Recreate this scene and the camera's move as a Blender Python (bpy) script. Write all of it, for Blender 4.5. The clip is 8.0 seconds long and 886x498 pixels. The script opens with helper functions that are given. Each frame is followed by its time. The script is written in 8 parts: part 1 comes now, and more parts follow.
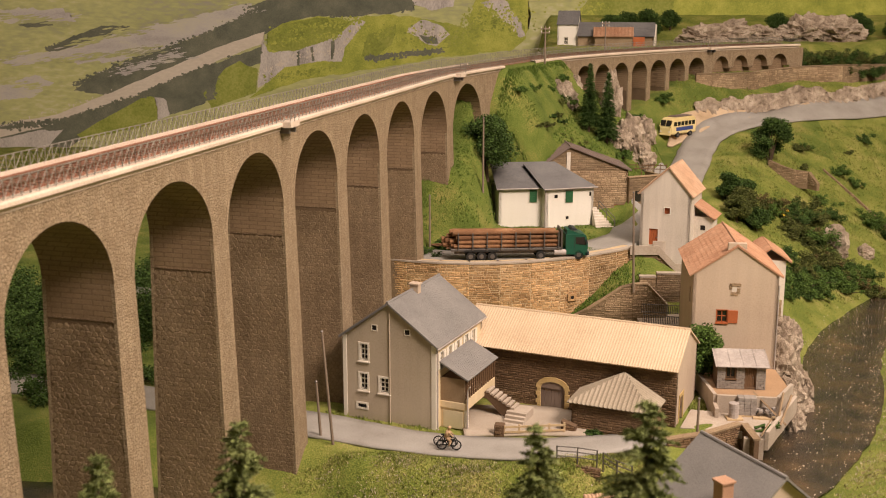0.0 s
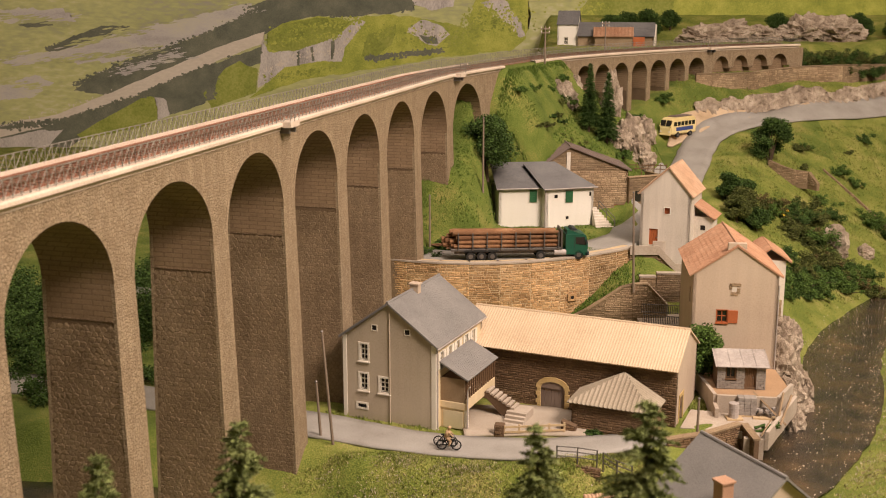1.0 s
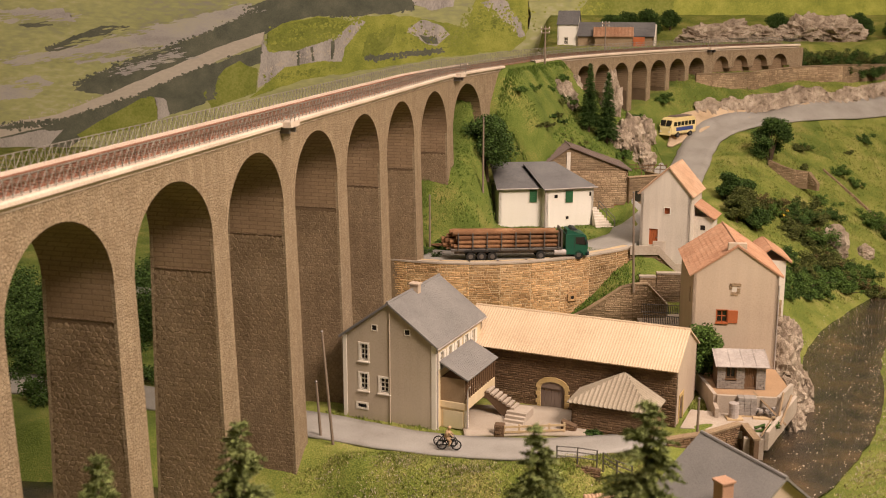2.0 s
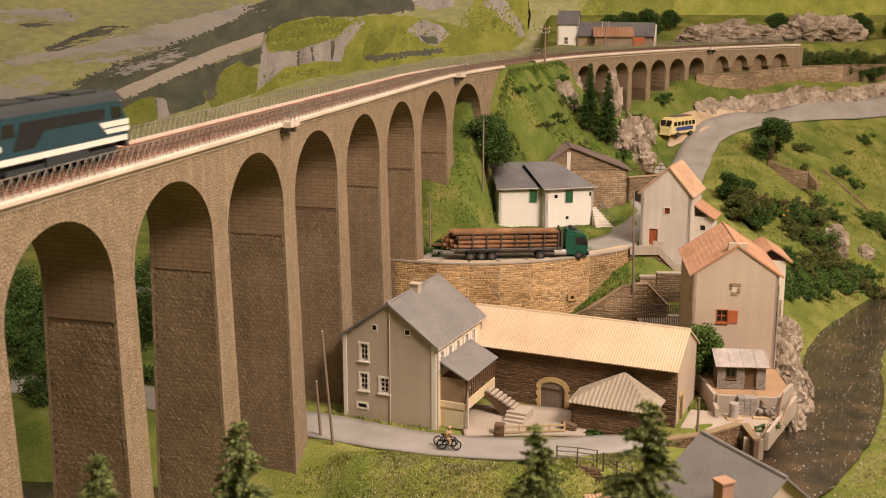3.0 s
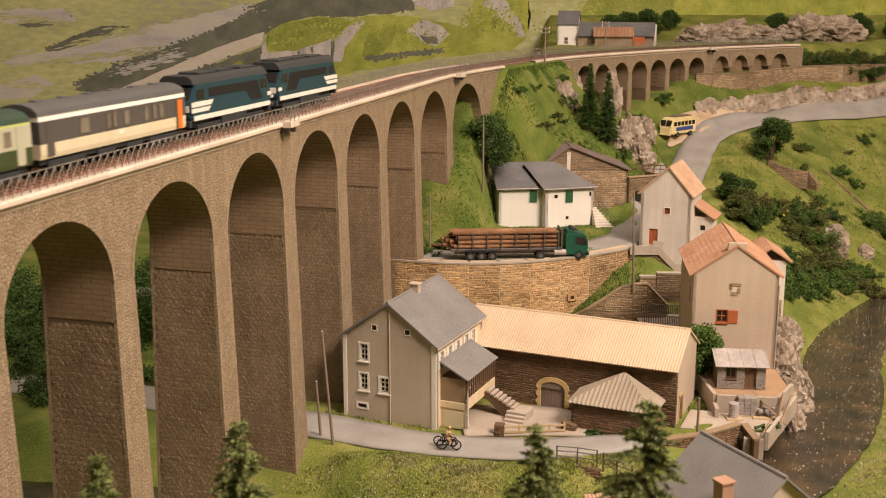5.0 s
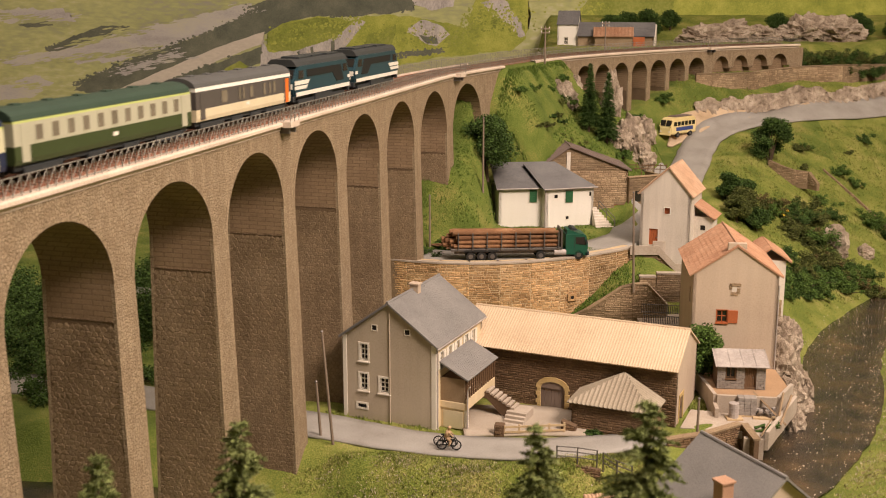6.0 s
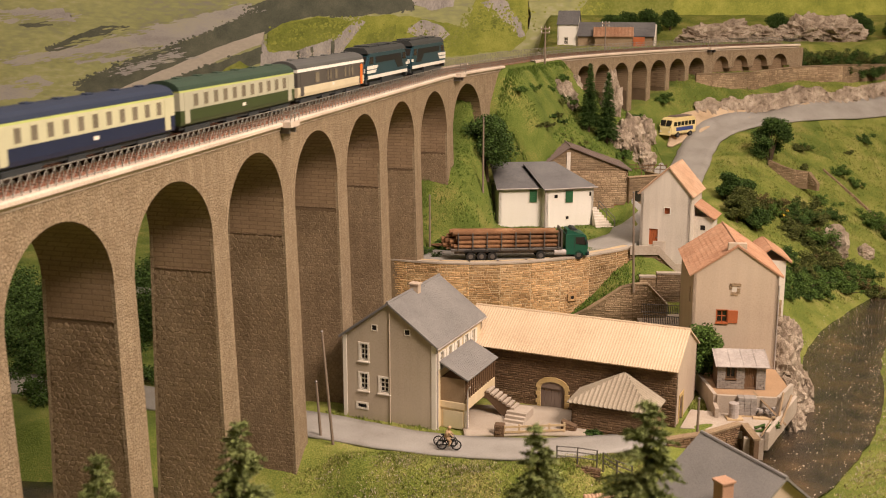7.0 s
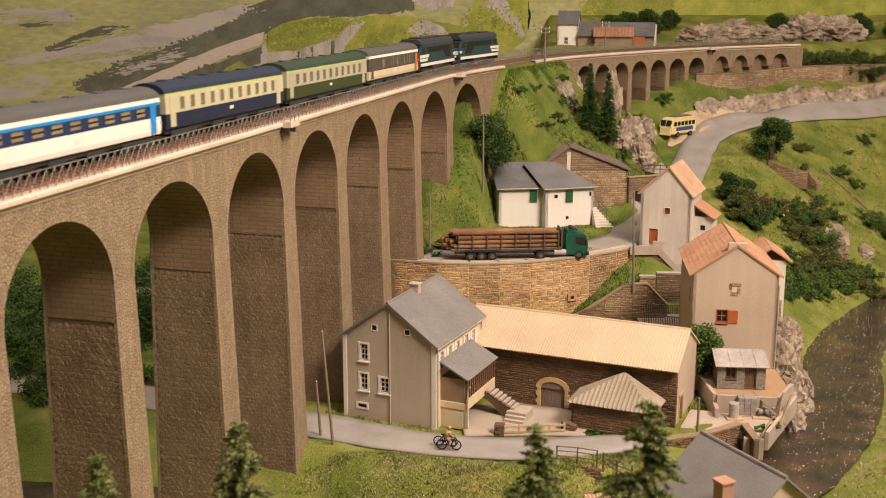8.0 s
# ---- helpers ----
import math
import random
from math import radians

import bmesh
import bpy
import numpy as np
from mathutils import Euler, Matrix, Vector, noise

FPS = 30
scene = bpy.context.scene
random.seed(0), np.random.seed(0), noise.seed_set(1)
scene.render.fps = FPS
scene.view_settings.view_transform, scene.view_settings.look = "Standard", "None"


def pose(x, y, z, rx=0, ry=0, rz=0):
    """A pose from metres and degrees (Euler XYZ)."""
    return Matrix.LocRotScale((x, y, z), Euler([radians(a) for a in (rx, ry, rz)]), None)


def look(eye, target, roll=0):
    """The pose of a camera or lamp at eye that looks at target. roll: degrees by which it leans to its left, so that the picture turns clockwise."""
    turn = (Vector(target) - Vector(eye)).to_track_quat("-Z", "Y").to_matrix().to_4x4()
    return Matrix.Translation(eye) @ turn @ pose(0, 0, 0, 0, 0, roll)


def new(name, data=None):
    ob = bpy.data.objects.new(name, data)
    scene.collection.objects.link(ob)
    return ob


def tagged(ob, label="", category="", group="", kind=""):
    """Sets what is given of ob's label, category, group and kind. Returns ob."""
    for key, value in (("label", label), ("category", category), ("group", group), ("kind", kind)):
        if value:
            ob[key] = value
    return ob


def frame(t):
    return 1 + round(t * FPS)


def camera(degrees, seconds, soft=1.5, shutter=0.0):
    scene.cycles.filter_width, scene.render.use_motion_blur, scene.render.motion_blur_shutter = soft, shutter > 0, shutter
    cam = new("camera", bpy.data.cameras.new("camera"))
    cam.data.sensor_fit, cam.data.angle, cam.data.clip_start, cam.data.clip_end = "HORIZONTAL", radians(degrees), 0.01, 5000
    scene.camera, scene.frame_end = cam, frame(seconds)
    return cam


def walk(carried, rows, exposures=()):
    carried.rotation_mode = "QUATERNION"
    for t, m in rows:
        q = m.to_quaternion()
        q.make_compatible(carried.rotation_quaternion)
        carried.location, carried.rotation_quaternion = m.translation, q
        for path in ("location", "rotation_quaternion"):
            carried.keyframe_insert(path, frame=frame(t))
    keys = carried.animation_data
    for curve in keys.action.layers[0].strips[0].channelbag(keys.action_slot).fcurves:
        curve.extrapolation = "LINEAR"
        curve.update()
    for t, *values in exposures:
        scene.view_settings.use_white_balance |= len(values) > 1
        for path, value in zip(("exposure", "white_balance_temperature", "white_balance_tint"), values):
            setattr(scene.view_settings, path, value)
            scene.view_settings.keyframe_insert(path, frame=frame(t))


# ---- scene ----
# The place is a model railway. All numbers below are in scenery metres, 72 of them to one real metre.
K = 1 / 72
EYE_Z = 34.0
cam = camera(2 * math.degrees(math.atan(784 / 2000)), 8.0, soft=1.0, shutter=0.5)
CAM = Matrix.Translation((0, 0, EYE_Z * K)) @ pose(0, 0, 0, 90 - 12.85, 0, 0)
cam.data.dof.use_dof, cam.data.dof.focus_distance, cam.data.dof.aperture_fstop = True, 126 * K, 20.0
walk(cam, [(0.0, CAM), (8.0, CAM)], exposures=[(0.0, 0.0), (8.0, 0.0)])

# ---- world and lamps: unseen warm area lamps stand in for the hall's lighting ----
world = bpy.data.worlds.new("world")
world.use_nodes = True
world.node_tree.nodes["Background"].inputs[0].default_value = (1.0, 0.86, 0.7, 1)
world.node_tree.nodes["Background"].inputs[1].default_value = 0.1
scene.world = world


def area_lamp(name, x, y, z, tx, ty, tz, size, watts, colour):
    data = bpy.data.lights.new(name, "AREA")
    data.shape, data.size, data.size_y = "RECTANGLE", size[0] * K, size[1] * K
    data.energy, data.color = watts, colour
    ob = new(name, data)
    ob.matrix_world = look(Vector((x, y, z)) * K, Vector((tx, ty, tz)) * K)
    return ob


# Unseen lamps added to light the layout: key from the right, broad fill overhead.
area_lamp("key_lamp", 88, -2, 140, 5, 110, 8, (52, 52), 100, (1.0, 0.80, 0.65))
area_lamp("fill_lamp", 35, 85, 196, 30, 125, 0, (150, 120), 60, (1.0, 0.825, 0.70))

# ---- lie of the land ----
def smooth(a, b, v):
    t = min(1.0, max(0.0, (v - a) / (b - a)))
    return t * t * (3 - 2 * t)


TRACK_O, TRACK_AZ = (-10.73, 81.3), radians(16.1)
TRACK_U = (math.sin(TRACK_AZ), math.cos(TRACK_AZ))
TRACK_N = (TRACK_U[1], -TRACK_U[0])
CURVE_AT, START = 38.0, -210.0


def build_track():
    """The near edge of the track bed as (x, y, heading) every half metre from START: straight, then an arc to the right."""
    pts, x, y = [], TRACK_O[0] + START * TRACK_U[0], TRACK_O[1] + START * TRACK_U[1]
    az, step = TRACK_AZ, 0.5
    for i in range(780):
        s = START + i * step
        pts.append((x, y, az))
        if s < CURVE_AT:
            turn = 0.0
        elif s < 52:
            turn = 1 / 92
        elif s < 70:
            turn = 0.0
        elif s < 84:
            turn = 1 / 60
        else:
            turn = 1 / 135
        az += turn * step
        x += math.sin(az) * step
        y += math.cos(az) * step
    return pts


TRACK = build_track()


def deck_z(s):
    return 25.0 + 0.008 * min(40.0, max(-40.0, s))


def on_track(s, off=0.0, dz=0.0):
    """A point of the viaduct: s along it, off to the right of its near edge, dz above the coping; and the heading."""
    f = min(len(TRACK) - 1.001, max(0.0, (s - START) / 0.5))
    i, f = int(f), f - int(f)
    a, b = TRACK[i], TRACK[i + 1]
    az = a[2] + (b[2] - a[2]) * f
    x, y = a[0] + (b[0] - a[0]) * f, a[1] + (b[1] - a[1]) * f
    return x + math.cos(az) * off, y - math.sin(az) * off, deck_z(s) + dz, az


def track_side(x, y):
    """How far along the straight and the bend a place lies, and how far right of the near edge."""
    best = min(range(200, len(TRACK), 4), key=lambda i: (TRACK[i][0] - x) ** 2 + (TRACK[i][1] - y) ** 2)
    a = TRACK[best]
    ahead = (x - a[0]) * math.sin(a[2]) + (y - a[1]) * math.cos(a[2])
    return START + best * 0.5 + max(-1.0, min(1.0, ahead)), (x - a[0]) * math.cos(a[2]) - (y - a[1]) * math.sin(a[2])


RIVER = [(-70, 84), (-40, 79), (-22, 77), (-9, 73.6), (8, 71), (19, 75), (26.5, 82), (32, 90), (37, 100),
         (40.5, 110), (44.5, 118), (51, 127), (59, 137), (70, 150), (84, 160)]


def river_distance(x, y):
    best, side = 1e9, 1
    for (ax, ay), (bx, by) in zip(RIVER, RIVER[1:]):
        dx, dy = bx - ax, by - ay
        t = min(1.0, max(0.0, ((x - ax) * dx + (y - ay) * dy) / (dx * dx + dy * dy)))
        d = math.hypot(x - ax - t * dx, y - ay - t * dy)
        if d < best:
            best, side = d, (1 if dx * (y - ay) - dy * (x - ax) > 0 else -1)
    return best, side


LOW_ROAD = [(-45, 128), (-16, 119.5), (-4, 114.4), (4, 112.8), (11, 114), (17.5, 118.8)]


def low_road_distance(x, y):
    best = 1e9
    for (ax, ay), (bx, by) in zip(LOW_ROAD, LOW_ROAD[1:]):
        dx, dy = bx - ax, by - ay
        t = min(1.0, max(0.0, ((x - ax) * dx + (y - ay) * dy) / (dx * dx + dy * dy)))
        best = min(best, math.hypot(x - ax - t * dx, y - ay - t * dy))
    return best


def wall_line(x):
    """Front of the big retaining wall below the upper road."""
    return 108.8 + 0.026 * (x - 3.2) ** 2


def upland(y):
    v = min(y, 166.0)
    return 7.2 + 0.0026 * max(0.0, v - 122) ** 2 + 0.21 * max(0.0, y - 166)


def ground(x, y):
    s, off = track_side(x, y)
    wall = wall_line(x)
    if x < 20:
        z = upland(y) if y > wall + 1.4 else 0.0
        z += 0.0 if y > wall + 1.4 else 1.6 * smooth(96, 108, y)
    else:
        z = upland(y) * smooth(107, 117, y)
    if 11.5 < x < 26 and (109.3 if x < 20.2 else 112.2) < y < 118:
        z = max(z, min(5.0, 0.9 + 0.62 * (x - 11.5)) * smooth(109.2, 109.9, y) + 0.35 * max(0.0, y - 112.5))
    # behind the viaduct the valley stays low
    low = smooth(-4, -16, off) if s < 66 else smooth(-4, -16, off) * smooth(90, 60, s)
    z = z * (1 - low)
    # knoll that carries the track between both viaducts
    crest = 7.0 + 7.6 * smooth(22, 42, s) + 10.0 * smooth(42, 57.5, s)
    crest -= 9.5 * smooth(74, 84, s) - 0.62
    if s > 20:
        flank = max(0.0, abs(off + 2.6) - 3.0)
        fall = 1.9 - 0.9 * smooth(38, 48, s) if off > 0 else 0.9
        knoll = crest - fall * flank
        if s < 110 and y > wall + 1.4:
            z = max(z, knoll)
    bump = 20.5 - 0.11 * ((x - 20.5) ** 2 + 0.6 * (y - 152) ** 2)
    z = max(z, bump)
    z = max(z, 27.5 - (0.012 if x < 90 else 0.002) * (x - 90) ** 2 - 0.04 * (y - 205) ** 2)
    # foot of the far viaduct and the rise behind it
    if s > 80 and off < 14:
        z = max(z, 15.5 + 5.5 * smooth(88, 118, s) - 0.95 * max(0.0, off - 0.5) if off > -6 else z)
    if s > 66 and off < -3:
        z = max(z, 15.0 + 9.6 * smooth(-3, -12, off) * smooth(70, 84, s))
    if y > 138 and off < -5.6:
        edge = 10.5 + 0.1 * (y - 150)
        z *= 1 - 0.97 * smooth(edge + 3, edge - 5, x)
    # the upper road runs in a cutting under the viaduct; the white house stands on a level plot
    if y > wall + 1.4 and x < 22:
        z = min(z, upland(y) + 1.5 * max(0.0, low_road_distance(x, y) - 3.0))
        z = min(z, 7.7 + max(0.0, 5.0 * (6.0 - x), 2.4 * (x - 24), 2.4 * (119 - y), 2.4 * (y - 131.2)))
    d, side = river_distance(x, y)
    far_bank = side < 0
    bank = -3.6 + (0.26 if far_bank and y < 118 else 0.62) * max(0.0, d - 2.6)
    if y < 86 and not far_bank:
        bank = -3.6 + (0.75 + 0.75 * smooth(-9.5, -5.5, x)) * max(0.0, d - 2.8)
    z = min(z, bank)
    return z

# ---- materials ----
def shader(name, colours, scale=1.0, fine=12.0, rough=0.85, metal=0.0, bump=0.3, mode="noise", stretch=(1, 1, 1),
           mortar=None, spec=0.3, island=0.0, piece=0.0, streak=0.0, grain=0.55):
    """A worn surface: coarse and fine mottling between colours, optional cells or courses, and relief."""
    m = bpy.data.materials.new(name)
    m.use_nodes = True
    t = m.node_tree
    n, link = t.nodes, t.links.new
    bsdf = n["Principled BSDF"]
    co = n.new("ShaderNodeTexCoord")
    mp = n.new("ShaderNodeMapping")
    mp.inputs["Scale"].default_value = [v / K for v in stretch]
    link(co.outputs["Object"], mp.inputs["Vector"])
    big = n.new("ShaderNodeTexNoise")
    big.inputs["Scale"].default_value, big.inputs["Detail"].default_value = scale * 0.35, 5
    small = n.new("ShaderNodeTexNoise")
    small.inputs["Scale"].default_value, small.inputs["Detail"].default_value = scale * fine, 4
    link(mp.outputs[0], big.inputs["Vector"])
    link(mp.outputs[0], small.inputs["Vector"])
    mixf = n.new("ShaderNodeMath")
    mixf.operation = "MULTIPLY_ADD"
    link(small.outputs[0], mixf.inputs[0])
    mixf.inputs[1].default_value = grain
    half = n.new("ShaderNodeMath")
    half.operation = "MULTIPLY"
    link(big.outputs[0], half.inputs[0])
    half.inputs[1].default_value = 1.17 - grain
    link(half.outputs[0], mixf.inputs[2])
    ramp = n.new("ShaderNodeValToRGB")
    el = ramp.color_ramp.elements
    el[0].position, el[1].position = 0.36, 0.76
    el[0].color, el[1].color = (*colours[0], 1), (*colours[-1], 1)
    for i, c in enumerate(colours[1:-1]):
        e = el.new(0.36 + 0.4 * (i + 1) / (len(colours) - 1))
        e.color = (*c, 1)
    link(mixf.outputs[0], ramp.inputs[0])
    colour, height = ramp.outputs[0], small.outputs[0]
    if mode in ("cells", "bricks", "leaves"):
        if mode == "bricks":
            tex = n.new("ShaderNodeTexBrick")
            tex.inputs["Scale"].default_value = 1.0
            tex.inputs["Brick Width"].default_value, tex.inputs["Row Height"].default_value = 0.9, 0.3
            tex.inputs["Mortar Size"].default_value, tex.inputs["Mortar Smooth"].default_value = 0.03, 0.3
            tex.inputs["Color1"].default_value, tex.inputs["Color2"].default_value = (1, 1, 1, 1), (0.6, 0.6, 0.6, 1)
            tex.inputs["Mortar"].default_value = (0.0, 0.0, 0.0, 1)
            sep = n.new("ShaderNodeSeparateXYZ")
            link(mp.outputs[0], sep.inputs[0])
            add = n.new("ShaderNodeMath")
            link(sep.outputs[0], add.inputs[0])
            link(sep.outputs[1], add.inputs[1])
            com = n.new("ShaderNodeCombineXYZ")
            link(add.outputs[0], com.inputs[0])
            link(sep.outputs[2], com.inputs[1])
            link(com.outputs[0], tex.inputs["Vector"])
            cell, edge = tex.outputs["Color"], tex.outputs["Fac"]
            inv = n.new("ShaderNodeMath")
            inv.operation = "SUBTRACT"
            inv.inputs[0].default_value = 1.0
            link(edge, inv.inputs[1])
            joint = inv.outputs[0]
        else:
            tex = n.new("ShaderNodeTexVoronoi")
            tex.inputs["Scale"].default_value = scale * 1.6
            tex.inputs["Randomness"].default_value = 0.72
            link(mp.outputs[0], tex.inputs["Vector"])
            bw = n.new("ShaderNodeRGBToBW")
            link(tex.outputs["Color"], bw.inputs[0])
            cell = bw.outputs[0]
            ed = n.new("ShaderNodeTexVoronoi")
            ed.feature = "DISTANCE_TO_EDGE"
            ed.inputs["Scale"].default_value = scale * 1.6
            ed.inputs["Randomness"].default_value = 0.72
            link(mp.outputs[0], ed.inputs["Vector"])
            rm = n.new("ShaderNodeMapRange")
            rm.inputs[1].default_value, rm.inputs[2].default_value = 0.0, 0.16
            link(ed.outputs["Distance"], rm.inputs[0])
            joint = rm.outputs[0]
        vary = n.new("ShaderNodeHueSaturation")
        rg = n.new("ShaderNodeMapRange")
        rg.inputs[3].default_value, rg.inputs[4].default_value = (0.86, 1.12) if mode == "cells" else (0.8, 1.15)
        link(cell, rg.inputs[0])
        link(rg.outputs[0], vary.inputs["Value"])
        link(colour, vary.inputs["Color"])
        mix = n.new("ShaderNodeMix")
        mix.data_type = "RGBA"
        mix.inputs["A"].default_value = (*(mortar or [c * 0.5 for c in colours[0]]), 1)
        link(joint, mix.inputs["Factor"])
        link(vary.outputs[0], mix.inputs["B"])
        colour, height = mix.outputs["Result"], joint
    for amount, kind in ((island, "isl"), (piece, "obj")):
        if amount:
            if kind == "isl":
                src = n.new("ShaderNodeNewGeometry").outputs["Random Per Island"]
            else:
                src = n.new("ShaderNodeObjectInfo").outputs["Random"]
            hs = n.new("ShaderNodeHueSaturation")
            r2 = n.new("ShaderNodeMapRange")
            r2.inputs[3].default_value, r2.inputs[4].default_value = 1 - amount, 1 + amount
            link(src, r2.inputs[0])
            link(r2.outputs[0], hs.inputs["Value"])
            link(colour, hs.inputs["Color"])
            colour = hs.outputs[0]
    if streak:
        sm = n.new("ShaderNodeMapping")
        sm.inputs["Scale"].default_value = (1.6 / K, 1.6 / K, 0.12 / K)
        link(co.outputs["Object"], sm.inputs["Vector"])
        sn = n.new("ShaderNodeTexNoise")
        sn.inputs["Scale"].default_value, sn.inputs["Detail"].default_value = 1.0, 6
        link(sm.outputs[0], sn.inputs["Vector"])
        sr = n.new("ShaderNodeMapRange")
        sr.inputs[1].default_value, sr.inputs[2].default_value = 0.4, 0.7
        sr.inputs[3].default_value, sr.inputs[4].default_value = 1 - streak, 1.0
        link(sn.outputs[0], sr.inputs[0])
        sh = n.new("ShaderNodeHueSaturation")
        link(sr.outputs[0], sh.inputs["Value"])
        link(colour, sh.inputs["Color"])
        colour = sh.outputs[0]
    link(colour, bsdf.inputs["Base Color"])
    bsdf.inputs["Roughness"].default_value, bsdf.inputs["Metallic"].default_value = rough, metal
    bsdf.inputs["Specular IOR Level"].default_value = spec
    if bump:
        b = n.new("ShaderNodeBump")
        b.inputs["Strength"].default_value, b.inputs["Distance"].default_value = bump, 0.12 * K
        link(height, b.inputs["Height"])
        link(b.outputs[0], bsdf.inputs["Normal"])
    return m


M = {}
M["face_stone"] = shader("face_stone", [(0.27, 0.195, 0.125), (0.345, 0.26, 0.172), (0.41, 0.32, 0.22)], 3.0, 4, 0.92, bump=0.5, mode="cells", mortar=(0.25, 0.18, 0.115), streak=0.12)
M["pier_stone"] = shader("pier_stone", [(0.19, 0.125, 0.078), (0.26, 0.178, 0.112), (0.325, 0.23, 0.15)], 2.9, 4, 0.9, bump=0.45, mode="cells", mortar=(0.165, 0.11, 0.068))
M["pier_brick"] = shader("pier_brick", [(0.175, 0.115, 0.07), (0.235, 0.16, 0.10), (0.29, 0.205, 0.13)], 1.2, 7, 0.9, bump=0.25, mode="bricks", mortar=(0.18, 0.12, 0.075))
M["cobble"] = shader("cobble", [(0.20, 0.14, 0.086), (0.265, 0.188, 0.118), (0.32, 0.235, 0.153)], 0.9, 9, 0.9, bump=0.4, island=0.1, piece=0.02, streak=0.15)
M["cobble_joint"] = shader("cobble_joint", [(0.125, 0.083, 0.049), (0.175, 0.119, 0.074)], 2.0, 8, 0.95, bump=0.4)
M["coping"] = shader("coping", [(0.48, 0.375, 0.30), (0.60, 0.49, 0.405), (0.68, 0.575, 0.485)], 1.0, 8, 0.85, bump=0.25)
M["ballast"] = shader("ballast", [(0.14, 0.055, 0.035), (0.27, 0.115, 0.07), (0.40, 0.22, 0.15)], 3.0, 6, 0.95, bump=1.0)
M["rail"] = shader("rail", [(0.12, 0.06, 0.035), (0.2, 0.11, 0.07)], 2, 8, 0.5, metal=0.6, bump=0.1)
M["sleeper"] = shader("sleeper", [(0.15, 0.07, 0.048), (0.26, 0.14, 0.095)], 2, 8, 0.9)
M["railing"] = shader("railing", [(0.16, 0.145, 0.125), (0.30, 0.28, 0.245)], 2, 8, 0.6, metal=0.3, bump=0.1)
M["grass_ground"] = shader("grass_ground", [(0.05, 0.07, 0.012), (0.115, 0.15, 0.024), (0.205, 0.225, 0.046), (0.36, 0.30, 0.115)], 0.75, 13, 0.95, bump=1.0, grain=0.62)
M["grass_lush"] = shader("grass_lush", [(0.036, 0.056, 0.009), (0.08, 0.118, 0.018), (0.14, 0.175, 0.032), (0.27, 0.235, 0.075)], 0.8, 13, 0.95, bump=1.0, grain=0.62)
M["asphalt"] = shader("asphalt", [(0.20, 0.18, 0.165), (0.29, 0.27, 0.25), (0.35, 0.33, 0.31)], 0.8, 14, 0.9, bump=0.2)
M["dirt"] = shader("dirt", [(0.34, 0.24, 0.15), (0.5, 0.37, 0.25), (0.56, 0.44, 0.32)], 1.0, 12, 0.95, bump=0.5)
M["yard_dust"] = shader("yard_dust", [(0.27, 0.22, 0.17), (0.36, 0.30, 0.245), (0.42, 0.36, 0.30)], 1.0, 12, 0.95, bump=0.4)
M["concrete"] = shader("concrete", [(0.32, 0.26, 0.21), (0.42, 0.35, 0.29), (0.50, 0.43, 0.365)], 1.0, 10, 0.9, bump=0.2, streak=0.1)
M["plaster_grey"] = shader("plaster_grey", [(0.42, 0.345, 0.265), (0.49, 0.41, 0.325), (0.53, 0.45, 0.36)], 0.7, 10, 0.9, bump=0.05, streak=0.06)
M["plaster_cream"] = shader("plaster_cream", [(0.66, 0.52, 0.33), (0.76, 0.62, 0.42)], 0.8, 10, 0.9, bump=0.15, streak=0.1)
M["plaster_beige"] = shader("plaster_beige", [(0.44, 0.34, 0.265), (0.51, 0.405, 0.32), (0.55, 0.445, 0.355)], 0.7, 10, 0.9, bump=0.05, streak=0.06)
M["plaster_white"] = shader("plaster_white", [(0.74, 0.69, 0.63), (0.80, 0.76, 0.71)], 0.7, 10, 0.9, bump=0.06, streak=0.03)
M["plaster_old"] = shader("plaster_old", [(0.56, 0.49, 0.42), (0.68, 0.61, 0.545), (0.74, 0.67, 0.60)], 0.7, 10, 0.9, bump=0.08, streak=0.12)
M["trim_white"] = shader("trim_white", [(0.70, 0.63, 0.55), (0.80, 0.75, 0.68)], 2, 8, 0.8, bump=0.1)
M["slate"] = shader("slate", [(0.15, 0.14, 0.138), (0.20, 0.19, 0.187), (0.235, 0.222, 0.215)], 1.0, 10, 0.75, bump=0.2, island=0.035)
M["slate_dark"] = shader("slate_dark", [(0.10, 0.095, 0.10), (0.145, 0.14, 0.145), (0.18, 0.175, 0.175)], 1.0, 10, 0.75, bump=0.2, island=0.07)
M["sheet_tan"] = shader("sheet_tan", [(0.46, 0.335, 0.225), (0.55, 0.42, 0.29), (0.60, 0.47, 0.34)], 0.8, 9, 0.8, bump=0.1)
M["sheet_grey"] = shader("sheet_grey", [(0.24, 0.195, 0.145), (0.31, 0.26, 0.20), (0.37, 0.315, 0.25)], 0.8, 9, 0.8, bump=0.1)
M["sheet_metal"] = shader("sheet_metal", [(0.30, 0.26, 0.24), (0.42, 0.37, 0.35), (0.5, 0.45, 0.43)], 0.8, 9, 0.7, bump=0.1, streak=0.2)
M["tile_red"] = shader("tile_red", [(0.32, 0.16, 0.095), (0.41, 0.225, 0.14), (0.48, 0.29, 0.19)], 1.0, 10, 0.85, bump=0.2, island=0.12)
M["tile_pale"] = shader("tile_pale", [(0.38, 0.23, 0.145), (0.47, 0.30, 0.20), (0.53, 0.37, 0.26)], 1.0, 10, 0.85, bump=0.2, island=0.12)
M["sheet_brown"] = shader("sheet_brown", [(0.11, 0.08, 0.07), (0.16, 0.12, 0.105), (0.2, 0.155, 0.135)], 1.0, 10, 0.8, bump=0.15)
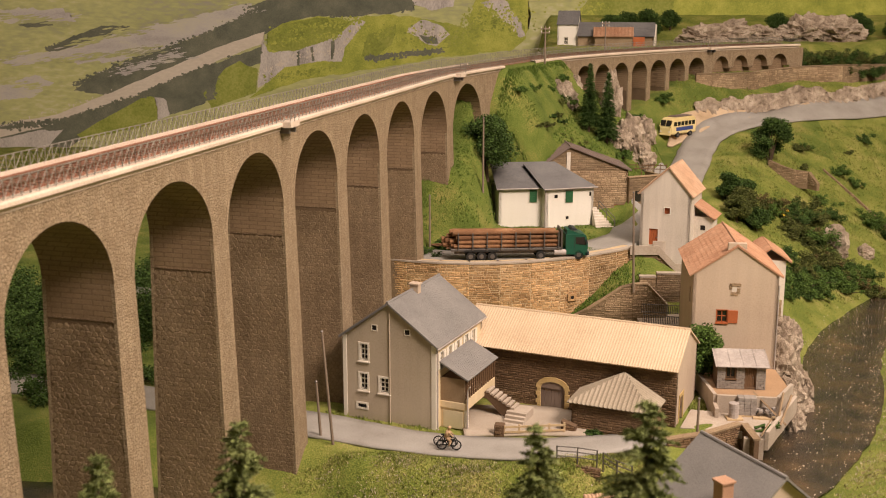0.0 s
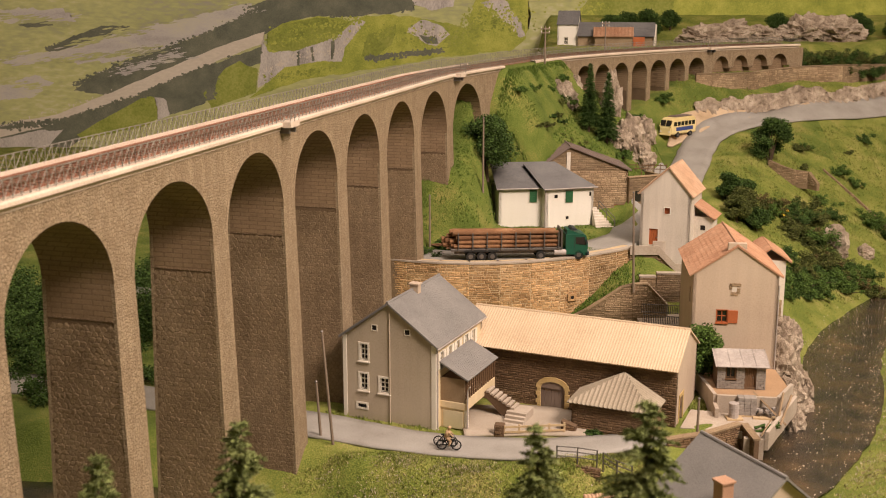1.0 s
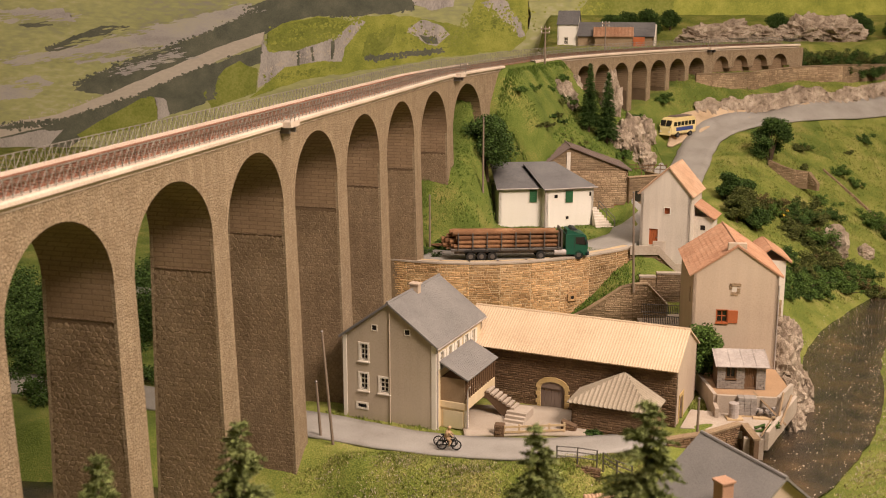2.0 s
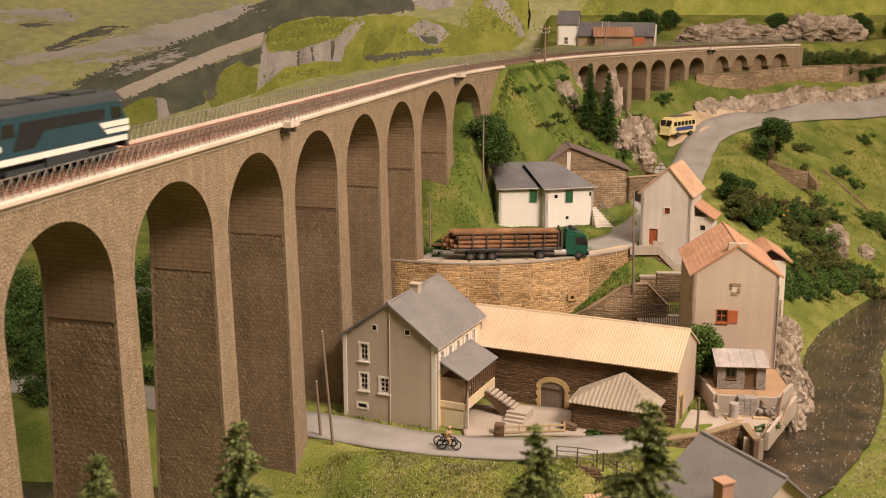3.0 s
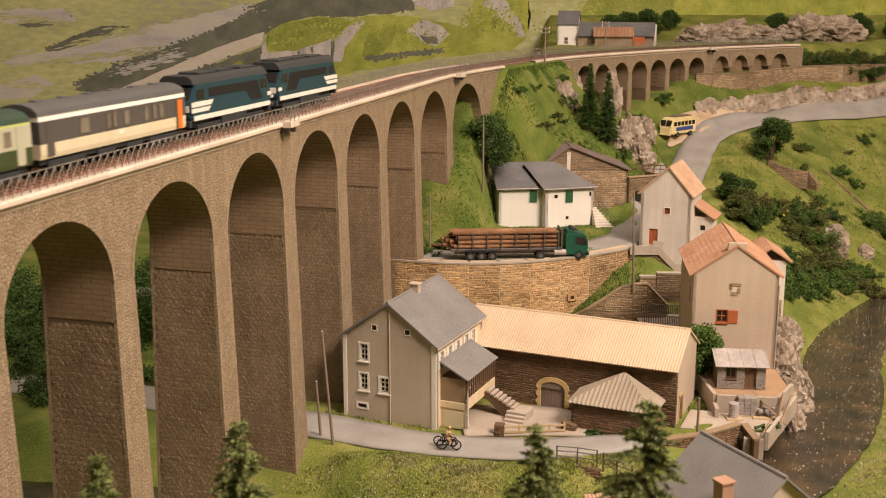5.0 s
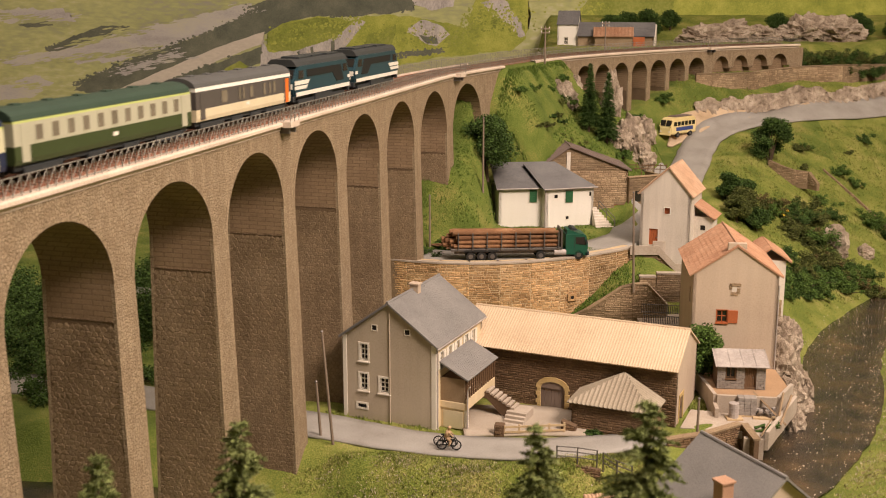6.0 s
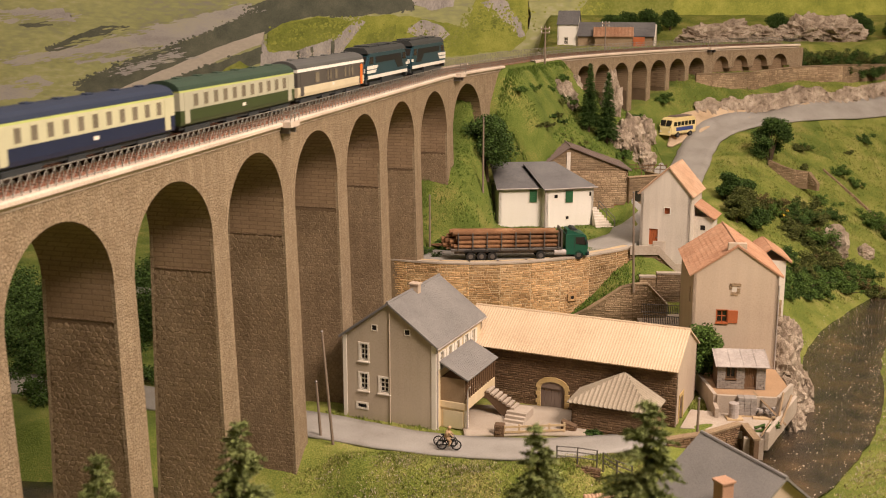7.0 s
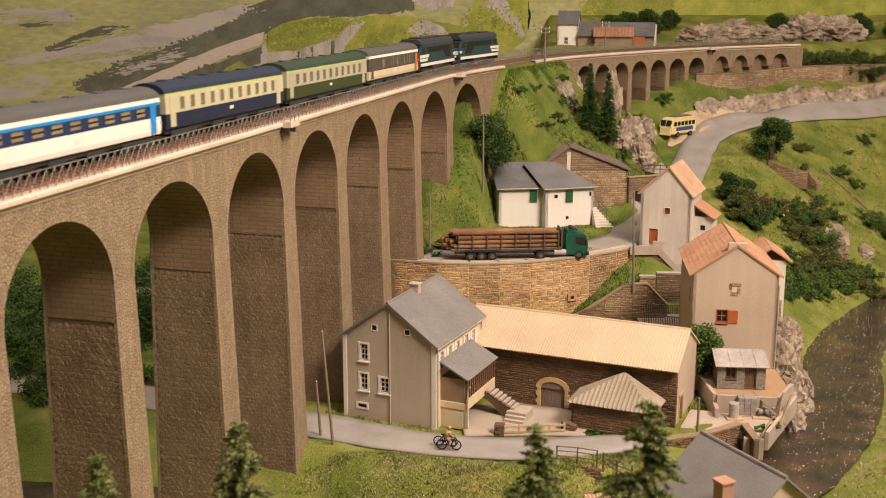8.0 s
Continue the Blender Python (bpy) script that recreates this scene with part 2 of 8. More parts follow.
M["stone_brown"] = shader("stone_brown", [(0.12, 0.07, 0.04), (0.185, 0.115, 0.065), (0.25, 0.165, 0.10)], 1.0, 7, 0.9, bump=0.6, island=0.25, piece=0.2)
M["mortar_brown"] = shader("mortar_brown", [(0.10, 0.06, 0.035), (0.17, 0.11, 0.07)], 1.0, 9, 0.95, bump=0.5)
M["stone_warm"] = shader("stone_warm", [(0.28, 0.16, 0.075), (0.40, 0.25, 0.125), (0.50, 0.34, 0.19)], 1.0, 7, 0.9, bump=0.6, island=0.32, piece=0.32)
M["mortar_warm"] = shader("mortar_warm", [(0.48, 0.35, 0.21), (0.62, 0.48, 0.31)], 1.0, 9, 0.95, bump=0.5)
M["stone_field"] = shader("stone_field", [(0.17, 0.115, 0.07), (0.27, 0.19, 0.12), (0.36, 0.27, 0.175)], 1.0, 7, 0.9, bump=0.7, island=0.25, piece=0.25)
M["block_grey"] = shader("block_grey", [(0.19, 0.165, 0.15), (0.27, 0.24, 0.22), (0.33, 0.3, 0.275)], 1.0, 9, 0.9, bump=0.4, island=0.12, piece=0.12)
M["rock"] = shader("rock", [(0.085, 0.062, 0.042), (0.30, 0.235, 0.18), (0.56, 0.475, 0.385)], 1.8, 6, 0.9, bump=1.0)
M["wood_brown"] = shader("wood_brown", [(0.10, 0.055, 0.03), (0.17, 0.10, 0.055)], 2, 7, 0.8, stretch=(1, 1, 0.2))
M["wood_grey"] = shader("wood_grey", [(0.17, 0.12, 0.10), (0.26, 0.20, 0.17)], 2, 7, 0.85, stretch=(3, 3, 0.3))
M["wood_pale"] = shader("wood_pale", [(0.40, 0.28, 0.16), (0.54, 0.41, 0.26)], 2, 7, 0.85)
M["wood_dull"] = shader("wood_dull", [(0.22, 0.15, 0.09), (0.34, 0.245, 0.16)], 2, 7, 0.85)
M["wood_pole"] = shader("wood_pole", [(0.16, 0.12, 0.09), (0.27, 0.21, 0.165)], 2, 7, 0.85, stretch=(1, 1, 0.2))
M["bark_log"] = shader("bark_log", [(0.11, 0.05, 0.024), (0.21, 0.105, 0.052), (0.33, 0.185, 0.10)], 1.5, 6, 0.85, bump=0.5, island=0.2, piece=0.25)
M["door_red"] = shader("door_red", [(0.34, 0.09, 0.03), (0.44, 0.13, 0.05)], 2, 8, 0.7)
M["shutter_green"] = shader("shutter_green", [(0.02, 0.09, 0.035), (0.035, 0.13, 0.055)], 2, 8, 0.6)
M["dark"] = shader("dark", [(0.012, 0.01, 0.009), (0.03, 0.025, 0.022)], 2, 6, 0.6)
M["rubber"] = shader("rubber", [(0.012, 0.012, 0.012), (0.025, 0.024, 0.023)], 3, 6, 0.8)
M["iron"] = shader("iron", [(0.10, 0.09, 0.085), (0.18, 0.165, 0.155)], 3, 6, 0.5, metal=0.5, bump=0.1)
M["bark"] = shader("bark", [(0.06, 0.04, 0.025), (0.12, 0.085, 0.055)], 3, 6, 0.95, bump=0.6)
M["leaf_dark"] = shader("leaf_dark", [(0.022, 0.045, 0.008), (0.045, 0.085, 0.016), (0.07, 0.12, 0.026)], 1.5, 5, 0.85, bump=0.3, island=0.45)
M["leaf_olive"] = shader("leaf_olive", [(0.045, 0.06, 0.012), (0.08, 0.095, 0.022), (0.12, 0.125, 0.035)], 1.5, 5, 0.85, bump=0.3, island=0.45)
M["leaf_brown"] = shader("leaf_brown", [(0.06, 0.045, 0.016), (0.11, 0.085, 0.03), (0.16, 0.125, 0.05)], 1.5, 5, 0.85, bump=0.3, island=0.45)
M["leaf_mid"] = shader("leaf_mid", [(0.035, 0.075, 0.012), (0.07, 0.125, 0.022), (0.11, 0.17, 0.035)], 1.5, 5, 0.85, bump=0.3, island=0.45)
M["needle"] = shader("needle", [(0.09, 0.115, 0.034), (0.155, 0.185, 0.06), (0.24, 0.265, 0.10)], 1.5, 5, 0.85, bump=0.3, island=0.4)
M["flower"] = shader("flower", [(0.6, 0.36, 0.02), (0.75, 0.5, 0.05)], 2, 6, 0.8, island=0.2)
M["tuft_lush"] = shader("tuft_lush", [(0.045, 0.085, 0.012), (0.095, 0.155, 0.024), (0.165, 0.215, 0.045)], 1.5, 6, 0.9, bump=0, island=0.4)
M["tuft_straw"] = shader("tuft_straw", [(0.17, 0.17, 0.05), (0.32, 0.29, 0.12), (0.50, 0.43, 0.24)], 1.5, 6, 0.9, bump=0, island=0.35)
M["tuft"] = shader("tuft", [(0.09, 0.135, 0.02), (0.18, 0.215, 0.042), (0.32, 0.30, 0.11)], 1.5, 6, 0.9, bump=0, island=0.4)
M["gravel"] = shader("gravel", [(0.40, 0.33, 0.24), (0.58, 0.51, 0.40)], 2, 6, 0.9, bump=0.5, island=0.3)


def plain(name, colour, rough=0.5, metal=0.0, vary=0.12):
    a, b = [c * (1 - vary) for c in colour], [min(1, c * (1 + vary)) for c in colour]
    M[name] = shader(name, [a, b], 1.5, 9, rough, metal=metal, bump=0.05, spec=0.4)


plain("loco_blue", (0.017, 0.05, 0.068), 0.4)
plain("loco_dark", (0.03, 0.035, 0.04), 0.5)
plain("grille_black", (0.012, 0.012, 0.013), 0.6)
plain("loco_roof", (0.035, 0.038, 0.04), 0.6)
plain("loco_white", (0.72, 0.68, 0.62), 0.5)
plain("coach_grey", (0.085, 0.075, 0.07), 0.45)
plain("coach_cream", (0.62, 0.54, 0.38), 0.5)
plain("coach_orange", (0.85, 0.17, 0.02), 0.5)
plain("coach_roof_grey", (0.085, 0.085, 0.085), 0.6)
plain("coach_green", (0.042, 0.06, 0.022), 0.45)
plain("coach_green_pale", (0.42, 0.405, 0.31), 0.5)
plain("coach_roof_green", (0.03, 0.055, 0.038), 0.6)
plain("line_yellow", (0.40, 0.45, 0.15), 0.5)
plain("coach_navy", (0.015, 0.022, 0.055), 0.45)
plain("coach_ivory", (0.52, 0.50, 0.34), 0.5)
plain("coach_roof_navy", (0.02, 0.03, 0.06), 0.6)
plain("coach_white", (0.78, 0.75, 0.70), 0.5)
plain("coach_blue", (0.02, 0.24, 0.62), 0.5)
plain("window_band", (0.02, 0.035, 0.10), 0.3)
plain("window_glow", (0.17, 0.145, 0.11), 0.25, vary=0.4)
plain("window_dark", (0.02, 0.018, 0.017), 0.15)
plain("truck_green", (0.013, 0.08, 0.05), 0.4)
plain("bus_yellow", (0.70, 0.57, 0.29), 0.4)
plain("bus_blue", (0.035, 0.06, 0.22), 0.4)
plain("sand_floor", (0.34, 0.215, 0.125), 0.9, vary=0.25)
plain("figure_paint", (0.45, 0.30, 0.18), 0.6, vary=0.3)
plain("room_paint", (0.55, 0.50, 0.44), 0.9)

# ---- shaping helpers ----
def part(name, bm, material, parent=None, label="", kind="", smooth_faces=False, weld=False):
    """Links a bmesh, given in scenery metres, as one mesh object."""
    if weld:
        bmesh.ops.remove_doubles(bm, verts=bm.verts[:], dist=1e-4)
    bmesh.ops.recalc_face_normals(bm, faces=bm.faces[:])
    for v in bm.verts:
        v.co *= K
    me = bpy.data.meshes.new(name)
    bm.to_mesh(me)
    bm.free()
    me.materials.append(M[material])
    if smooth_faces:
        for p in me.polygons:
            p.use_smooth = True
    ob = new(name, me)
    if parent is not None:
        ob.parent = parent
    if label or kind:
        tagged(ob, label, kind=kind)
    return ob


def quick(name, verts, faces, material, parent=None, label="", kind=""):
    """The same from lists of vertices and faces, for large joined meshes."""
    me = bpy.data.meshes.new(name)
    me.from_pydata([(a * K, b * K, c * K) for a, b, c in verts], [], faces)
    me.update()
    me.materials.append(M[material])
    ob = new(name, me)
    if parent is not None:
        ob.parent = parent
    if label or kind:
        tagged(ob, label, kind=kind)
    return ob


def thing(name, x, y, z, turn, label, category, group=""):
    """An Empty at a thing's base. turn: degrees, anticlockwise from above."""
    ob = new(name)
    ob.empty_display_size = 0.01
    ob.matrix_basis = pose(x * K, y * K, z * K, 0, 0, turn)
    return tagged(ob, label, category, group)


def box(bm, x0, x1, y0, y1, z0, z1, bevel=0.0):
    vs = [bm.verts.new((x, y, z)) for z in (z0, z1) for x, y in ((x0, y0), (x1, y0), (x1, y1), (x0, y1))]
    fs = [bm.faces.new([vs[i] for i in f]) for f in ((3, 2, 1, 0), (4, 5, 6, 7), (0, 1, 5, 4), (1, 2, 6, 5), (2, 3, 7, 6), (3, 0, 4, 7))]
    if bevel:
        es = list({e for f in fs for e in f.edges})
        bmesh.ops.bevel(bm, geom=es, offset=bevel, segments=1, affect="EDGES")
    return bm


def boxes(*rows, bevel=0.0):
    bm = bmesh.new()
    for r in rows:
        box(bm, *r, bevel=bevel)
    return bm


def prism(bm, outline, depth0, depth1, axis="y"):
    """Extrudes a flat outline of (a, b) along an axis: 'y' takes (x, z), 'x' takes (y, z), 'z' takes (x, y)."""
    put = {"y": lambda a, b, d: (a, d, b), "x": lambda a, b, d: (d, a, b), "z": lambda a, b, d: (a, b, d)}[axis]
    v0 = [bm.verts.new(put(a, b, depth0)) for a, b in outline]
    v1 = [bm.verts.new(put(a, b, depth1)) for a, b in outline]
    n = len(outline)
    bm.faces.new(v0)
    bm.faces.new(v1[::-1])
    for i in range(n):
        bm.faces.new((v0[i], v0[(i + 1) % n], v1[(i + 1) % n], v1[i]))
    return bm


def tube(bm, a, b, r0, r1=None, sides=8):
    """A tapered rod from a to b."""
    a, b = Vector(a), Vector(b)
    r1 = r0 if r1 is None else r1
    d = (b - a).normalized()
    p = d.cross(Vector((0, 0, 1)) if abs(d.z) < 0.9 else Vector((1, 0, 0))).normalized()
    q = d.cross(p)
    rings = []
    for c, r in ((a, r0), (b, r1)):
        rings.append([bm.verts.new(c + (p * math.cos(2 * math.pi * i / sides) + q * math.sin(2 * math.pi * i / sides)) * r) for i in range(sides)])
    bm.faces.new(rings[0])
    bm.faces.new(rings[1][::-1])
    for i in range(sides):
        bm.faces.new((rings[0][i], rings[0][(i + 1) % sides], rings[1][(i + 1) % sides], rings[1][i]))
    return bm


def tubes(rows, r, sides=6):
    bm = bmesh.new()
    for a, b in rows:
        tube(bm, a, b, r, r, sides)
    return bm


def slab(bm, p, e1, e2, thick):
    """A board with corner p, edges e1 and e2, thick along its normal."""
    p, e1, e2 = Vector(p), Vector(e1), Vector(e2)
    n = e1.cross(e2).normalized() * thick
    c = [p, p + e1, p + e1 + e2, p + e2]
    v = [bm.verts.new(q) for q in c] + [bm.verts.new(q + n) for q in c]
    for f in ((3, 2, 1, 0), (4, 5, 6, 7), (0, 1, 5, 4), (1, 2, 6, 5), (2, 3, 7, 6), (3, 0, 4, 7)):
        bm.faces.new([v[i] for i in f])
    return bm

# ---- ground ----
def build_ground():
    xs = [-110 + i * 2.5 for i in range(28)] + [-40 + i * 0.9 for i in range(134)] + [81 + i * 2.5 for i in range(25)]
    ys = [-118 + i * 8 for i in range(19)] + [36 + i * 1.5 for i in range(20)] + [66 + i * 0.9 for i in range(122)] + [176 + i * 1.6 for i in range(56)]
    verts, faces = [], []
    for y in ys:
        for x in xs:
            z = ground(x, y)
            z += 0.22 * noise.noise((x * 0.35, y * 0.35, 0)) + 0.08 * noise.noise((x * 1.1, y * 1.1, 3))
            verts.append((x, y, z))
    w = len(xs)
    for j in range(len(ys) - 1):
        for i in range(w - 1):
            a = j * w + i
            faces.append((a, a + 1, a + w + 1, a + w))
    ob = quick("ground", verts, faces, "grass_ground")
    for p in ob.data.polygons:
        p.use_smooth = True
    ob.data.materials.append(M["grass_lush"])
    for p in ob.data.polygons:
        x, y = p.center.x / K, p.center.y / K
        edge = 1.6 * noise.noise((x * 0.7, y * 0.7, 11))
        if (110 < y < 170 and x + edge < 30.5 + 0.25 * (y - 140)) or (x < -17 and y < 110) or (y > 170 and x + edge < 60 and y < 192):
            p.material_index = 1
    return tagged(ob, "green model landscape of grass and earth", "ground", kind="structure")


build_ground()


def ribbon(name, pts, widths, material, lift, label, category, heights=None, lanes=5):
    """A draped strip along a way: points (x, y), full widths."""
    dense = []
    for i in range(len(pts) - 1):
        p0, p1, p2, p3 = pts[max(0, i - 1)], pts[i], pts[i + 1], pts[min(len(pts) - 1, i + 2)]
        for k in range(12):
            t = k / 12
            q = [0.5 * (2 * p1[c] + (p2[c] - p0[c]) * t + (2 * p0[c] - 5 * p1[c] + 4 * p2[c] - p3[c]) * t * t + (3 * p1[c] - p0[c] - 3 * p2[c] + p3[c]) * t ** 3) for c in (0, 1)]
            w = widths[i] + (widths[i + 1] - widths[i]) * t
            h = None if heights is None else heights[i] + (heights[i + 1] - heights[i]) * t
            dense.append((*q, w, h))
    verts, faces = [], []
    for i, (x, y, w, h) in enumerate(dense):
        a, b = dense[max(0, i - 1)], dense[min(len(dense) - 1, i + 1)]
        dx, dy = b[0] - a[0], b[1] - a[1]
        l = math.hypot(dx, dy)
        nx, ny = dy / l, -dx / l
        zs = []
        for k in range(lanes + 1):
            o = (k / lanes - 0.5) * w * (1 + 0.06 * noise.noise((x * 0.5, y * 0.5, k)))
            px, py = x + nx * o, y + ny * o
            zs.append((px, py))
        for px, py in zs:
            z = h if h is not None else max(ground(px, py), ground(x, y) - 1.2)
            verts.append((px, py, z + lift))
    m = lanes + 1
    for i in range(len(dense) - 1):
        for k in range(lanes):
            a = i * m + k
            faces.append((a, a + 1, a + m + 1, a + m))
    # turned-down rims give the sheet its thickness
    ob = quick(name, verts, faces, material)
    mod = ob.modifiers.new("thick", "SOLIDIFY")
    mod.thickness, mod.offset = 0.22 * K, -1
    for p in ob.data.polygons:
        p.use_smooth = True
    return tagged(ob, label, category, kind="structure")


ribbon("road_valley", [(-60, 100), (-30, 93), (-11, 85.5), (-2, 81.6), (6, 80.3), (12.5, 81.2), (17, 82.6)], [4.6, 4.6, 4.7, 4.0, 4.0, 3.4, 2.5], "asphalt", 0.2,
       "pale grey tarred village road along the farm", "road", heights=[0, 0, 0, 0, 0, 0, 0])
ROAD_UP = [(-45, 128), (-16, 119.5), (-4, 114.4), (4, 112.8), (11, 114), (17.5, 118.8), (23, 126.5), (27.5, 138), (31.4, 147.5), (34.6, 156.5), (37.0, 163.2), (39.8, 168.6), (44.6, 173.0), (55, 179.6), (65, 186), (76, 191.6), (110, 205)]
ribbon("road_upper", ROAD_UP, [5.0] * 12 + [4.3] * (len(ROAD_UP) - 12), "asphalt", 0.28, "grey tarred road climbing in a bend past the village", "road")
ribbon("road_verge", [(33.0, 164.0), (34.4, 166.4), (36.9, 170.0), (41.4, 173.6), (48, 177.4), (56, 182.2), (66, 188.2)], [0.5, 2.0, 3.4, 2.2, 1.2, 1.0, 0.9], "dirt", 0.24, "sandy verge beside the upper road", "verge")
ribbon("farm_yard", [(1.5, 86), (7, 86.2), (12, 85)], [6.5, 6.5, 4.5], "yard_dust", 0.22, "pale gravel yard before the barn", "yard", heights=[0, 0, 0])


def build_water():
    ob = ribbon("water", RIVER, [6.5, 6.5, 6.5, 6, 6, 6.5, 7, 7.5, 8, 8, 7.5, 7, 6.5, 6.5, 6], "water", 0.0, "shallow brown stream over a stony bed", "water", heights=[-3.0] * 15)
    return ob


def water_material():
    m = shader("water", [(0.012, 0.013, 0.013), (0.03, 0.027, 0.023), (0.06, 0.043, 0.028), (0.11, 0.072, 0.04)], 1.3, 7, 0.12, bump=0.8, spec=0.5, grain=0.4)
    M["water"] = m


water_material()
build_water()


# ---- viaducts ----
def strip(bm, rows):
    """Joins rows of points of equal length into quads."""
    vs = [[bm.verts.new(p) for p in r] for r in rows]
    for a, b in zip(vs, vs[1:]):
        for i in range(len(a) - 1):
            bm.faces.new((a[i], a[i + 1], b[i + 1], b[i]))
    return bm


DECK_W = 5.2


def arch_bay(owner, s0, s1, half_pier, crown_drop, foot):
    """One bay: both faces, the vault, from pier middle to pier middle. foot: how far below the deck the bay's masonry ends."""
    mid, rad = (s0 + s1) / 2, (s1 - s0) / 2 - half_pier
    n = 20
    curve = []
    rise = min(rad * 1.04, foot - crown_drop)
    for k in range(n + 1):
        a = math.pi * (1 - k / n)
        curve.append((mid + rad * math.cos(a), -crown_drop - rise + rise * math.sin(a)))
    low = -foot
    edge = [(s0, low), (s0 + half_pier, low)] + curve + [(s1 - half_pier, low), (s1, low)]
    face = bmesh.new()
    for off in (-0.35, -DECK_W + 0.35):
        strip(face, [[Vector(on_track(s, off, dz)[:3]) for s, dz in edge], [Vector(on_track(s, off, -0.55)[:3]) for s, dz in edge]])
    part("spandrel", face, "face_stone", owner)
    ring = bmesh.new()
    outer = [(mid + (rad + 0.3) * math.cos(math.pi * (1 - k / n)), -crown_drop - rise + (rise + 0.3) * math.sin(math.pi * (1 - k / n))) for k in range(n + 1)]
    strip(ring, [[Vector(on_track(s, -0.35, dz)[:3]) for s, dz in curve],
                 [Vector(on_track(s, -0.33, dz)[:3]) for s, dz in curve],
                 [Vector(on_track(s, -0.33, dz)[:3]) for s, dz in outer],
                 [Vector(on_track(s, -0.35, dz)[:3]) for s, dz in outer]])
    part("arch_ring", ring, "face_stone", owner)
    vault = bmesh.new()
    strip(vault, [[Vector(on_track(s, off, dz)[:3]) for off in (-0.36, -1.9, -3.4, -DECK_W + 0.36)] for s, dz in [(s0 + half_pier, low - 0.1)] + curve + [(s1 - half_pier, low - 0.1)]])
    part("vault", vault, "pier_brick", owner)


SINGLE = {"cobble": 0}


def cobbles(owner, s, top, low, high, half, batter):
    """Rounded field stones bedded in the pier's side that faces down the line; the first 300 singly."""
    if s < -36 or half < 0.5:
        return
    verts, faces = [], []
    wide, tall = 0.4, 0.31
    rows = int((high - low) / tall)
    half_cols = int(2 * (DECK_W + 0.6) / wide) + 3

    def corner(i, k):
        """A shared corner of the stones: i half-stones across, on the joint line below row k."""
        rnd = random.Random((i * 7919 + k * 104729 + int(s * 10) * 31) & 0xffffff)
        up = 1 if (i + k) % 2 else -1
        return i * wide / 2 + rnd.uniform(-0.07, 0.07), low + k * tall + up * tall * 0.17 + rnd.uniform(-0.055, 0.055)

    for r in range(rows):
        for c in range(-1, half_cols // 2):
            i = 2 * c + 1 - r % 2
            ring = [corner(i, r), corner(i + 1, r), corner(i + 2, r), corner(i + 2, r + 1), corner(i + 1, r + 1), corner(i, r + 1)]
            mu, mz = sum(p[0] for p in ring) / 6, sum(p[1] for p in ring) / 6
            g = (top - mz) * batter
            limit = DECK_W - 0.9 + 2 * g
            if mu < -0.05 or mu > limit - 0.02 or mz > high - 0.1:
                continue
            rnd = random.Random(r * 977 + c * 31 + int(s))
            lift = rnd.uniform(0.015, 0.038)
            pts = []
            for f, d in ((0.97, 0.0), (0.86, 0.8), (0.55, 1.0)):
                for u, z in ring:
                    u, z = mu + (u - mu) * f, min(high, mz + (z - mz) * f)
                    q = (top - z) * batter
                    x, y = on_track(s - (half + q * 0.4 - 0.03) - lift * d, -0.42 + g + 0.03 - min(limit, max(0.0, u)))[:2]
                    pts.append((x, y, z))
            fs = [(j * 6 + k, j * 6 + (k + 1) % 6, j * 6 + 6 + (k + 1) % 6, j * 6 + 6 + k) for j in (0, 1) for k in range(6)] + [tuple(range(12, 18))]
            if -24 < s < -10 and mz > 6.0 and SINGLE["cobble"] < 300:
                SINGLE["cobble"] += 1
                quick("cobble", pts, fs, "cobble", owner)
            else:
                k = len(verts)
                verts.extend(pts)
                faces.extend([tuple(j + k for j in f) for f in fs])
    if verts:
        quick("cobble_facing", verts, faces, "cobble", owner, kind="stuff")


def pier(owner, s, top, bottom, half, batter=0.022):
    """A tapering pier: rough cobbled core, dressed facing strips on both faces, and a string course."""
    def ring(h, grow, o0, o1):
        g = (top - h) * batter
        return [Vector((*on_track(s + ds * (half + grow + g * 0.4), off, 0)[:2], h)) for ds, off in
                ((-1, o0 + g + grow), (1, o0 + g + grow), (1, o1 - g - grow), (-1, o1 - g - grow))]
    def solid(o0, o1, h0, h1, grow):
        bm = bmesh.new()
        a = [bm.verts.new(p) for p in ring(h0, grow, o0, o1)]
        b = [bm.verts.new(p) for p in ring(h1, grow, o0, o1)]
        bm.faces.new(a[::-1])
        bm.faces.new(b)
        for i in range(4):
            bm.faces.new((a[i], a[(i + 1) % 4], b[(i + 1) % 4], b[i]))
        return bm
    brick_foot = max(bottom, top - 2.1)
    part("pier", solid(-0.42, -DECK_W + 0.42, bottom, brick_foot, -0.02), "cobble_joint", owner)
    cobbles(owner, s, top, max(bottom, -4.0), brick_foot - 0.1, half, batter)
    part("springing", solid(-0.42, -DECK_W + 0.42, brick_foot, top, -0.0), "pier_brick", owner)
    # facing on the near side
    def facing(o0, sign):
        bm = bmesh.new()
        rows = []
        for h in (bottom, (bottom + top) / 2, top):
            g = (top - h) * batter
            w = half + g * 0.4 + 0.012
            rows.append([Vector((*on_track(s + a * w, o0 + sign * (g + b), 0)[:2], h)) for a, b in ((-1, -0.16), (-1, 0.072), (1, 0.072), (1, -0.16))])
        strip(bm, rows)
        return bm
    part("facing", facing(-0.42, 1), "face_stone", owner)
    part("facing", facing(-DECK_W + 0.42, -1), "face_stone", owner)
    part("string_course", solid(-0.42, -DECK_W + 0.42, brick_foot - 0.035, brick_foot + 0.035, 0.012), "pier_stone", owner)


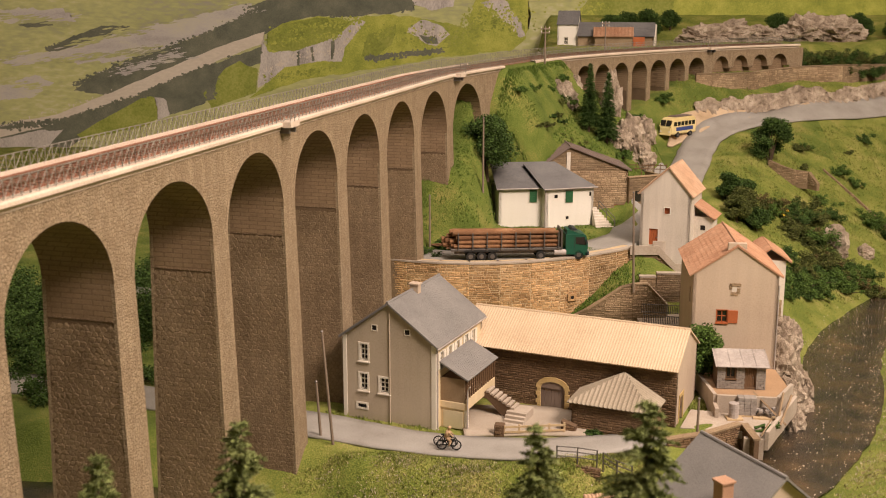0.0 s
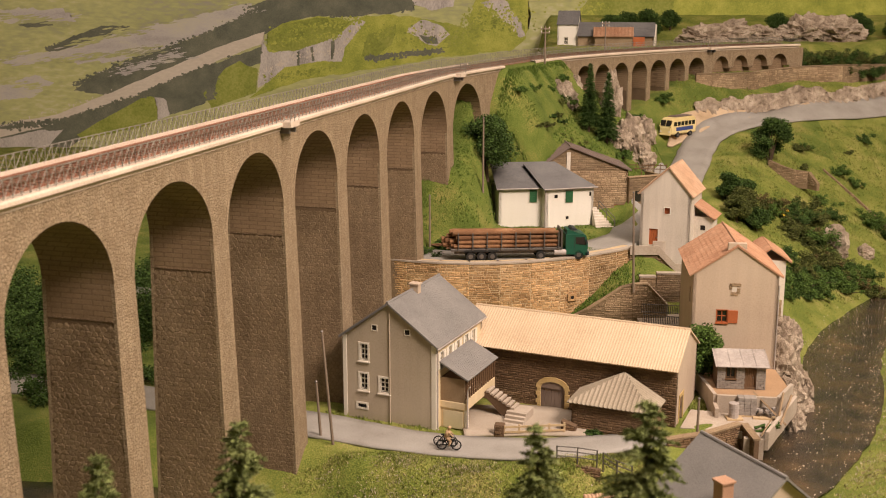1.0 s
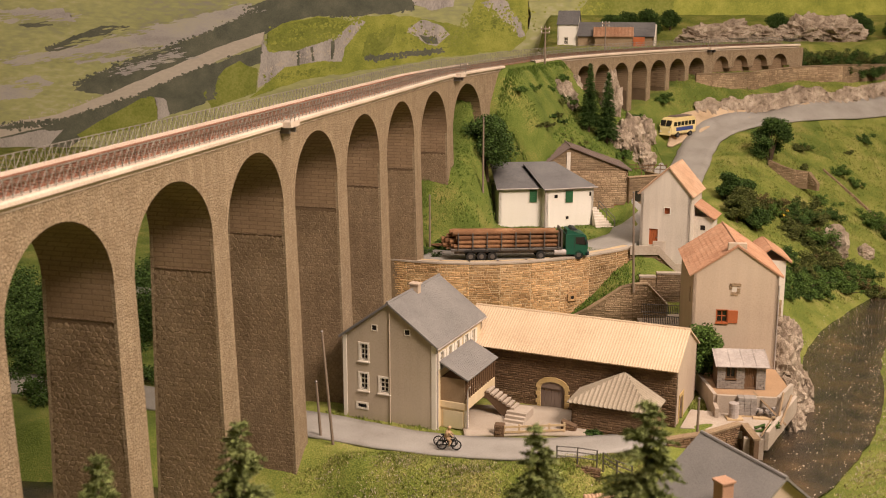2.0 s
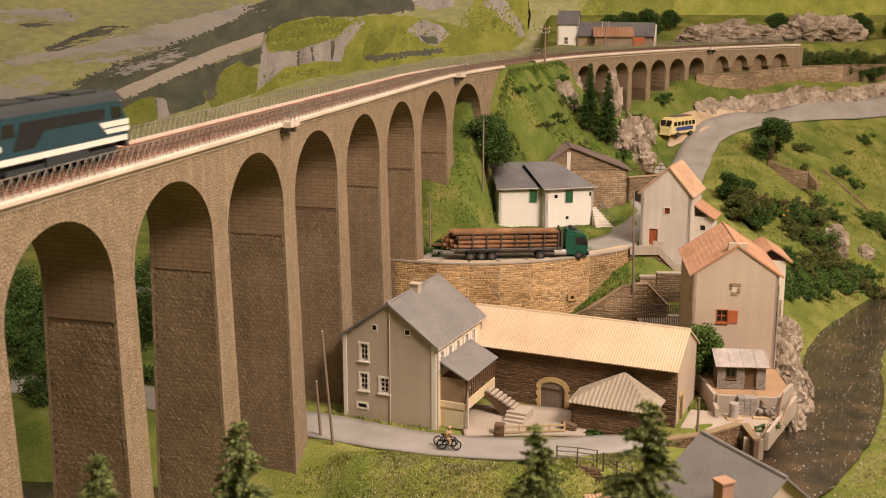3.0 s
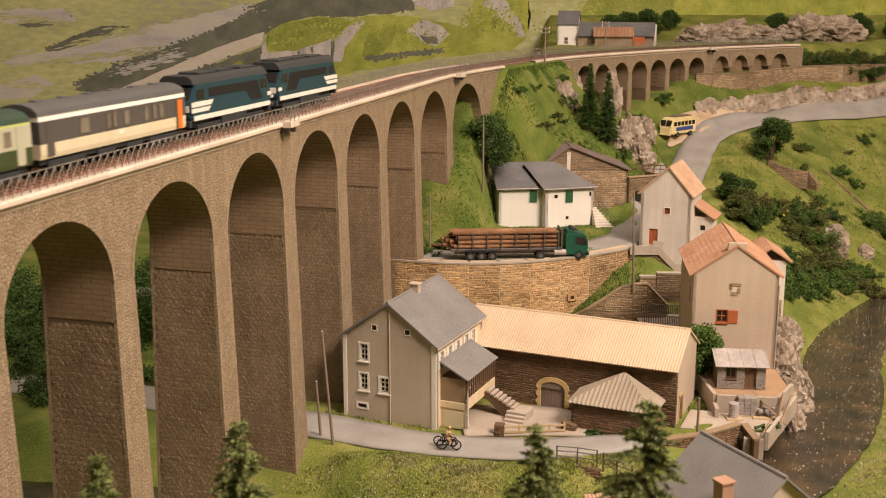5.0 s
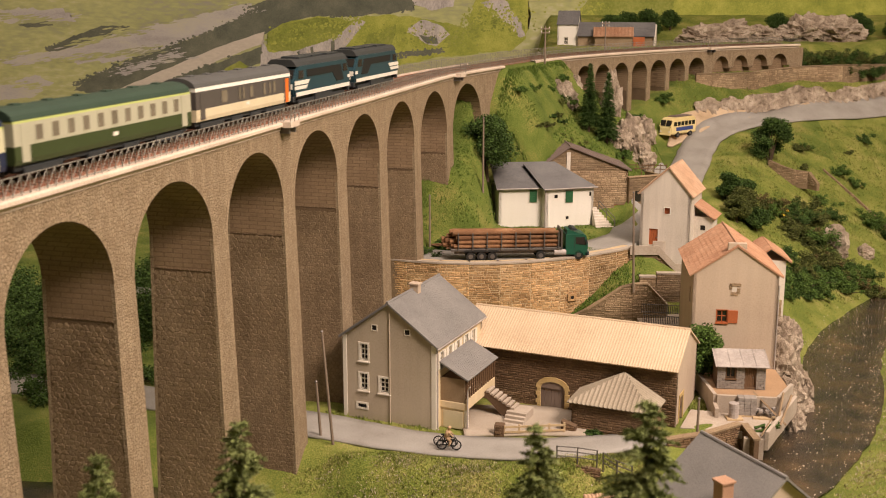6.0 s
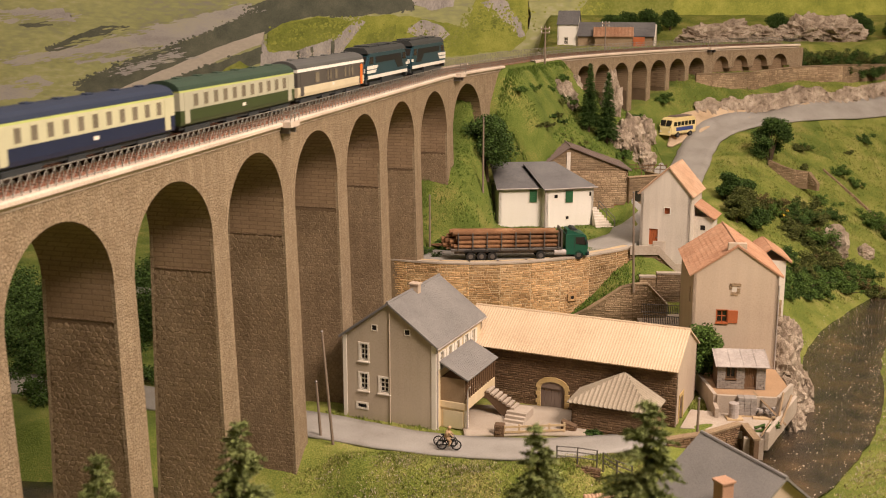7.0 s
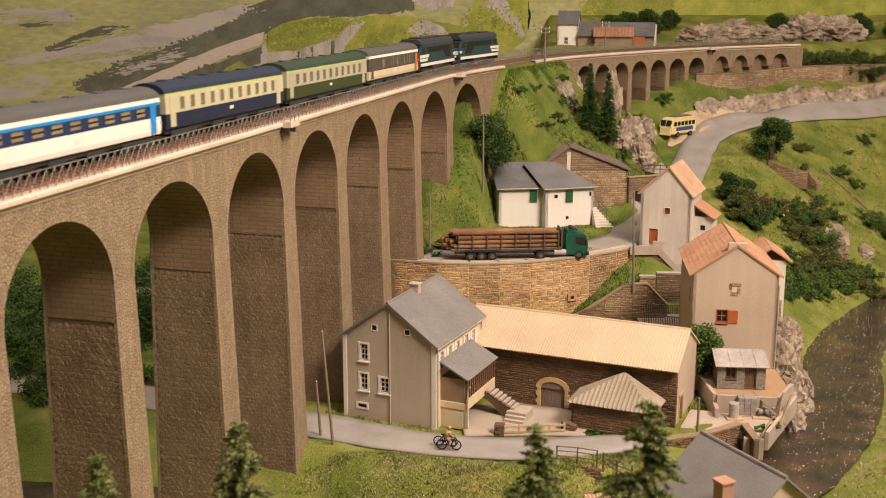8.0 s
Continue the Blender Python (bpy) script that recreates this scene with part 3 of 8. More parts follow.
def coping(owner, s0, s1, off0, off1, name="coping", lift=0.0):
    bm = bmesh.new()
    steps = max(2, int((s1 - s0) / 2))
    rows = []
    for i in range(steps + 1):
        s = s0 + (s1 - s0) * i / steps
        rows.append([Vector(on_track(s, o, dz + lift)[:3]) for o, dz in ((off0, -0.6), (off1 - 0.3 * (1 if off1 > off0 else -1), -0.6), (off1 - 0.3 * (1 if off1 > off0 else -1), -0.3), (off1, -0.28), (off1, -0.09), (off1 - 0.07 * (1 if off1 > off0 else -1), -0.02), (off1 - 0.2 * (1 if off1 > off0 else -1), 0.0), (off0, 0.0), (off0, -0.6))])
    strip(bm, rows)
    return part(name, bm, "coping", owner)


def railing(owner, s0, s1, off, height=0.95, bay=0.62):
    """One length of lattice railing: posts, two rails and crossed bars."""
    n = max(1, int((s1 - s0) / bay))
    bm = bmesh.new()
    at = lambda s, dz: Vector(on_track(s, off, dz)[:3])
    for i in range(n + 1):
        s = s0 + (s1 - s0) * i / n
        tube(bm, at(s, 0), at(s, height), 0.024, 0.024, 4)
        if i < n:
            e = s0 + (s1 - s0) * (i + 1) / n
            tube(bm, at(s, 0.08), at(e, height), 0.019, 0.019, 4)
            tube(bm, at(s, height), at(e, 0.08), 0.019, 0.019, 4)
            tube(bm, at(s, height), at(e, height), 0.028, 0.028, 4)
            tube(bm, at(s, 0.1), at(e, 0.1), 0.022, 0.022, 4)
    return part("lattice", bm, "railing", owner, kind="stuff")


def refuge(owner, s):
    """A little balcony on brackets beside the track."""
    def bit(s0, s1, o0, o1, z0, z1):
        bm = bmesh.new()
        a = [bm.verts.new(on_track(x, o, z0)[:3]) for x, o in ((s0, o0), (s1, o0), (s1, o1), (s0, o1))]
        b = [bm.verts.new(on_track(x, o, z1)[:3]) for x, o in ((s0, o0), (s1, o0), (s1, o1), (s0, o1))]
        bm.faces.new(a)
        bm.faces.new(b)
        for i in range(4):
            bm.faces.new((a[i], a[(i + 1) % 4], b[(i + 1) % 4], b[i]))
        return bm
    part("refuge_slab", bit(s - 0.8, s + 0.8, -0.2, 0.6, -0.36, 0.03), "coping", owner)
    for ds in (-0.55, 0.45):
        part("bracket", bit(s + ds, s + ds + 0.25, -0.35, 0.35, -0.8, -0.36), "iron", owner)
    at = lambda q, o, dz: Vector(on_track(q, o, dz)[:3])
    rows = []
    for q, o in ((s - 0.75, 0.0), (s - 0.75, 0.55), (s, 0.55), (s + 0.75, 0.55), (s + 0.75, 0.0)):
        rows.append((at(q, o, 0.05), at(q, o, 1.05)))
    for dz in (0.55, 1.05):
        rows += [(at(s - 0.75, 0, dz), at(s - 0.75, 0.55, dz)), (at(s - 0.75, 0.55, dz), at(s + 0.75, 0.55, dz)), (at(s + 0.75, 0.55, dz), at(s + 0.75, 0, dz))]
    for r in rows:
        part("refuge_rail", tubes([r], 0.026, 4), "railing", owner)


PITCH = 10.85


def build_main_viaduct():
    v = thing("viaduct", 0, 0, 0, 0, "tall curved railway viaduct of pale brown stone with round arches", "viaduct")
    mids = [-33.9 - PITCH * i for i in range(16, 0, -1)] + [-33.9, -22.65, -11.3, -0.45, 10.2, 20.5, 30.8, 42.2, 53.0]
    drops = {-33.9: 1.85, -22.65: 1.72, -11.3: 1.6, -0.45: 1.4, 10.2: 1.3, 20.5: 1.25, 30.8: 1.3, 42.2: 1.36}
    top = lambda s: deck_z(s) - 6.15
    for s0, s1 in zip(mids, mids[1:]):
        arch_bay(v, s0, s1, 1.02, drops.get(s0, 1.85), 6.15)
    for s in mids[:-1]:
        x, y = on_track(s, -2.6)[:2]
        pier(v, s, top(s), min(ground(x, y), ground(*on_track(s, 1.2)[:2]), ground(*on_track(s, -5.8)[:2])) - 1.2, 1.02)
    # solid end into the knoll
    bm = bmesh.new()
    for off in (-0.35,):
        strip(bm, [[Vector(on_track(s, off, -0.55)[:3]) for s in (52.9, 56, 58.5, 61)], [Vector(on_track(s, off, -9.5)[:3]) for s in (52.9, 56, 58.5, 61)]])
    part("abutment", bm, "face_stone", v)
    bm = bmesh.new()
    strip(bm, [[Vector((*on_track(52.6, o)[:2], z)) for o in (-0.36, -DECK_W + 0.36)] for z in (deck_z(50) - 6.2, 10)])
    part("abutment", bm, "pier_stone", v)
    coping(v, -205, 58.5, -0.75, 0.0)
    coping(v, -205, 58.5, -DECK_W + 0.42, -DECK_W, lift=0.12)
    s = -64.0
    while s < 57:
        e = min(58.0, s + 8.6)
        railing(v, s, e, -0.22)
        railing(v, s, e, -DECK_W + 0.22)
        s = e
    for s in (-1.1, 44.0, -45.0):
        refuge(v, s)
    return v


def build_far_viaduct():
    v = thing("viaduct", 0, 0, 0, 0, "far curved railway viaduct of brown stone with slender piers", "viaduct")
    s0, pitch = 77.6, 4.78
    mids = [s0 + pitch * i for i in range(9)]
    for a, b in zip(mids, mids[1:]):
        arch_bay(v, a, b, 0.46, 1.5, 3.6)
    for s in mids:
        x, y = on_track(s, -2.6)[:2]
        pier(v, s, deck_z(s) - 3.6, min(ground(x, y), ground(*on_track(s, 0.4)[:2])) - 1.0, 0.46, 0.012)
    more = [117.2 + 4.65 * i for i in range(5)]
    for off in (-0.35, -DECK_W + 0.35):
        part("pier_face", strip(bmesh.new(), [[Vector(on_track(s, off, -0.55)[:3]) for s in (115.7, 117.3)], [Vector(on_track(s, off, -6.0)[:3]) for s in (115.7, 117.3)]]), "face_stone", v)
    for a, b in zip(more, more[1:]):
        arch_bay(v, a, b, 0.6, 1.5, 3.4)
        bm = bmesh.new()
        strip(bm, [[Vector((*on_track(s, -1.6)[:2], z)) for s in (a, (a + b) / 2, b)] for z in (deck_z(a) - 0.6, 15)])
        part("niche_wall", bm, "pier_brick", v)
    for off in (-0.35, -DECK_W + 0.35):
        bm = bmesh.new()
        strip(bm, [[Vector(on_track(s, off, -0.55)[:3]) for s in (70, 73, 77.7)], [Vector(on_track(s, off, -5)[:3]) for s in (70, 73, 77.7)]])
        part("abutment", bm, "face_stone", v)
        bm = bmesh.new()
        strip(bm, [[Vector(on_track(s, off, -0.55)[:3]) for s in (more[-1], more[-1] + 1.5, more[-1] + 3)], [Vector(on_track(s, off, -6)[:3]) for s in (more[-1], more[-1] + 1.5, more[-1] + 3)]])
        part("abutment", bm, "face_stone", v)
    end = more[-1] + 2
    coping(v, 69, end, -0.75, 0.0)
    coping(v, 69, end, -DECK_W + 0.75, -DECK_W)
    s = 58.5
    while s < end:
        e = min(end, s + 9.0)
        railing(v, s, e, -0.22, bay=0.8)
        railing(v, s, e, -DECK_W + 0.22, bay=0.8)
        s = e
    refuge(v, mids[-1] + 0.6)
    return v


def build_track_bed():
    t = thing("railway_track", 0, 0, 0, 0, "single railway track on rusty red ballast", "track")
    end = 135
    bm = bmesh.new()
    rows = []
    for i in range(201):
        s = -205 + (end + 205) * i / 200
        rows.append([Vector(on_track(s, o, dz)[:3]) for o, dz in ((-0.74, -0.35), (-0.74, -0.1), (-1.3, -0.02), (-2.6, 0.01), (-3.9, -0.02), (-DECK_W + 0.41, -0.06), (-DECK_W + 0.41, -0.35))])
    strip(bm, rows)
    part("ballast", bm, "ballast", t)
    for o in (-1.87, -3.33):
        bm = bmesh.new()
        strip(bm, [[Vector(on_track(-205 + (end + 205) * i / 200, o + a, dz)[:3]) for a, dz in ((-0.05, 0.0), (-0.05, 0.2), (0.05, 0.2), (0.05, 0.0))] for i in range(201)])
        part("rail", bm, "rail", t)
    verts, faces = [], []
    for i in range(260):
        s = -40 + i * 0.62
        b = len(verts)
        for ds in (-0.14, 0.14):
            for o, dz in ((-1.35, -0.05), (-1.35, 0.07), (-3.85, 0.07), (-3.85, -0.05)):
                verts.append(on_track(s + ds, o, dz)[:3])
        faces += [(b, b + 1, b + 2, b + 3), (b + 7, b + 6, b + 5, b + 4), (b + 1, b + 5, b + 6, b + 2), (b, b + 4, b + 5, b + 1), (b + 3, b + 2, b + 6, b + 7)]
    quick("sleeper_rows", verts, faces, "sleeper", t, kind="stuff")


def embankment():
    """Grassed earth bank that carries the track over the knoll."""
    bm = bmesh.new()
    rows = []
    for i in range(41):
        s = 52.9 + 24.5 * i / 40
        sink = 5.5 * smooth(58.5, 52.9, s) + 18 * smooth(54.6, 52.9, s)
        rows.append([Vector(on_track(s, o + 0.3 * noise.noise((s * 0.3, dz * 0.3, 4)) * (o > 1), dz - sink * (o > -1) + 0.4 * noise.noise((s * 0.5, o * 0.5, 1)) * (o > 0.5 or o < -5))[:3]) for o, dz in ((9.5, -16), (7.6, -12.0), (6.2, -9.2), (5.0, -6.8), (3.8, -4.8), (2.5, -2.9), (1.3, -1.3), (0.4, -0.5), (-0.3, -0.2), (-0.7, -0.12), (-4.5, -0.12), (-6, -0.9), (-9, -4))])
    strip(bm, rows)
    tagged(part("embankment", bm, "grass_lush", smooth_faces=True), "grassy railway embankment between both viaducts", "embankment", kind="structure")


embankment()
build_main_viaduct()
build_far_viaduct()
build_track_bed()


# ---- hall and painted backdrop ----
def build_hall():
    def wall(name, bm, label):
        tagged(part(name, bm, "room_paint"), label, name.split("_")[0], kind="structure")
    wall("floor", boxes((-190, 190, -170, 290, -52, -50)), "plain hall floor below the layout")
    wall("wall_left", boxes((-192, -190, -170, 290, -50, 200)), "plain pale hall wall")
    wall("wall_right", boxes((190, 192, -170, 290, -50, 200)), "plain pale hall wall")
    wall("wall_behind", boxes((-190, 190, -172, -170, -50, 200)), "plain pale hall wall")
    wall("wall_far", boxes((-190, 190, 290, 292, -50, 200)), "plain pale hall wall")
    tagged(part("ceiling", boxes((-190, 190, -170, 290, 200, 202)), "room_paint"), "plain pale hall ceiling", "ceiling", kind="structure")


build_hall()

# ---- houses ----
def wall_cells(bm, length, h, holes, thick, place):
    """A wall of the given length and height with square openings cut through. place(u, d, z): d into the house."""
    us = sorted({0.0, length, *[v for o in holes for v in o[:2]]})
    zs = sorted({0.0, h, *[v for o in holes for v in o[2:4]]})
    for u0, u1 in zip(us, us[1:]):
        for z0, z1 in zip(zs, zs[1:]):
            if any(o[0] <= u0 and u1 <= o[1] and o[2] <= z0 and z1 <= o[3] for o in holes):
                continue
            c = [place(u, d, z) for z in (z0, z1) for u, d in ((u0, 0), (u1, 0), (u1, thick), (u0, thick))]
            vs = [bm.verts.new(p) for p in c]
            for f in ((3, 2, 1, 0), (4, 5, 6, 7), (0, 1, 5, 4), (1, 2, 6, 5), (2, 3, 7, 6), (3, 0, 4, 7)):
                bm.faces.new([vs[i] for i in f])


def pieces(bm, rows, place):
    """Boxes (u0, u1, d0, d1, z0, z1) set on a wall by place()."""
    for u0, u1, d0, d1, z0, z1 in rows:
        vs = [bm.verts.new(place(u, d, z)) for z in (z0, z1) for u, d in ((u0, d0), (u1, d0), (u1, d1), (u0, d1))]
        for f in ((3, 2, 1, 0), (4, 5, 6, 7), (0, 1, 5, 4), (1, 2, 6, 5), (2, 3, 7, 6), (3, 0, 4, 7)):
            bm.faces.new([vs[i] for i in f])
    return bm


def side_place(side, w, d):
    """Local places on a house's four walls; u runs to the right as one faces the wall."""
    return {"front": lambda u, k, z: (u, k, z), "right": lambda u, k, z: (w - k, u, z),
            "back": lambda u, k, z: (w - u, d - k, z), "left": lambda u, k, z: (k, d - u, z)}[side]


def window(owner, put, o, bars=(2, 3), frame_mat="trim_white", trim=0.16, sill=True, glass="window_dark"):
    u0, u1, z0, z1 = o[:4]
    g = thing_part("window", owner)
    if trim:
        part("frame", pieces(bmesh.new(), [(u0 - trim, u0, -0.04, 0.2, z0 - trim, z1 + trim), (u1, u1 + trim, -0.04, 0.2, z0 - trim, z1 + trim),
                                           (u0, u1, -0.04, 0.2, z1, z1 + trim), (u0, u1, -0.04, 0.2, z0 - trim, z0)], put), frame_mat, g)
    rows = []
    for i in range(1, bars[0]):
        c = u0 + (u1 - u0) * i / bars[0]
        rows.append((c - 0.035, c + 0.035, 0.1, 0.17, z0, z1))
    for i in range(1, bars[1]):
        c = z0 + (z1 - z0) * i / bars[1]
        rows.append((u0, u1, 0.11, 0.16, c - 0.035, c + 0.035))
    rows += [(u0, u0 + 0.06, 0.1, 0.17, z0, z1), (u1 - 0.06, u1, 0.1, 0.17, z0, z1), (u0, u1, 0.1, 0.17, z1 - 0.06, z1), (u0, u1, 0.1, 0.17, z0, z0 + 0.06)]
    if bars[0] > 1:
        part("sash", pieces(bmesh.new(), rows, put), frame_mat, g)
    part("pane", pieces(bmesh.new(), [(u0, u1, 0.18, 0.22, z0, z1)], put), glass, g)
    if sill:
        part("sill", pieces(bmesh.new(), [(u0 - trim - 0.05, u1 + trim + 0.05, -0.12, 0.15, z0 - trim - 0.08, z0 - trim + 0.02)], put), frame_mat, g)
    return g


def thing_part(name, owner):
    """A part that has pieces of its own."""
    ob = new(name)
    ob.empty_display_size = 0.01
    ob.parent = owner
    return ob


def door(owner, put, o, material="door_red", name="door", planks=4):
    u0, u1, z0, z1 = o[:4]
    g = thing_part(name, owner)
    w = (u1 - u0) / planks
    for i in range(planks):
        part("plank", pieces(bmesh.new(), [(u0 + i * w + 0.01, u0 + (i + 1) * w - 0.01, 0.1 + 0.012 * (i % 2), 0.2, z0, z1)], put), material, g)
    part("latch", pieces(bmesh.new(), [(u1 - 0.2, u1 - 0.12, 0.05, 0.12, (z0 + z1) / 2 - 0.1, (z0 + z1) / 2 + 0.02)], put), "iron", g)
    return g


def roof_plane(owner, p, along, up, material, style, name="roof_slope", thick=0.12, fine=0.2):
    """One roof slope with corner p, its eave edge 'along', its rise 'up'. style: slates, tiles, corrugated or plain sheet."""
    p, a, b = Vector(p), Vector(along), Vector(up)
    la, lb = a.length, b.length
    ua, ub = a / la, b / lb
    n = ua.cross(ub).normalized()
    if n.z < 0:
        n = -n
    base = bmesh.new()
    slab(base, p, a, b, thick if (a.cross(b)).z > 0 else -thick)
    ob = part(name, base, material, owner)
    verts, faces = [], []
    def plate(c0, ea, eb, h0, h1):
        k = len(verts)
        for q, h in ((c0, h0), (c0 + ea, h0), (c0 + ea + eb, h1), (c0 + eb, h1)):
            verts.append(tuple(q + n * (thick + h)))
        for q in (c0, c0 + ea, c0 + ea + eb, c0 + eb):
            verts.append(tuple(q + n * (thick - 0.01)))
        faces.extend([(k, k + 1, k + 2, k + 3), (k, k + 4, k + 5, k + 1), (k + 1, k + 5, k + 6, k + 2), (k + 3, k + 2, k + 6, k + 7), (k, k + 3, k + 7, k + 4)])
    rnd = random.Random(int(la * 100 + lb * 7))
    if style == "slates":
        rows = max(3, int(lb / fine))
        for r in range(rows):
            h = lb / rows
            cols = max(3, int(la / (fine * 1.4)))
            w = la / cols
            for c in range(cols):
                shift = 0.5 * w if r % 2 and c < cols - 1 else 0.0
                plate(p + ua * (c * w + shift * 0.98 + 0.005) + ub * (r * h), ua * (w - 0.012), ub * h, 0.011 + rnd.uniform(0, 0.005), 0.003)
    elif style == "tiles":
        cols = max(3, int(la / 0.24))
        w = la / cols
        rows = max(3, int(lb / 0.4))
        h = lb / rows
        for c in range(cols):
            for r in range(rows):
                k = len(verts)
                lift = 0.03
                for f, hh in ((0, 0.0), (0.25, 0.05), (0.5, 0.065), (0.75, 0.05), (1, 0.0)):
                    q = p + ua * ((c + f * 0.86 + 0.07) * w) + ub * (r * h)
                    verts.append(tuple(q + n * (thick + hh + lift + rnd.uniform(0, 0.01))))
                    verts.append(tuple(q + ub * h + n * (thick + hh)))
                for i in range(4):
                    faces.append((k + 2 * i, k + 2 * i + 2, k + 2 * i + 3, k + 2 * i + 1))
                faces.append((k, k + 2, k + 4, k + 6, k + 8))
    elif style in ("corrugated", "ribbed"):
        pitch = 0.235 if style == "corrugated" else 0.5
        cols = max(4, int(la / pitch))
        w = la / cols
        for c in range(cols):
            k = len(verts)
            prof = ((0, 0.0), (0.25, 0.01), (0.5, 0.04), (0.75, 0.01), (1, 0.0)) if style == "corrugated" else ((0, 0.01), (0.38, 0.01), (0.42, 0.09), (0.58, 0.09), (0.62, 0.01))
            for f, hh in prof:
                q = p + ua * ((c + f) * w) - ub * rnd.uniform(0.0, 0.04)
                verts.append(tuple(q + n * (thick + hh)))
                verts.append(tuple(q + ub * (lb + 0.05) + n * (thick + hh)))
            for i in range(4):
                faces.append((k + 2 * i, k + 2 * i + 2, k + 2 * i + 3, k + 2 * i + 1))
    if verts:
        quick({"slates": "slate_cover", "tiles": "tile_cover"}.get(style, "sheet_cover"), verts, faces, material, ob, kind="stuff")
    return ob


def gable_house(h, w, d, eave, rise, wall, roof, style, holes, ridge="y", over=0.35, apex=0.5, thick=0.3, gable_over=0.25, side_mats=None, lift_right=0.0):
    """Walls with openings, gables and two roof slopes; local corner at the front left. apex: the ridge's place across the gable."""
    mats = {"front": wall, "right": wall, "back": wall, "left": wall, **(side_mats or {})}
    for side, length in (("front", w), ("right", d), ("back", w), ("left", d)):
        bm = bmesh.new()
        put = side_place(side, w, d)
        cut = [o for o in holes.get(side, [])]
        wall_cells(bm, length, eave, cut, thick, put)
        if (ridge == "y") == (side in ("front", "back")):
            k = apex if side in ("front", "right") else 1 - apex
            tri = [(0, eave), (length, eave), (k * length, eave + rise)]
            v0 = [bm.verts.new(put(u, 0, z)) for u, z in tri]
            v1 = [bm.verts.new(put(u, thick, z)) for u, z in tri]
            bm.faces.new(v0)
            bm.faces.new(v1[::-1])
            for i in range(3):
                bm.faces.new((v0[i], v0[(i + 1) % 3], v1[(i + 1) % 3], v1[i]))
        part("wall", bm, mats[side], h, weld=True)
    lw = (w if ridge == "y" else d)
    span = (d if ridge == "y" else w) + 2 * gable_over
    for side in (0, 1):
        run = lw * (apex if side == 0 else 1 - apex)
        k = rise / run
        ex, ez = -over, eave - over * k
        if side:
            ex = lw + over
        rx, rz = apex * lw, eave + rise
        if ridge == "y":
            p, al, up = (ex, -gable_over, ez), (0, span, 0), (rx - ex, 0, rz - ez)
        else:
            p, al, up = (-gable_over, ex, ez), (span, 0, 0), (0, rx - ex, rz - ez)
        roof_plane(h, p, al, up, roof, style)
    cap = bmesh.new()
    c = apex * lw
    a, b = ((c, -gable_over, eave + rise + 0.12), (c, d + gable_over, eave + rise + 0.12)) if ridge == "y" else ((-gable_over, c, eave + rise + 0.12), (w + gable_over, c, eave + rise + 0.12))
    tube(cap, a, b, 0.12, 0.12, 6)
    part("ridge_cap", cap, roof, h)


def chimney(owner, x, y, z0, z1, w=0.6, d=0.6, material="plaster_beige"):
    g = thing_part("chimney", owner)
    part("stack", boxes((x - w / 2, x + w / 2, y - d / 2, y + d / 2, z0, z1), bevel=0.03), material, g)
    part("cap", boxes((x - w / 2 - 0.08, x + w / 2 + 0.08, y - d / 2 - 0.08, y + d / 2 + 0.08, z1, z1 + 0.14), bevel=0.02), material, g)


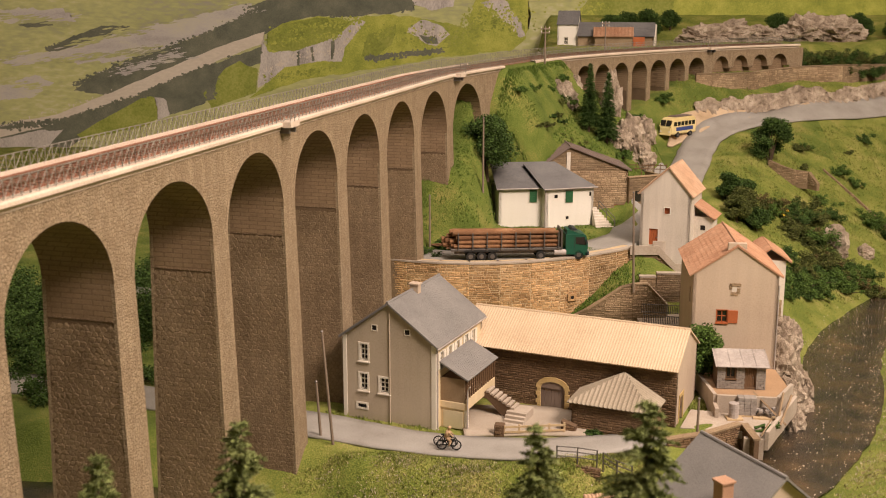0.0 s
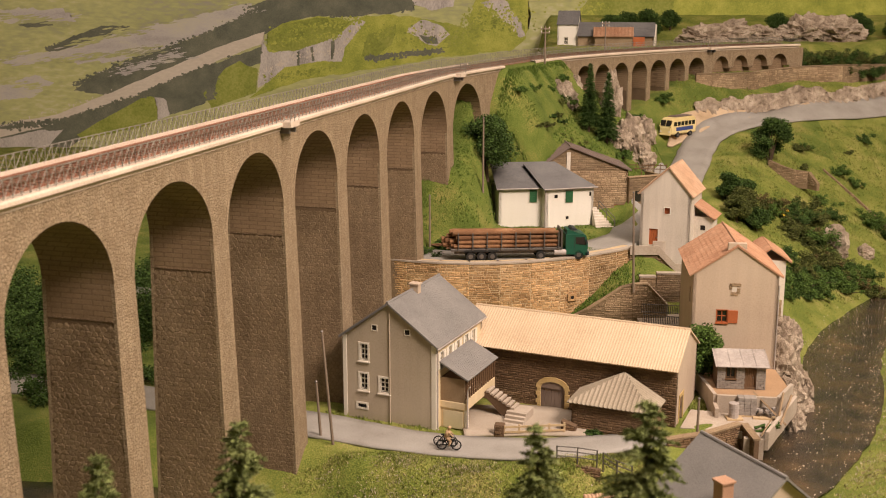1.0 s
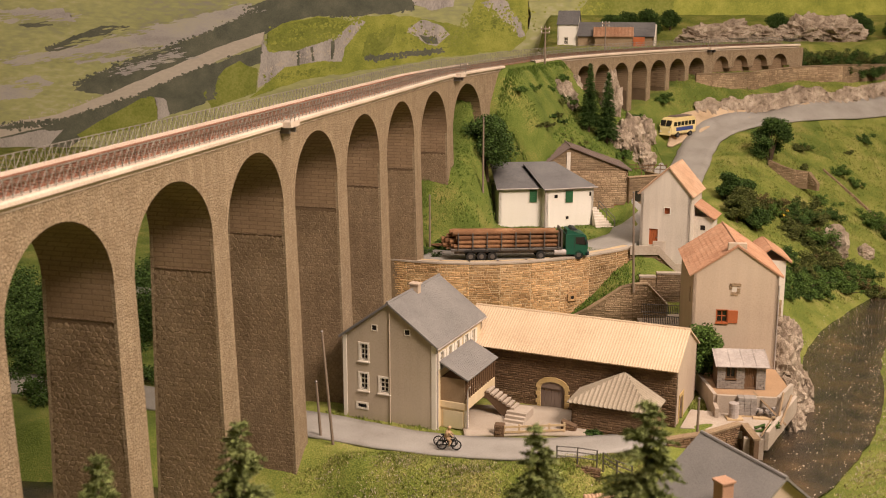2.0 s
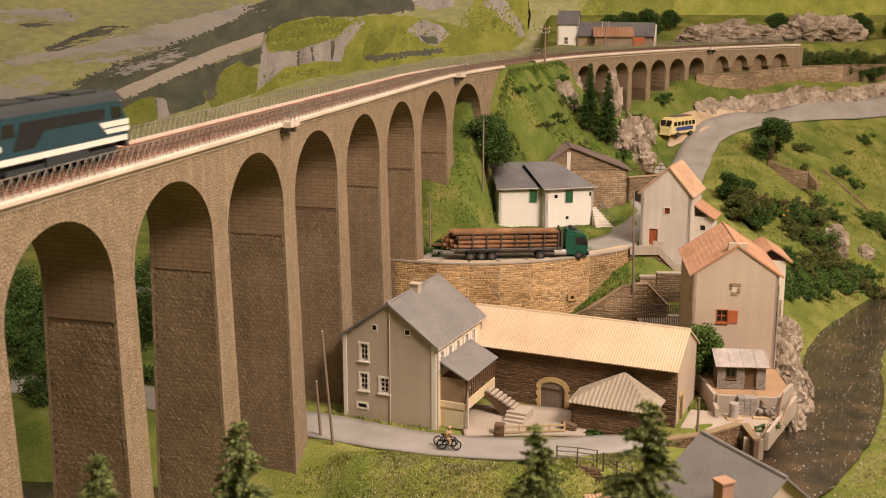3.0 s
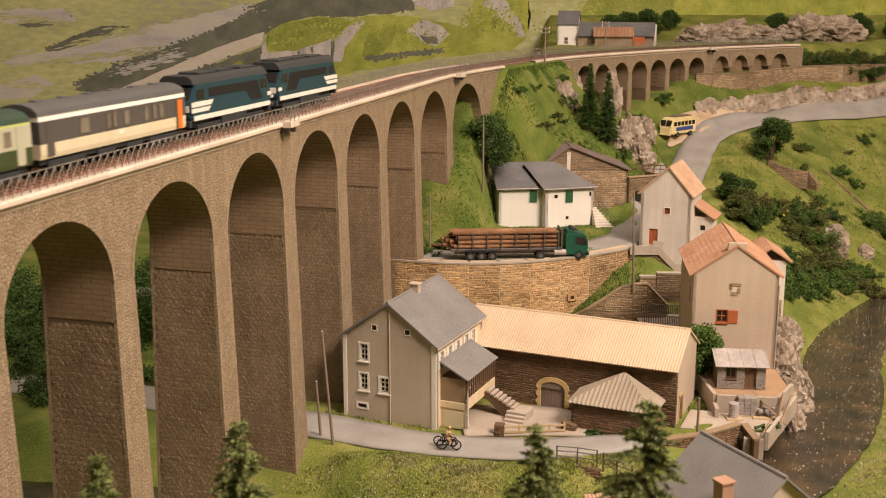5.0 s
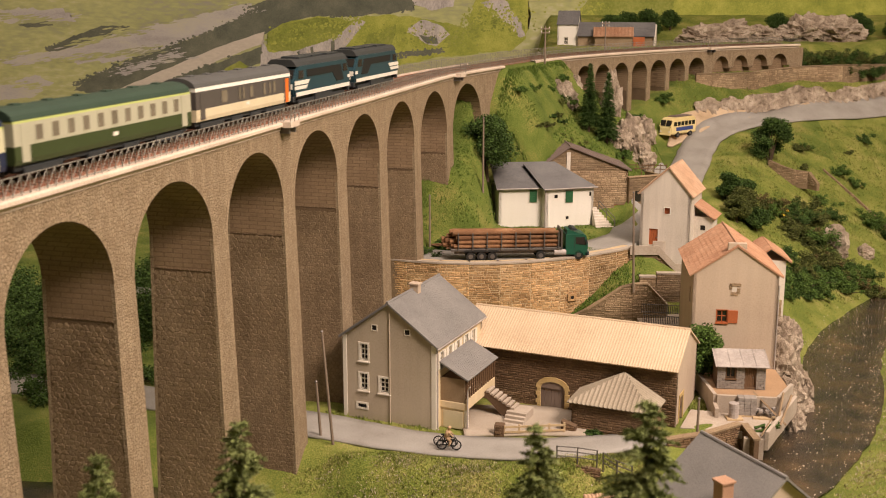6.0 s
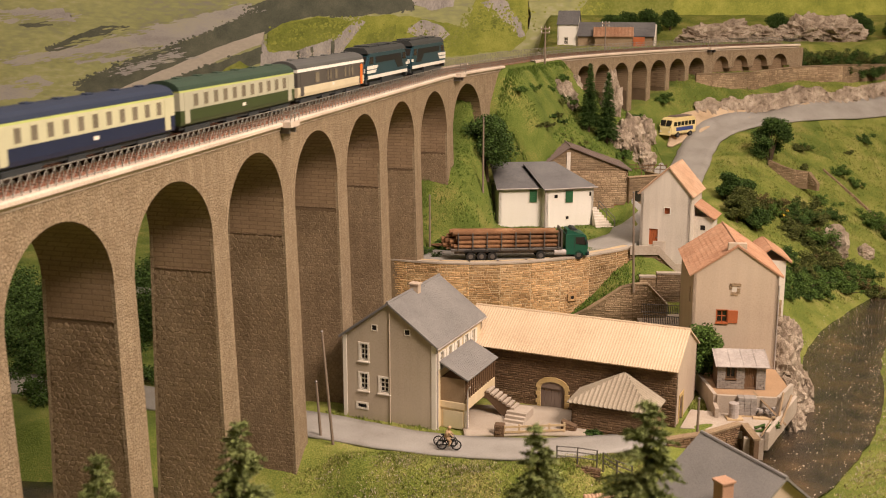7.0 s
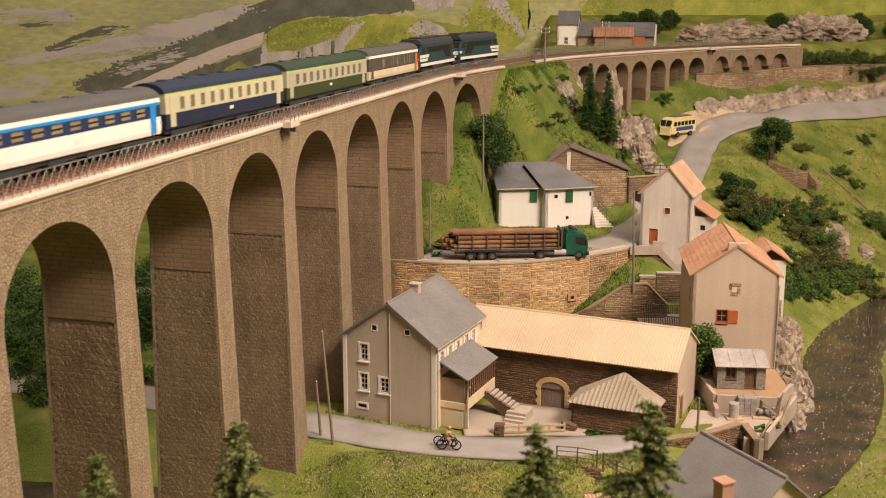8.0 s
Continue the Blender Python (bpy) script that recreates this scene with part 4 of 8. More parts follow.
def farmhouse():
    w, d, eave, rise = 8.2, 9.6, 6.98, 2.97
    t = radians(-24)
    cx, cy = -0.58 - w * math.cos(t), 84.29 - w * math.sin(t)
    h = thing("farmhouse", cx, cy, 0, -24, "grey plastered two-storey farmhouse with a slate gable roof", "house")
    front = [(1.55, 2.2, 5.05, 6.35), (1.5, 2.15, 2.55, 3.85), (3.3, 4.05, 2.55, 3.7), (1.25, 2.05, 0.95, 1.25)]
    up = [(0.9, 1.5, 4.95, 6.2), (2.5, 3.1, 4.95, 6.2), (4.1, 4.7, 4.95, 6.2), (5.9, 6.5, 4.95, 6.2), (7.4, 8.0, 4.95, 6.2)]
    gable_house(h, w, d, eave, rise, "plaster_grey", "slate", "slates", {"front": front, "right": up}, over=0.25, side_mats={"right": "plaster_cream"})
    f, r = side_place("front", w, d), side_place("right", w, d)
    for o in front[:3]:
        window(h, f, o)
    window(h, f, front[3], bars=(1, 1), sill=False)
    for o in up:
        g = window(h, r, o, bars=(2, 3), trim=0.08)
        for u in (o[0] - 0.42, o[1] + 0.06):
            part("shutter", pieces(bmesh.new(), [(u, u + 0.36, -0.07, 0.0, o[2] - 0.05, o[3] + 0.05)], r), "trim_white", g)
    # two attic lights sit proud in the gable
    for u, z in ((2.85, 7.85), (5.75, 7.8)):
        window(h, lambda a, k, c: (a, k * 0.12 - 0.03, c), (u - 0.2, u + 0.2, z - 0.2, z + 0.2), bars=(1, 1), trim=0.07, sill=False)
    part("corner_trim", boxes((-0.05, 0.3, -0.05, 0.1, 0, eave), bevel=0.01), "trim_white", h)
    part("corner_trim", boxes((w - 0.35, w + 0.05, -0.05, 0.3, 0, eave), bevel=0.01), "trim_white", h)
    part("downpipe", tubes([((w + 0.12, 0.12, 0), (w + 0.12, 0.12, eave - 0.2)), ((w + 0.12, 0.12, 0.1), (w + 0.2, 0.12, 0))], 0.07, 6), "sheet_metal", h)
    part("downpipe", tubes([((4.2, -0.05, 0), (4.2, -0.05, 9.2))], 0.05, 6), "plaster_grey", h)
    part("gutter", tubes([((w + 0.3, -0.25, eave - 0.22), (w + 0.3, d + 0.25, eave - 0.22))], 0.08, 6), "sheet_metal", h)
    part("bargeboard", slab(bmesh.new(), (-0.27, -0.27, eave - 0.28), (4.37, 0, 3.17), (0, 0, 0.16), 0.05), "slate_dark", h)
    chimney(h, 4.25, 4.7, eave + rise - 0.8, eave + rise + 0.5, 0.75, 0.6, "plaster_beige")
    # covered balcony on the yard side
    b = thing_part("balcony", h)
    z = 2.05
    part("deck", boxes((w, w + 2.3, 0.9, 6.9, z - 0.2, z), bevel=0.02), "plaster_cream", b)
    part("apron", boxes((w + 2.2, w + 2.32, 0.9, 6.9, z - 0.35, z + 0.55), bevel=0.02), "plaster_cream", b)
    part("apron", boxes((w, w + 2.2, 0.85, 0.97, z - 0.35, z + 0.2), bevel=0.02), "plaster_cream", b)
    for i in range(14):
        y = 1.05 + i * 0.44
        part("baluster", boxes((w + 2.2, w + 2.3, y, y + 0.16, z + 0.55, z + 1.9)), "wood_brown", b)
    for y in (0.98, 6.8):
        part("post", boxes((w + 2.12, w + 2.3, y, y + 0.16, z, z + 2.2)), "wood_brown", b)
    part("end_board", boxes((w, w + 2.1, 0.92, 1.0, z + 0.2, z + 2.15)), "wood_dull", b)
    part("back_board", boxes((w + 0.02, w + 0.08, 1.0, 6.8, z, z + 2.1)), "wood_brown", b)
    roof_plane(h, (w + 2.5, 0.6, z + 2.15), (0, 6.4, 0), (-2.5, 0, 1.3), "slate", "slates")
    # lower lean-to under the balcony
    part("wall", boxes((w, w + 2.25, 0.95, 1.25, 0, z - 0.3)), "plaster_cream", h)
    part("pilaster", boxes((w + 2.05, w + 2.3, 0.93, 1.3, 0, z - 0.3), bevel=0.02), "trim_white", h)
    part("garage_door", boxes((w + 0.25, w + 1.95, 0.9, 0.96, 0.05, 1.5), bevel=0.02), "coach_cream", h)
    part("balcony_pipe", tubes([((w + 2.4, 0.8, 0), (w + 2.4, 0.8, 3.4)), ((w + 2.4, 0.8, 3.4), (w + 2.7, 0.6, 3.8))], 0.06, 6), "sheet_metal", h)
    return cx, cy


def stone_courses(owner, length, height, place, material, row=0.3, wide=(0.4, 1.0), skip=None, seed=1, limit=0, proud=0.05, name="stone"):
    """Courses of rough stones on a wall face: the first ones singly, the rest joined."""
    rnd = random.Random(seed)
    verts, faces, count, made = [], [], 0, []
    z = 0.02
    while z < height - 0.08:
        h = row * rnd.uniform(0.75, 1.2)
        u = -rnd.uniform(0, 0.5)
        while u < length:
            w = rnd.uniform(*wide)
            u0, u1 = max(0, u) + 0.02, min(length, u + w) - 0.02
            u += w
            z1 = min(height, z + h) - 0.035
            if u1 - u0 < 0.08 or (skip and skip((u0 + u1) / 2, (z + z1) / 2)):
                continue
            p = proud * rnd.uniform(0.3, 1.3)
            j = lambda: rnd.uniform(-0.025, 0.025)
            c = [place(u0, 0.02, z), place(u1, 0.02, z), place(u1, 0.02, z1), place(u0, 0.02, z1),
                 place(u0 + 0.03 + j(), -p, z + 0.03 + j()), place(u1 - 0.03 + j(), -p, z + 0.03 + j()), place(u1 - 0.03 + j(), -p, z1 - 0.03 + j()), place(u0 + 0.03 + j(), -p, z1 - 0.03 + j())]
            fs = [(4, 5, 6, 7), (0, 1, 5, 4), (1, 2, 6, 5), (2, 3, 7, 6), (3, 0, 4, 7)]
            count += 1
            if count <= limit:
                quick(name, c, fs, material, owner)
            else:
                k = len(verts)
                verts.extend(c)
                faces.extend([tuple(i + k for i in f) for f in fs])
        z += h
    if verts:
        quick(name + "_courses", verts, faces, material, owner, kind="stuff")


def barn():
    w, d, eave, rise = 18.6, 7.4, 4.98, 2.05
    t = radians(-24)
    cx, cy = 18.55 - w * math.cos(t), 84.92 - w * math.sin(t)
    h = thing("barn", cx, cy, 0, -24, "long dark brown stone barn with a tan corrugated roof", "barn")
    f = side_place("front", w, d)
    gate = (w - 11.35, w - 9.25, 0.0, 1.75)
    gable_house(h, w, d, eave, rise, "mortar_brown", "sheet_tan", "corrugated", {"front": [gate], "right": [(1.2, 2.4, 0, 2.0)]}, ridge="x", over=0.5, gable_over=0.15, side_mats={"right": "plaster_beige"})
    stone_courses(h, w, eave, f, "stone_brown", 0.2, (0.3, 0.95), lambda u, z: gate[0] - 0.35 < u < gate[1] + 0.35 and z < 2.7, 5, 150, 0.05)
    # stone arch round the gate
    c, r = (gate[0] + gate[1]) / 2, (gate[1] - gate[0]) / 2
    for i in range(9):
        a0, a1 = math.pi * i / 9, math.pi * (i + 1) / 9
        bm = bmesh.new()
        pts = [(c + r * math.cos(a0), 1.75 + 0.6 * math.sin(a0)), (c + (r + 0.42) * math.cos(a0), 1.75 + 1.02 * math.sin(a0)), (c + (r + 0.42) * math.cos(a1), 1.75 + 1.02 * math.sin(a1)), (c + r * math.cos(a1), 1.75 + 0.6 * math.sin(a1))]
        prism(bm, pts, -0.1, 0.1)
        part("voussoir", bm, "stone_yellow", h)
    for i in range(5):
        for sgn in (-1, 1):
            e = 0.42 if i % 2 else 0.3
            u = c + sgn * r
            part("quoin", boxes((min(u, u + sgn * e), max(u, u + sgn * e), -0.09, 0.1, i * 0.35 + 0.01, i * 0.35 + 0.34), bevel=0.02), "stone_yellow", h)
    part("gate_head", prism(bmesh.new(), [(c + (r + 0.02) * math.cos(math.pi * k / 10), 1.74 + 0.62 * math.sin(math.pi * k / 10)) for k in range(11)], -0.02, 0.05), "wood_grey", h)
    door(h, f, gate, "wood_grey", "barn_gate", 7)
    r_ = side_place("right", w, d)
    door(h, r_, (1.2, 2.4, 0, 2.0), "wood_brown", "side_door", 4)
    part("door_arch", pieces(bmesh.new(), [(0.95, 1.2, -0.05, 0.1, 0, 2.3), (2.4, 2.65, -0.05, 0.1, 0, 2.3), (0.95, 2.65, -0.05, 0.1, 2.05, 2.35)], r_), "stone_yellow", h)


M["stone_yellow"] = shader("stone_yellow", [(0.42, 0.28, 0.11), (0.56, 0.40, 0.18), (0.62, 0.47, 0.25)], 1.2, 9, 0.9, bump=0.4, piece=0.1)


def hip_shed():
    w, d, eave = 6.4, 3.3, 2.45
    t = radians(-24)
    h = thing("cart_shed", 10.2, 84.5, 0, -24, "low brown stone shed with a grey ribbed hip roof", "shed")
    for side, l in (("front", w), ("right", d), ("left", d)):
        bm = bmesh.new()
        put = side_place(side, w, d)
        wall_cells(bm, l, eave, [], 0.3, put)
        g = part("wall", bm, "mortar_brown", h, weld=True)
        stone_courses(g, l, eave, put, "stone_brown", 0.2, (0.3, 0.9), None, 8, 40 if side == "front" else 20, 0.05)
    top = Vector((3.35, d, 4.2))
    o = 0.35
    e = [Vector((-o, d, eave - 0.1)), Vector((-o, -o, eave - 0.1)), Vector((w + o, -o, eave - 0.1)), Vector((w + o, d, eave - 0.1))]
    for a, b in zip(e, e[1:]):
        bm = bmesh.new()
        d = b - a
        t0 = min(0.98, max(0.02, (top - a).dot(d) / d.length_squared))
        up = top - (a + d * t0)
        n = max(4, int(d.length / 0.34)) * 4
        line = []
        for i in range(n + 1):
            t = i / n
            f = min(t / t0, (1 - t) / (1 - t0))
            bulge = Vector((0, 0, (0.0, 0.02, 0.09, 0.02)[i % 4]))
            line.append((bm.verts.new(a + d * t + bulge), bm.verts.new(a + d * t + up * max(f, 0.001) + bulge)))
        for p, q in zip(line, line[1:]):
            bm.faces.new((p[0], q[0], q[1], p[1]))
        bmesh.ops.remove_doubles(bm, verts=bm.verts[:], dist=1e-4)
        bmesh.ops.solidify(bm, geom=bm.faces[:], thickness=0.06)
        part("roof_slope", bm, "sheet_grey", h)


def yard_steps():
    h = thing("yard_steps", 3.2, 87.3, 0, -24, "worn stone steps beside the barn wall", "steps")
    n = 11
    for i in range(n):
        if i < 7:
            part("step", boxes((0.1 + i * 0.36 * -1 + 2.3, 2.7 - i * 0.36, 0.2, 1.5, 0.9 + i * 0.19, 1.09 + i * 0.19), bevel=0.02), "concrete", h)
        else:
            k = i - 7
            part("step", boxes((2.2 , 3.9, 0.1 - 0.34 * (k + 1), 0.1 - 0.34 * k, 0, 0.9 - k * 0.22), bevel=0.02), "concrete", h)
    part("landing", boxes((2.3, 3.9, 0.1, 1.6, 0, 0.9), bevel=0.03), "concrete", h)
    part("stringer", prism(bmesh.new(), [(2.5, 0), (2.5, 0.9), (0.1, 2.1), (0.1, 1.7), (1.9, 0)], 0.25, 1.45), "mortar_brown", h)


def mill_house():
    w, d, eave, rise = 7.3, 10.0, 10.15, 2.5
    t = radians(-6)
    base = -0.2
    cx, cy = 29.15 - w * math.cos(t), 94.9 - w * math.sin(t)
    h = thing("mill_house", cx, cy, base, -6, "tall beige plastered mill house with red tiled roof", "house")
    front = [(2.15, 3.05, 5.85, 6.95)]
    gable_house(h, w, d, eave, rise, "plaster_beige", "tile_red", "tiles", {"front": front, "left": [(7.5, 8.4, 7.0, 8.5)]}, over=0.3, gable_over=0.12)
    f = side_place("front", w, d)
    g = window(h, f, front[0], bars=(2, 2), frame_mat="door_red", trim=0.06)
    part("shutter", pieces(bmesh.new(), [(3.12, 3.95, -0.08, 0.0, 5.8, 6.95)], f), "door_red", g)
    g = window(h, lambda a, k, c: (a, k * 0.12 - 0.03, c), (3.35, 3.75, 8.6, 9.1), bars=(1, 1), trim=0.0, sill=False, glass="plaster_old")
    for i, r in enumerate([(3.1, 3.33, -0.05, 0.05, 8.85, 9.35), (3.77, 4.05, -0.05, 0.05, 8.5, 8.95), (3.25, 3.9, -0.05, 0.05, 8.3, 8.58), (3.15, 4.1, -0.05, 0.05, 9.12, 9.4)]):
        part("surround", pieces(bmesh.new(), [r], f), "stone_field", g)
    part("gable_stack", prism(bmesh.new(), [(2.8, 11.7), (2.85, 12.95), (4.4, 12.95), (4.45, 11.7)], -0.006, 0.5), "plaster_beige", h)
    # rear wing with its own little roof
    for r in ((w - 0.6, w + 2.4, d - 0.5, d + 4.2, 0, 9.3),):
        part("wing_wall", boxes(r), "plaster_old", h)
    roof_plane(h, (w + 2.8, d - 0.8, 9.15), (0, 5.3, 0), (-1.95, 0, 1.3), "tile_red", "tiles")
    roof_plane(h, (w - 1.0, d - 0.8, 9.15), (0, 5.3, 0), (1.95, 0, 1.3), "tile_red", "tiles")
    part("downpipe", tubes([((w + 0.06, -0.05, 0), (w + 0.06, -0.05, 9.3))], 0.06, 6), "sheet_metal", h)


def block_shed():
    t = radians(-5)
    w, d = 4.0, 2.6
    cx, cy = 26.95 - w * math.cos(t), 89.6 - w * math.sin(t)
    h = thing("block_shed", cx, cy, 1.5, -5, "small grey block shed with a rusty sheet roof", "shed")
    win, dr = (0.75, 1.5, 0.95, 1.9), (2.35, 3.15, 0.15, 1.9)
    f = side_place("front", w, d)
    for side, l in (("front", w), ("right", d), ("left", d)):
        bm = bmesh.new()
        wall_cells(bm, l, 2.1, [win, dr] if side == "front" else [], 0.25, side_place(side, w, d))
        part("wall", bm, "mortar_brown", h, weld=True)
    rnd = random.Random(4)
    for r in range(9):
        u = 0.0 if r % 2 else -0.22
        while u < w:
            u0, u1 = max(0.0, u) + 0.015, min(w, u + 0.45) - 0.015
            z0, z1 = r * 0.235 + 0.01, r * 0.235 + 0.225
            u += 0.45
            for o in (win, dr):
                if u0 < o[1] + 0.07 and u1 > o[0] - 0.07 and z0 < o[3] + 0.05 and z1 > o[2] - 0.05:
                    if (u0 + u1) / 2 < (o[0] + o[1]) / 2:
                        u1 = min(u1, o[0] - 0.08)
                    else:
                        u0 = max(u0, o[1] + 0.08)
            if u1 - u0 < 0.08:
                continue
            part("block", pieces(bmesh.new(), [(u0, u1, -0.06 - rnd.uniform(0, 0.025), 0.05, z0, z1)], f), "block_grey", h)
    window(h, f, win, bars=(2, 1), frame_mat="wood_brown", trim=0.07)
    door(h, f, dr, "wood_brown", "door", 4)
    roof_plane(h, (-0.2, -0.4, 1.98), (w + 0.4, 0, 0), (0, 2.7, 0.75), "sheet_metal", "plain", thick=0.06)
    for i in range(5):
        part("seam", slab(bmesh.new(), (i * 1.05, -0.41, 2.05), (0.04, 0, 0), (0, 2.7, 0.75), 0.03), "sheet_metal", h)


def white_house():
    h = thing("white_house", 6.35, 126.6, 7.6, 8, "white plastered house with green shutters and dark slate roof", "house")
    w, d, e = 5.6, 4.4, 4.55
    f = side_place("front", w, d)
    for side, l in (("front", w), ("right", d), ("left", d), ("back", w)):
        bm = bmesh.new()
        wall_cells(bm, l, e, [], 0.3, side_place(side, w, d))
        part("wall", bm, "plaster_white", h, weld=True)
    def shutter(put, o):
        g = thing_part("shutter", h)
        part("panel", pieces(bmesh.new(), [(o[0], o[1], -0.1, 0.0, o[2], o[3])], put), "shutter_green", g)
        part("frame", pieces(bmesh.new(), [(o[0] - 0.08, o[0], -0.06, 0.0, o[2] - 0.08, o[3] + 0.08), (o[1], o[1] + 0.08, -0.06, 0.0, o[2] - 0.08, o[3] + 0.08), (o[0] - 0.08, o[1] + 0.08, -0.06, 0, o[3], o[3] + 0.08)], put), "trim_white", g)
        for k in range(6):
            z = o[2] + (o[3] - o[2]) * (k + 0.5) / 6
            part("slat", pieces(bmesh.new(), [(o[0] + 0.06, o[1] - 0.06, -0.14, -0.1, z - 0.06, z + 0.06)], put), "shutter_green", g)
    shutter(f, (3.55, 4.4, 2.9, 4.35))
    roof_plane(h, (-0.35, -0.35, e - 0.05), (w + 2.3, 0, 0), (0.0, 4.4, 2.35), "slate_dark", "slates")
    # right block, set a little forward
    t = radians(9)
    def turned(u, k, z):
        return (5.2 + u * math.cos(t) - k * math.sin(t), -1.1 + u * math.sin(t) + k * math.cos(t), z)
    W, D = 5.9, 5.0
    for side in ("front", "right", "left", "back"):
        base = side_place(side, W, D)
        bm = bmesh.new()
        wall_cells(bm, W if side in ("front", "back") else D, e, [], 0.3, lambda u, k, z: turned(*base(u, k, z if z > 0 else -0.8)))
        part("wall", bm, "plaster_white", h, weld=True)
    fr = lambda u, k, z: turned(u, k, z)
    shutter(fr, (2.4, 3.3, 2.9, 4.25))
    for o in ((1.05, 1.45, 3.45, 3.85), (2.5, 2.85, 0.95, 1.3), (5.35, 5.6, 3.5, 4.0)):
        window(h, lambda a, k, c: turned(a, k * 0.12 - 0.03, c), o, bars=(1, 1), trim=0.04, sill=False)
    ax = Vector(turned(2.6, 4.0, e + 2.5))
    o = 0.35
    cs = [Vector(turned(-o, D + o, e)), Vector(turned(-o, -o, e)), Vector(turned(W + o, -o, e)), Vector(turned(W + o, D + o, e))]
    ax0 = Vector(turned(-1.2, 4.2, e + 2.4))
    for a, b, top_b, top_a in ((cs[1], cs[2], ax, ax0), (cs[2], cs[3], ax, ax), (cs[3], cs[0], ax0, ax)):
        bm = bmesh.new()
        n = 9
        for i in range(n):
            lo, hi = i / n, (i + 1) / n
            q = [a.lerp(top_a, lo), b.lerp(top_b, lo), b.lerp(top_b, hi), a.lerp(top_a, hi)]
            bm.faces.new([bm.verts.new(v) for v in (q if (q[2] - q[3]).length > 1e-4 else q[:3])])
        bmesh.ops.remove_doubles(bm, verts=bm.verts[:], dist=1e-4)
        bmesh.ops.solidify(bm, geom=bm.faces[:], thickness=0.12)
        part("roof_slope", bm, "slate_dark", h)
    part("gutter", tubes([(turned(-0.35, -0.42, e), turned(W + 0.35, -0.42, e))], 0.09, 6), "sheet_metal", h)
    part("gutter", tubes([((-0.35, -0.42, e - 0.03), (w - 0.1, -0.42, e - 0.03))], 0.09, 6), "sheet_metal", h)
    part("downpipe", tubes([(turned(-0.06, -0.08, -0.8), turned(-0.06, -0.08, e))], 0.07, 6), "sheet_metal", h)
    # outside steps with a rail, beside the house
    s = thing("house_steps", 17.5, 125.9, 7.5, 9, "white stone steps with an iron rail at a house", "steps")
    for i in range(8):
        part("step", boxes((0.0 + 0.3 * i * 0.0, 2.1 - i * 0.22, 0.3 + i * 0.25, 0.3 + (i + 1) * 0.25, 0, 0.28 * (i + 1)), bevel=0.02), "plaster_old", s)
    part("handrail", tubes([((2.2, 0.3, 0), (2.2, 0.3, 1.3)), ((1.5, 1.2, 0), (1.5, 1.2, 2.2)), ((0.8, 2.1, 0), (0.8, 2.1, 3.0)), ((2.2, 0.3, 1.3), (0.8, 2.1, 3.0)), ((2.2, 0.3, 0.8), (0.8, 2.1, 2.5))], 0.05, 5), "iron", s)


def stone_farm():
    h = thing("stone_farmhouse", 11.0, 131.4, 7.4, 2, "brown stone house with a dark sheet roof", "house")
    w, d, e, rise = 10.8, 9.6, 6.1, 2.7
    f = side_place("front", w, d)
    # the near gable looks towards the road: ridge nearer the left corner
    gable_house(h, w, d, e, rise, "mortar_field", "sheet_brown", "ribbed", {"front": [(w - 1.5, w - 0.35, 0, 1.95)], "right": [(1.6, 2.4, 2.6, 3.9)]}, apex=0.36, over=0.35, gable_over=0.3)
    stone_courses(h, w, e, f, "stone_field", 0.24, (0.4, 1.1), lambda u, z: u > w - 1.7 and z < 2.1, 15, 0, 0.05)
    stone_courses(h, d, e, side_place("right", w, d), "stone_field", 0.24, (0.4, 1.1), lambda u, z: 1.4 < u < 2.6 and 2.4 < z < 4.1, 16, 0, 0.05)
    def gable_skip(u, z):
        top = rise * (u / (0.36 * w)) if u < 0.36 * w else rise * (w - u) / (0.64 * w)
        return z > top - 0.15
    stone_courses(h, w, rise, lambda u, k, z: (u, k, e + z), "stone_field", 0.24, (0.4, 1.1), gable_skip, 17, 0, 0.05)
    door(h, f, (w - 1.5, w - 0.35, 0, 1.95), "door_red", "door", 4)
    part("pilaster", boxes((3.5, 3.95, -0.1, 0.1, 0, 8.2), bevel=0.02), "plaster_old", h)
    window(h, side_place("right", w, d), (1.6, 2.4, 2.6, 3.9), bars=(2, 2), frame_mat="wood_brown", trim=0.1)
    chimney(h, 0.36 * w, d - 1.5, e + rise - 0.5, e + rise + 0.9, 0.9, 0.7, "stone_field")
    # lower barn against its end
    b = thing("stone_outbuilding", 21.9, 131.3, 7.4, 22, "low brown stone outbuilding beside a house", "shed")
    bm = bmesh.new()
    box(bm, 0, 5.0, 0, 0.4, 0, 5.2)
    box(bm, 4.6, 5.0, 0.4, 4, 0, 5.2)
    part("wall", bm, "mortar_field", b, weld=True)
    stone_courses(b, 5.0, 5.2, lambda u, k, z: (u, k, z), "stone_field", 0.24, (0.4, 1.1), lambda u, z: 0.8 < u < 1.7 and 2.2 < z < 3.7, 18, 60, 0.05)
    part("coping", boxes((-0.1, 5.1, -0.12, 0.5, 5.2, 5.35), bevel=0.03), "stone_field", b)
    part("window", boxes((0.85, 1.65, -0.02, 0.05, 2.3, 3.6)), "window_dark", b)


M["mortar_field"] = shader("mortar_field", [(0.16, 0.11, 0.065), (0.26, 0.185, 0.115)], 1.0, 9, 0.95, bump=0.5)


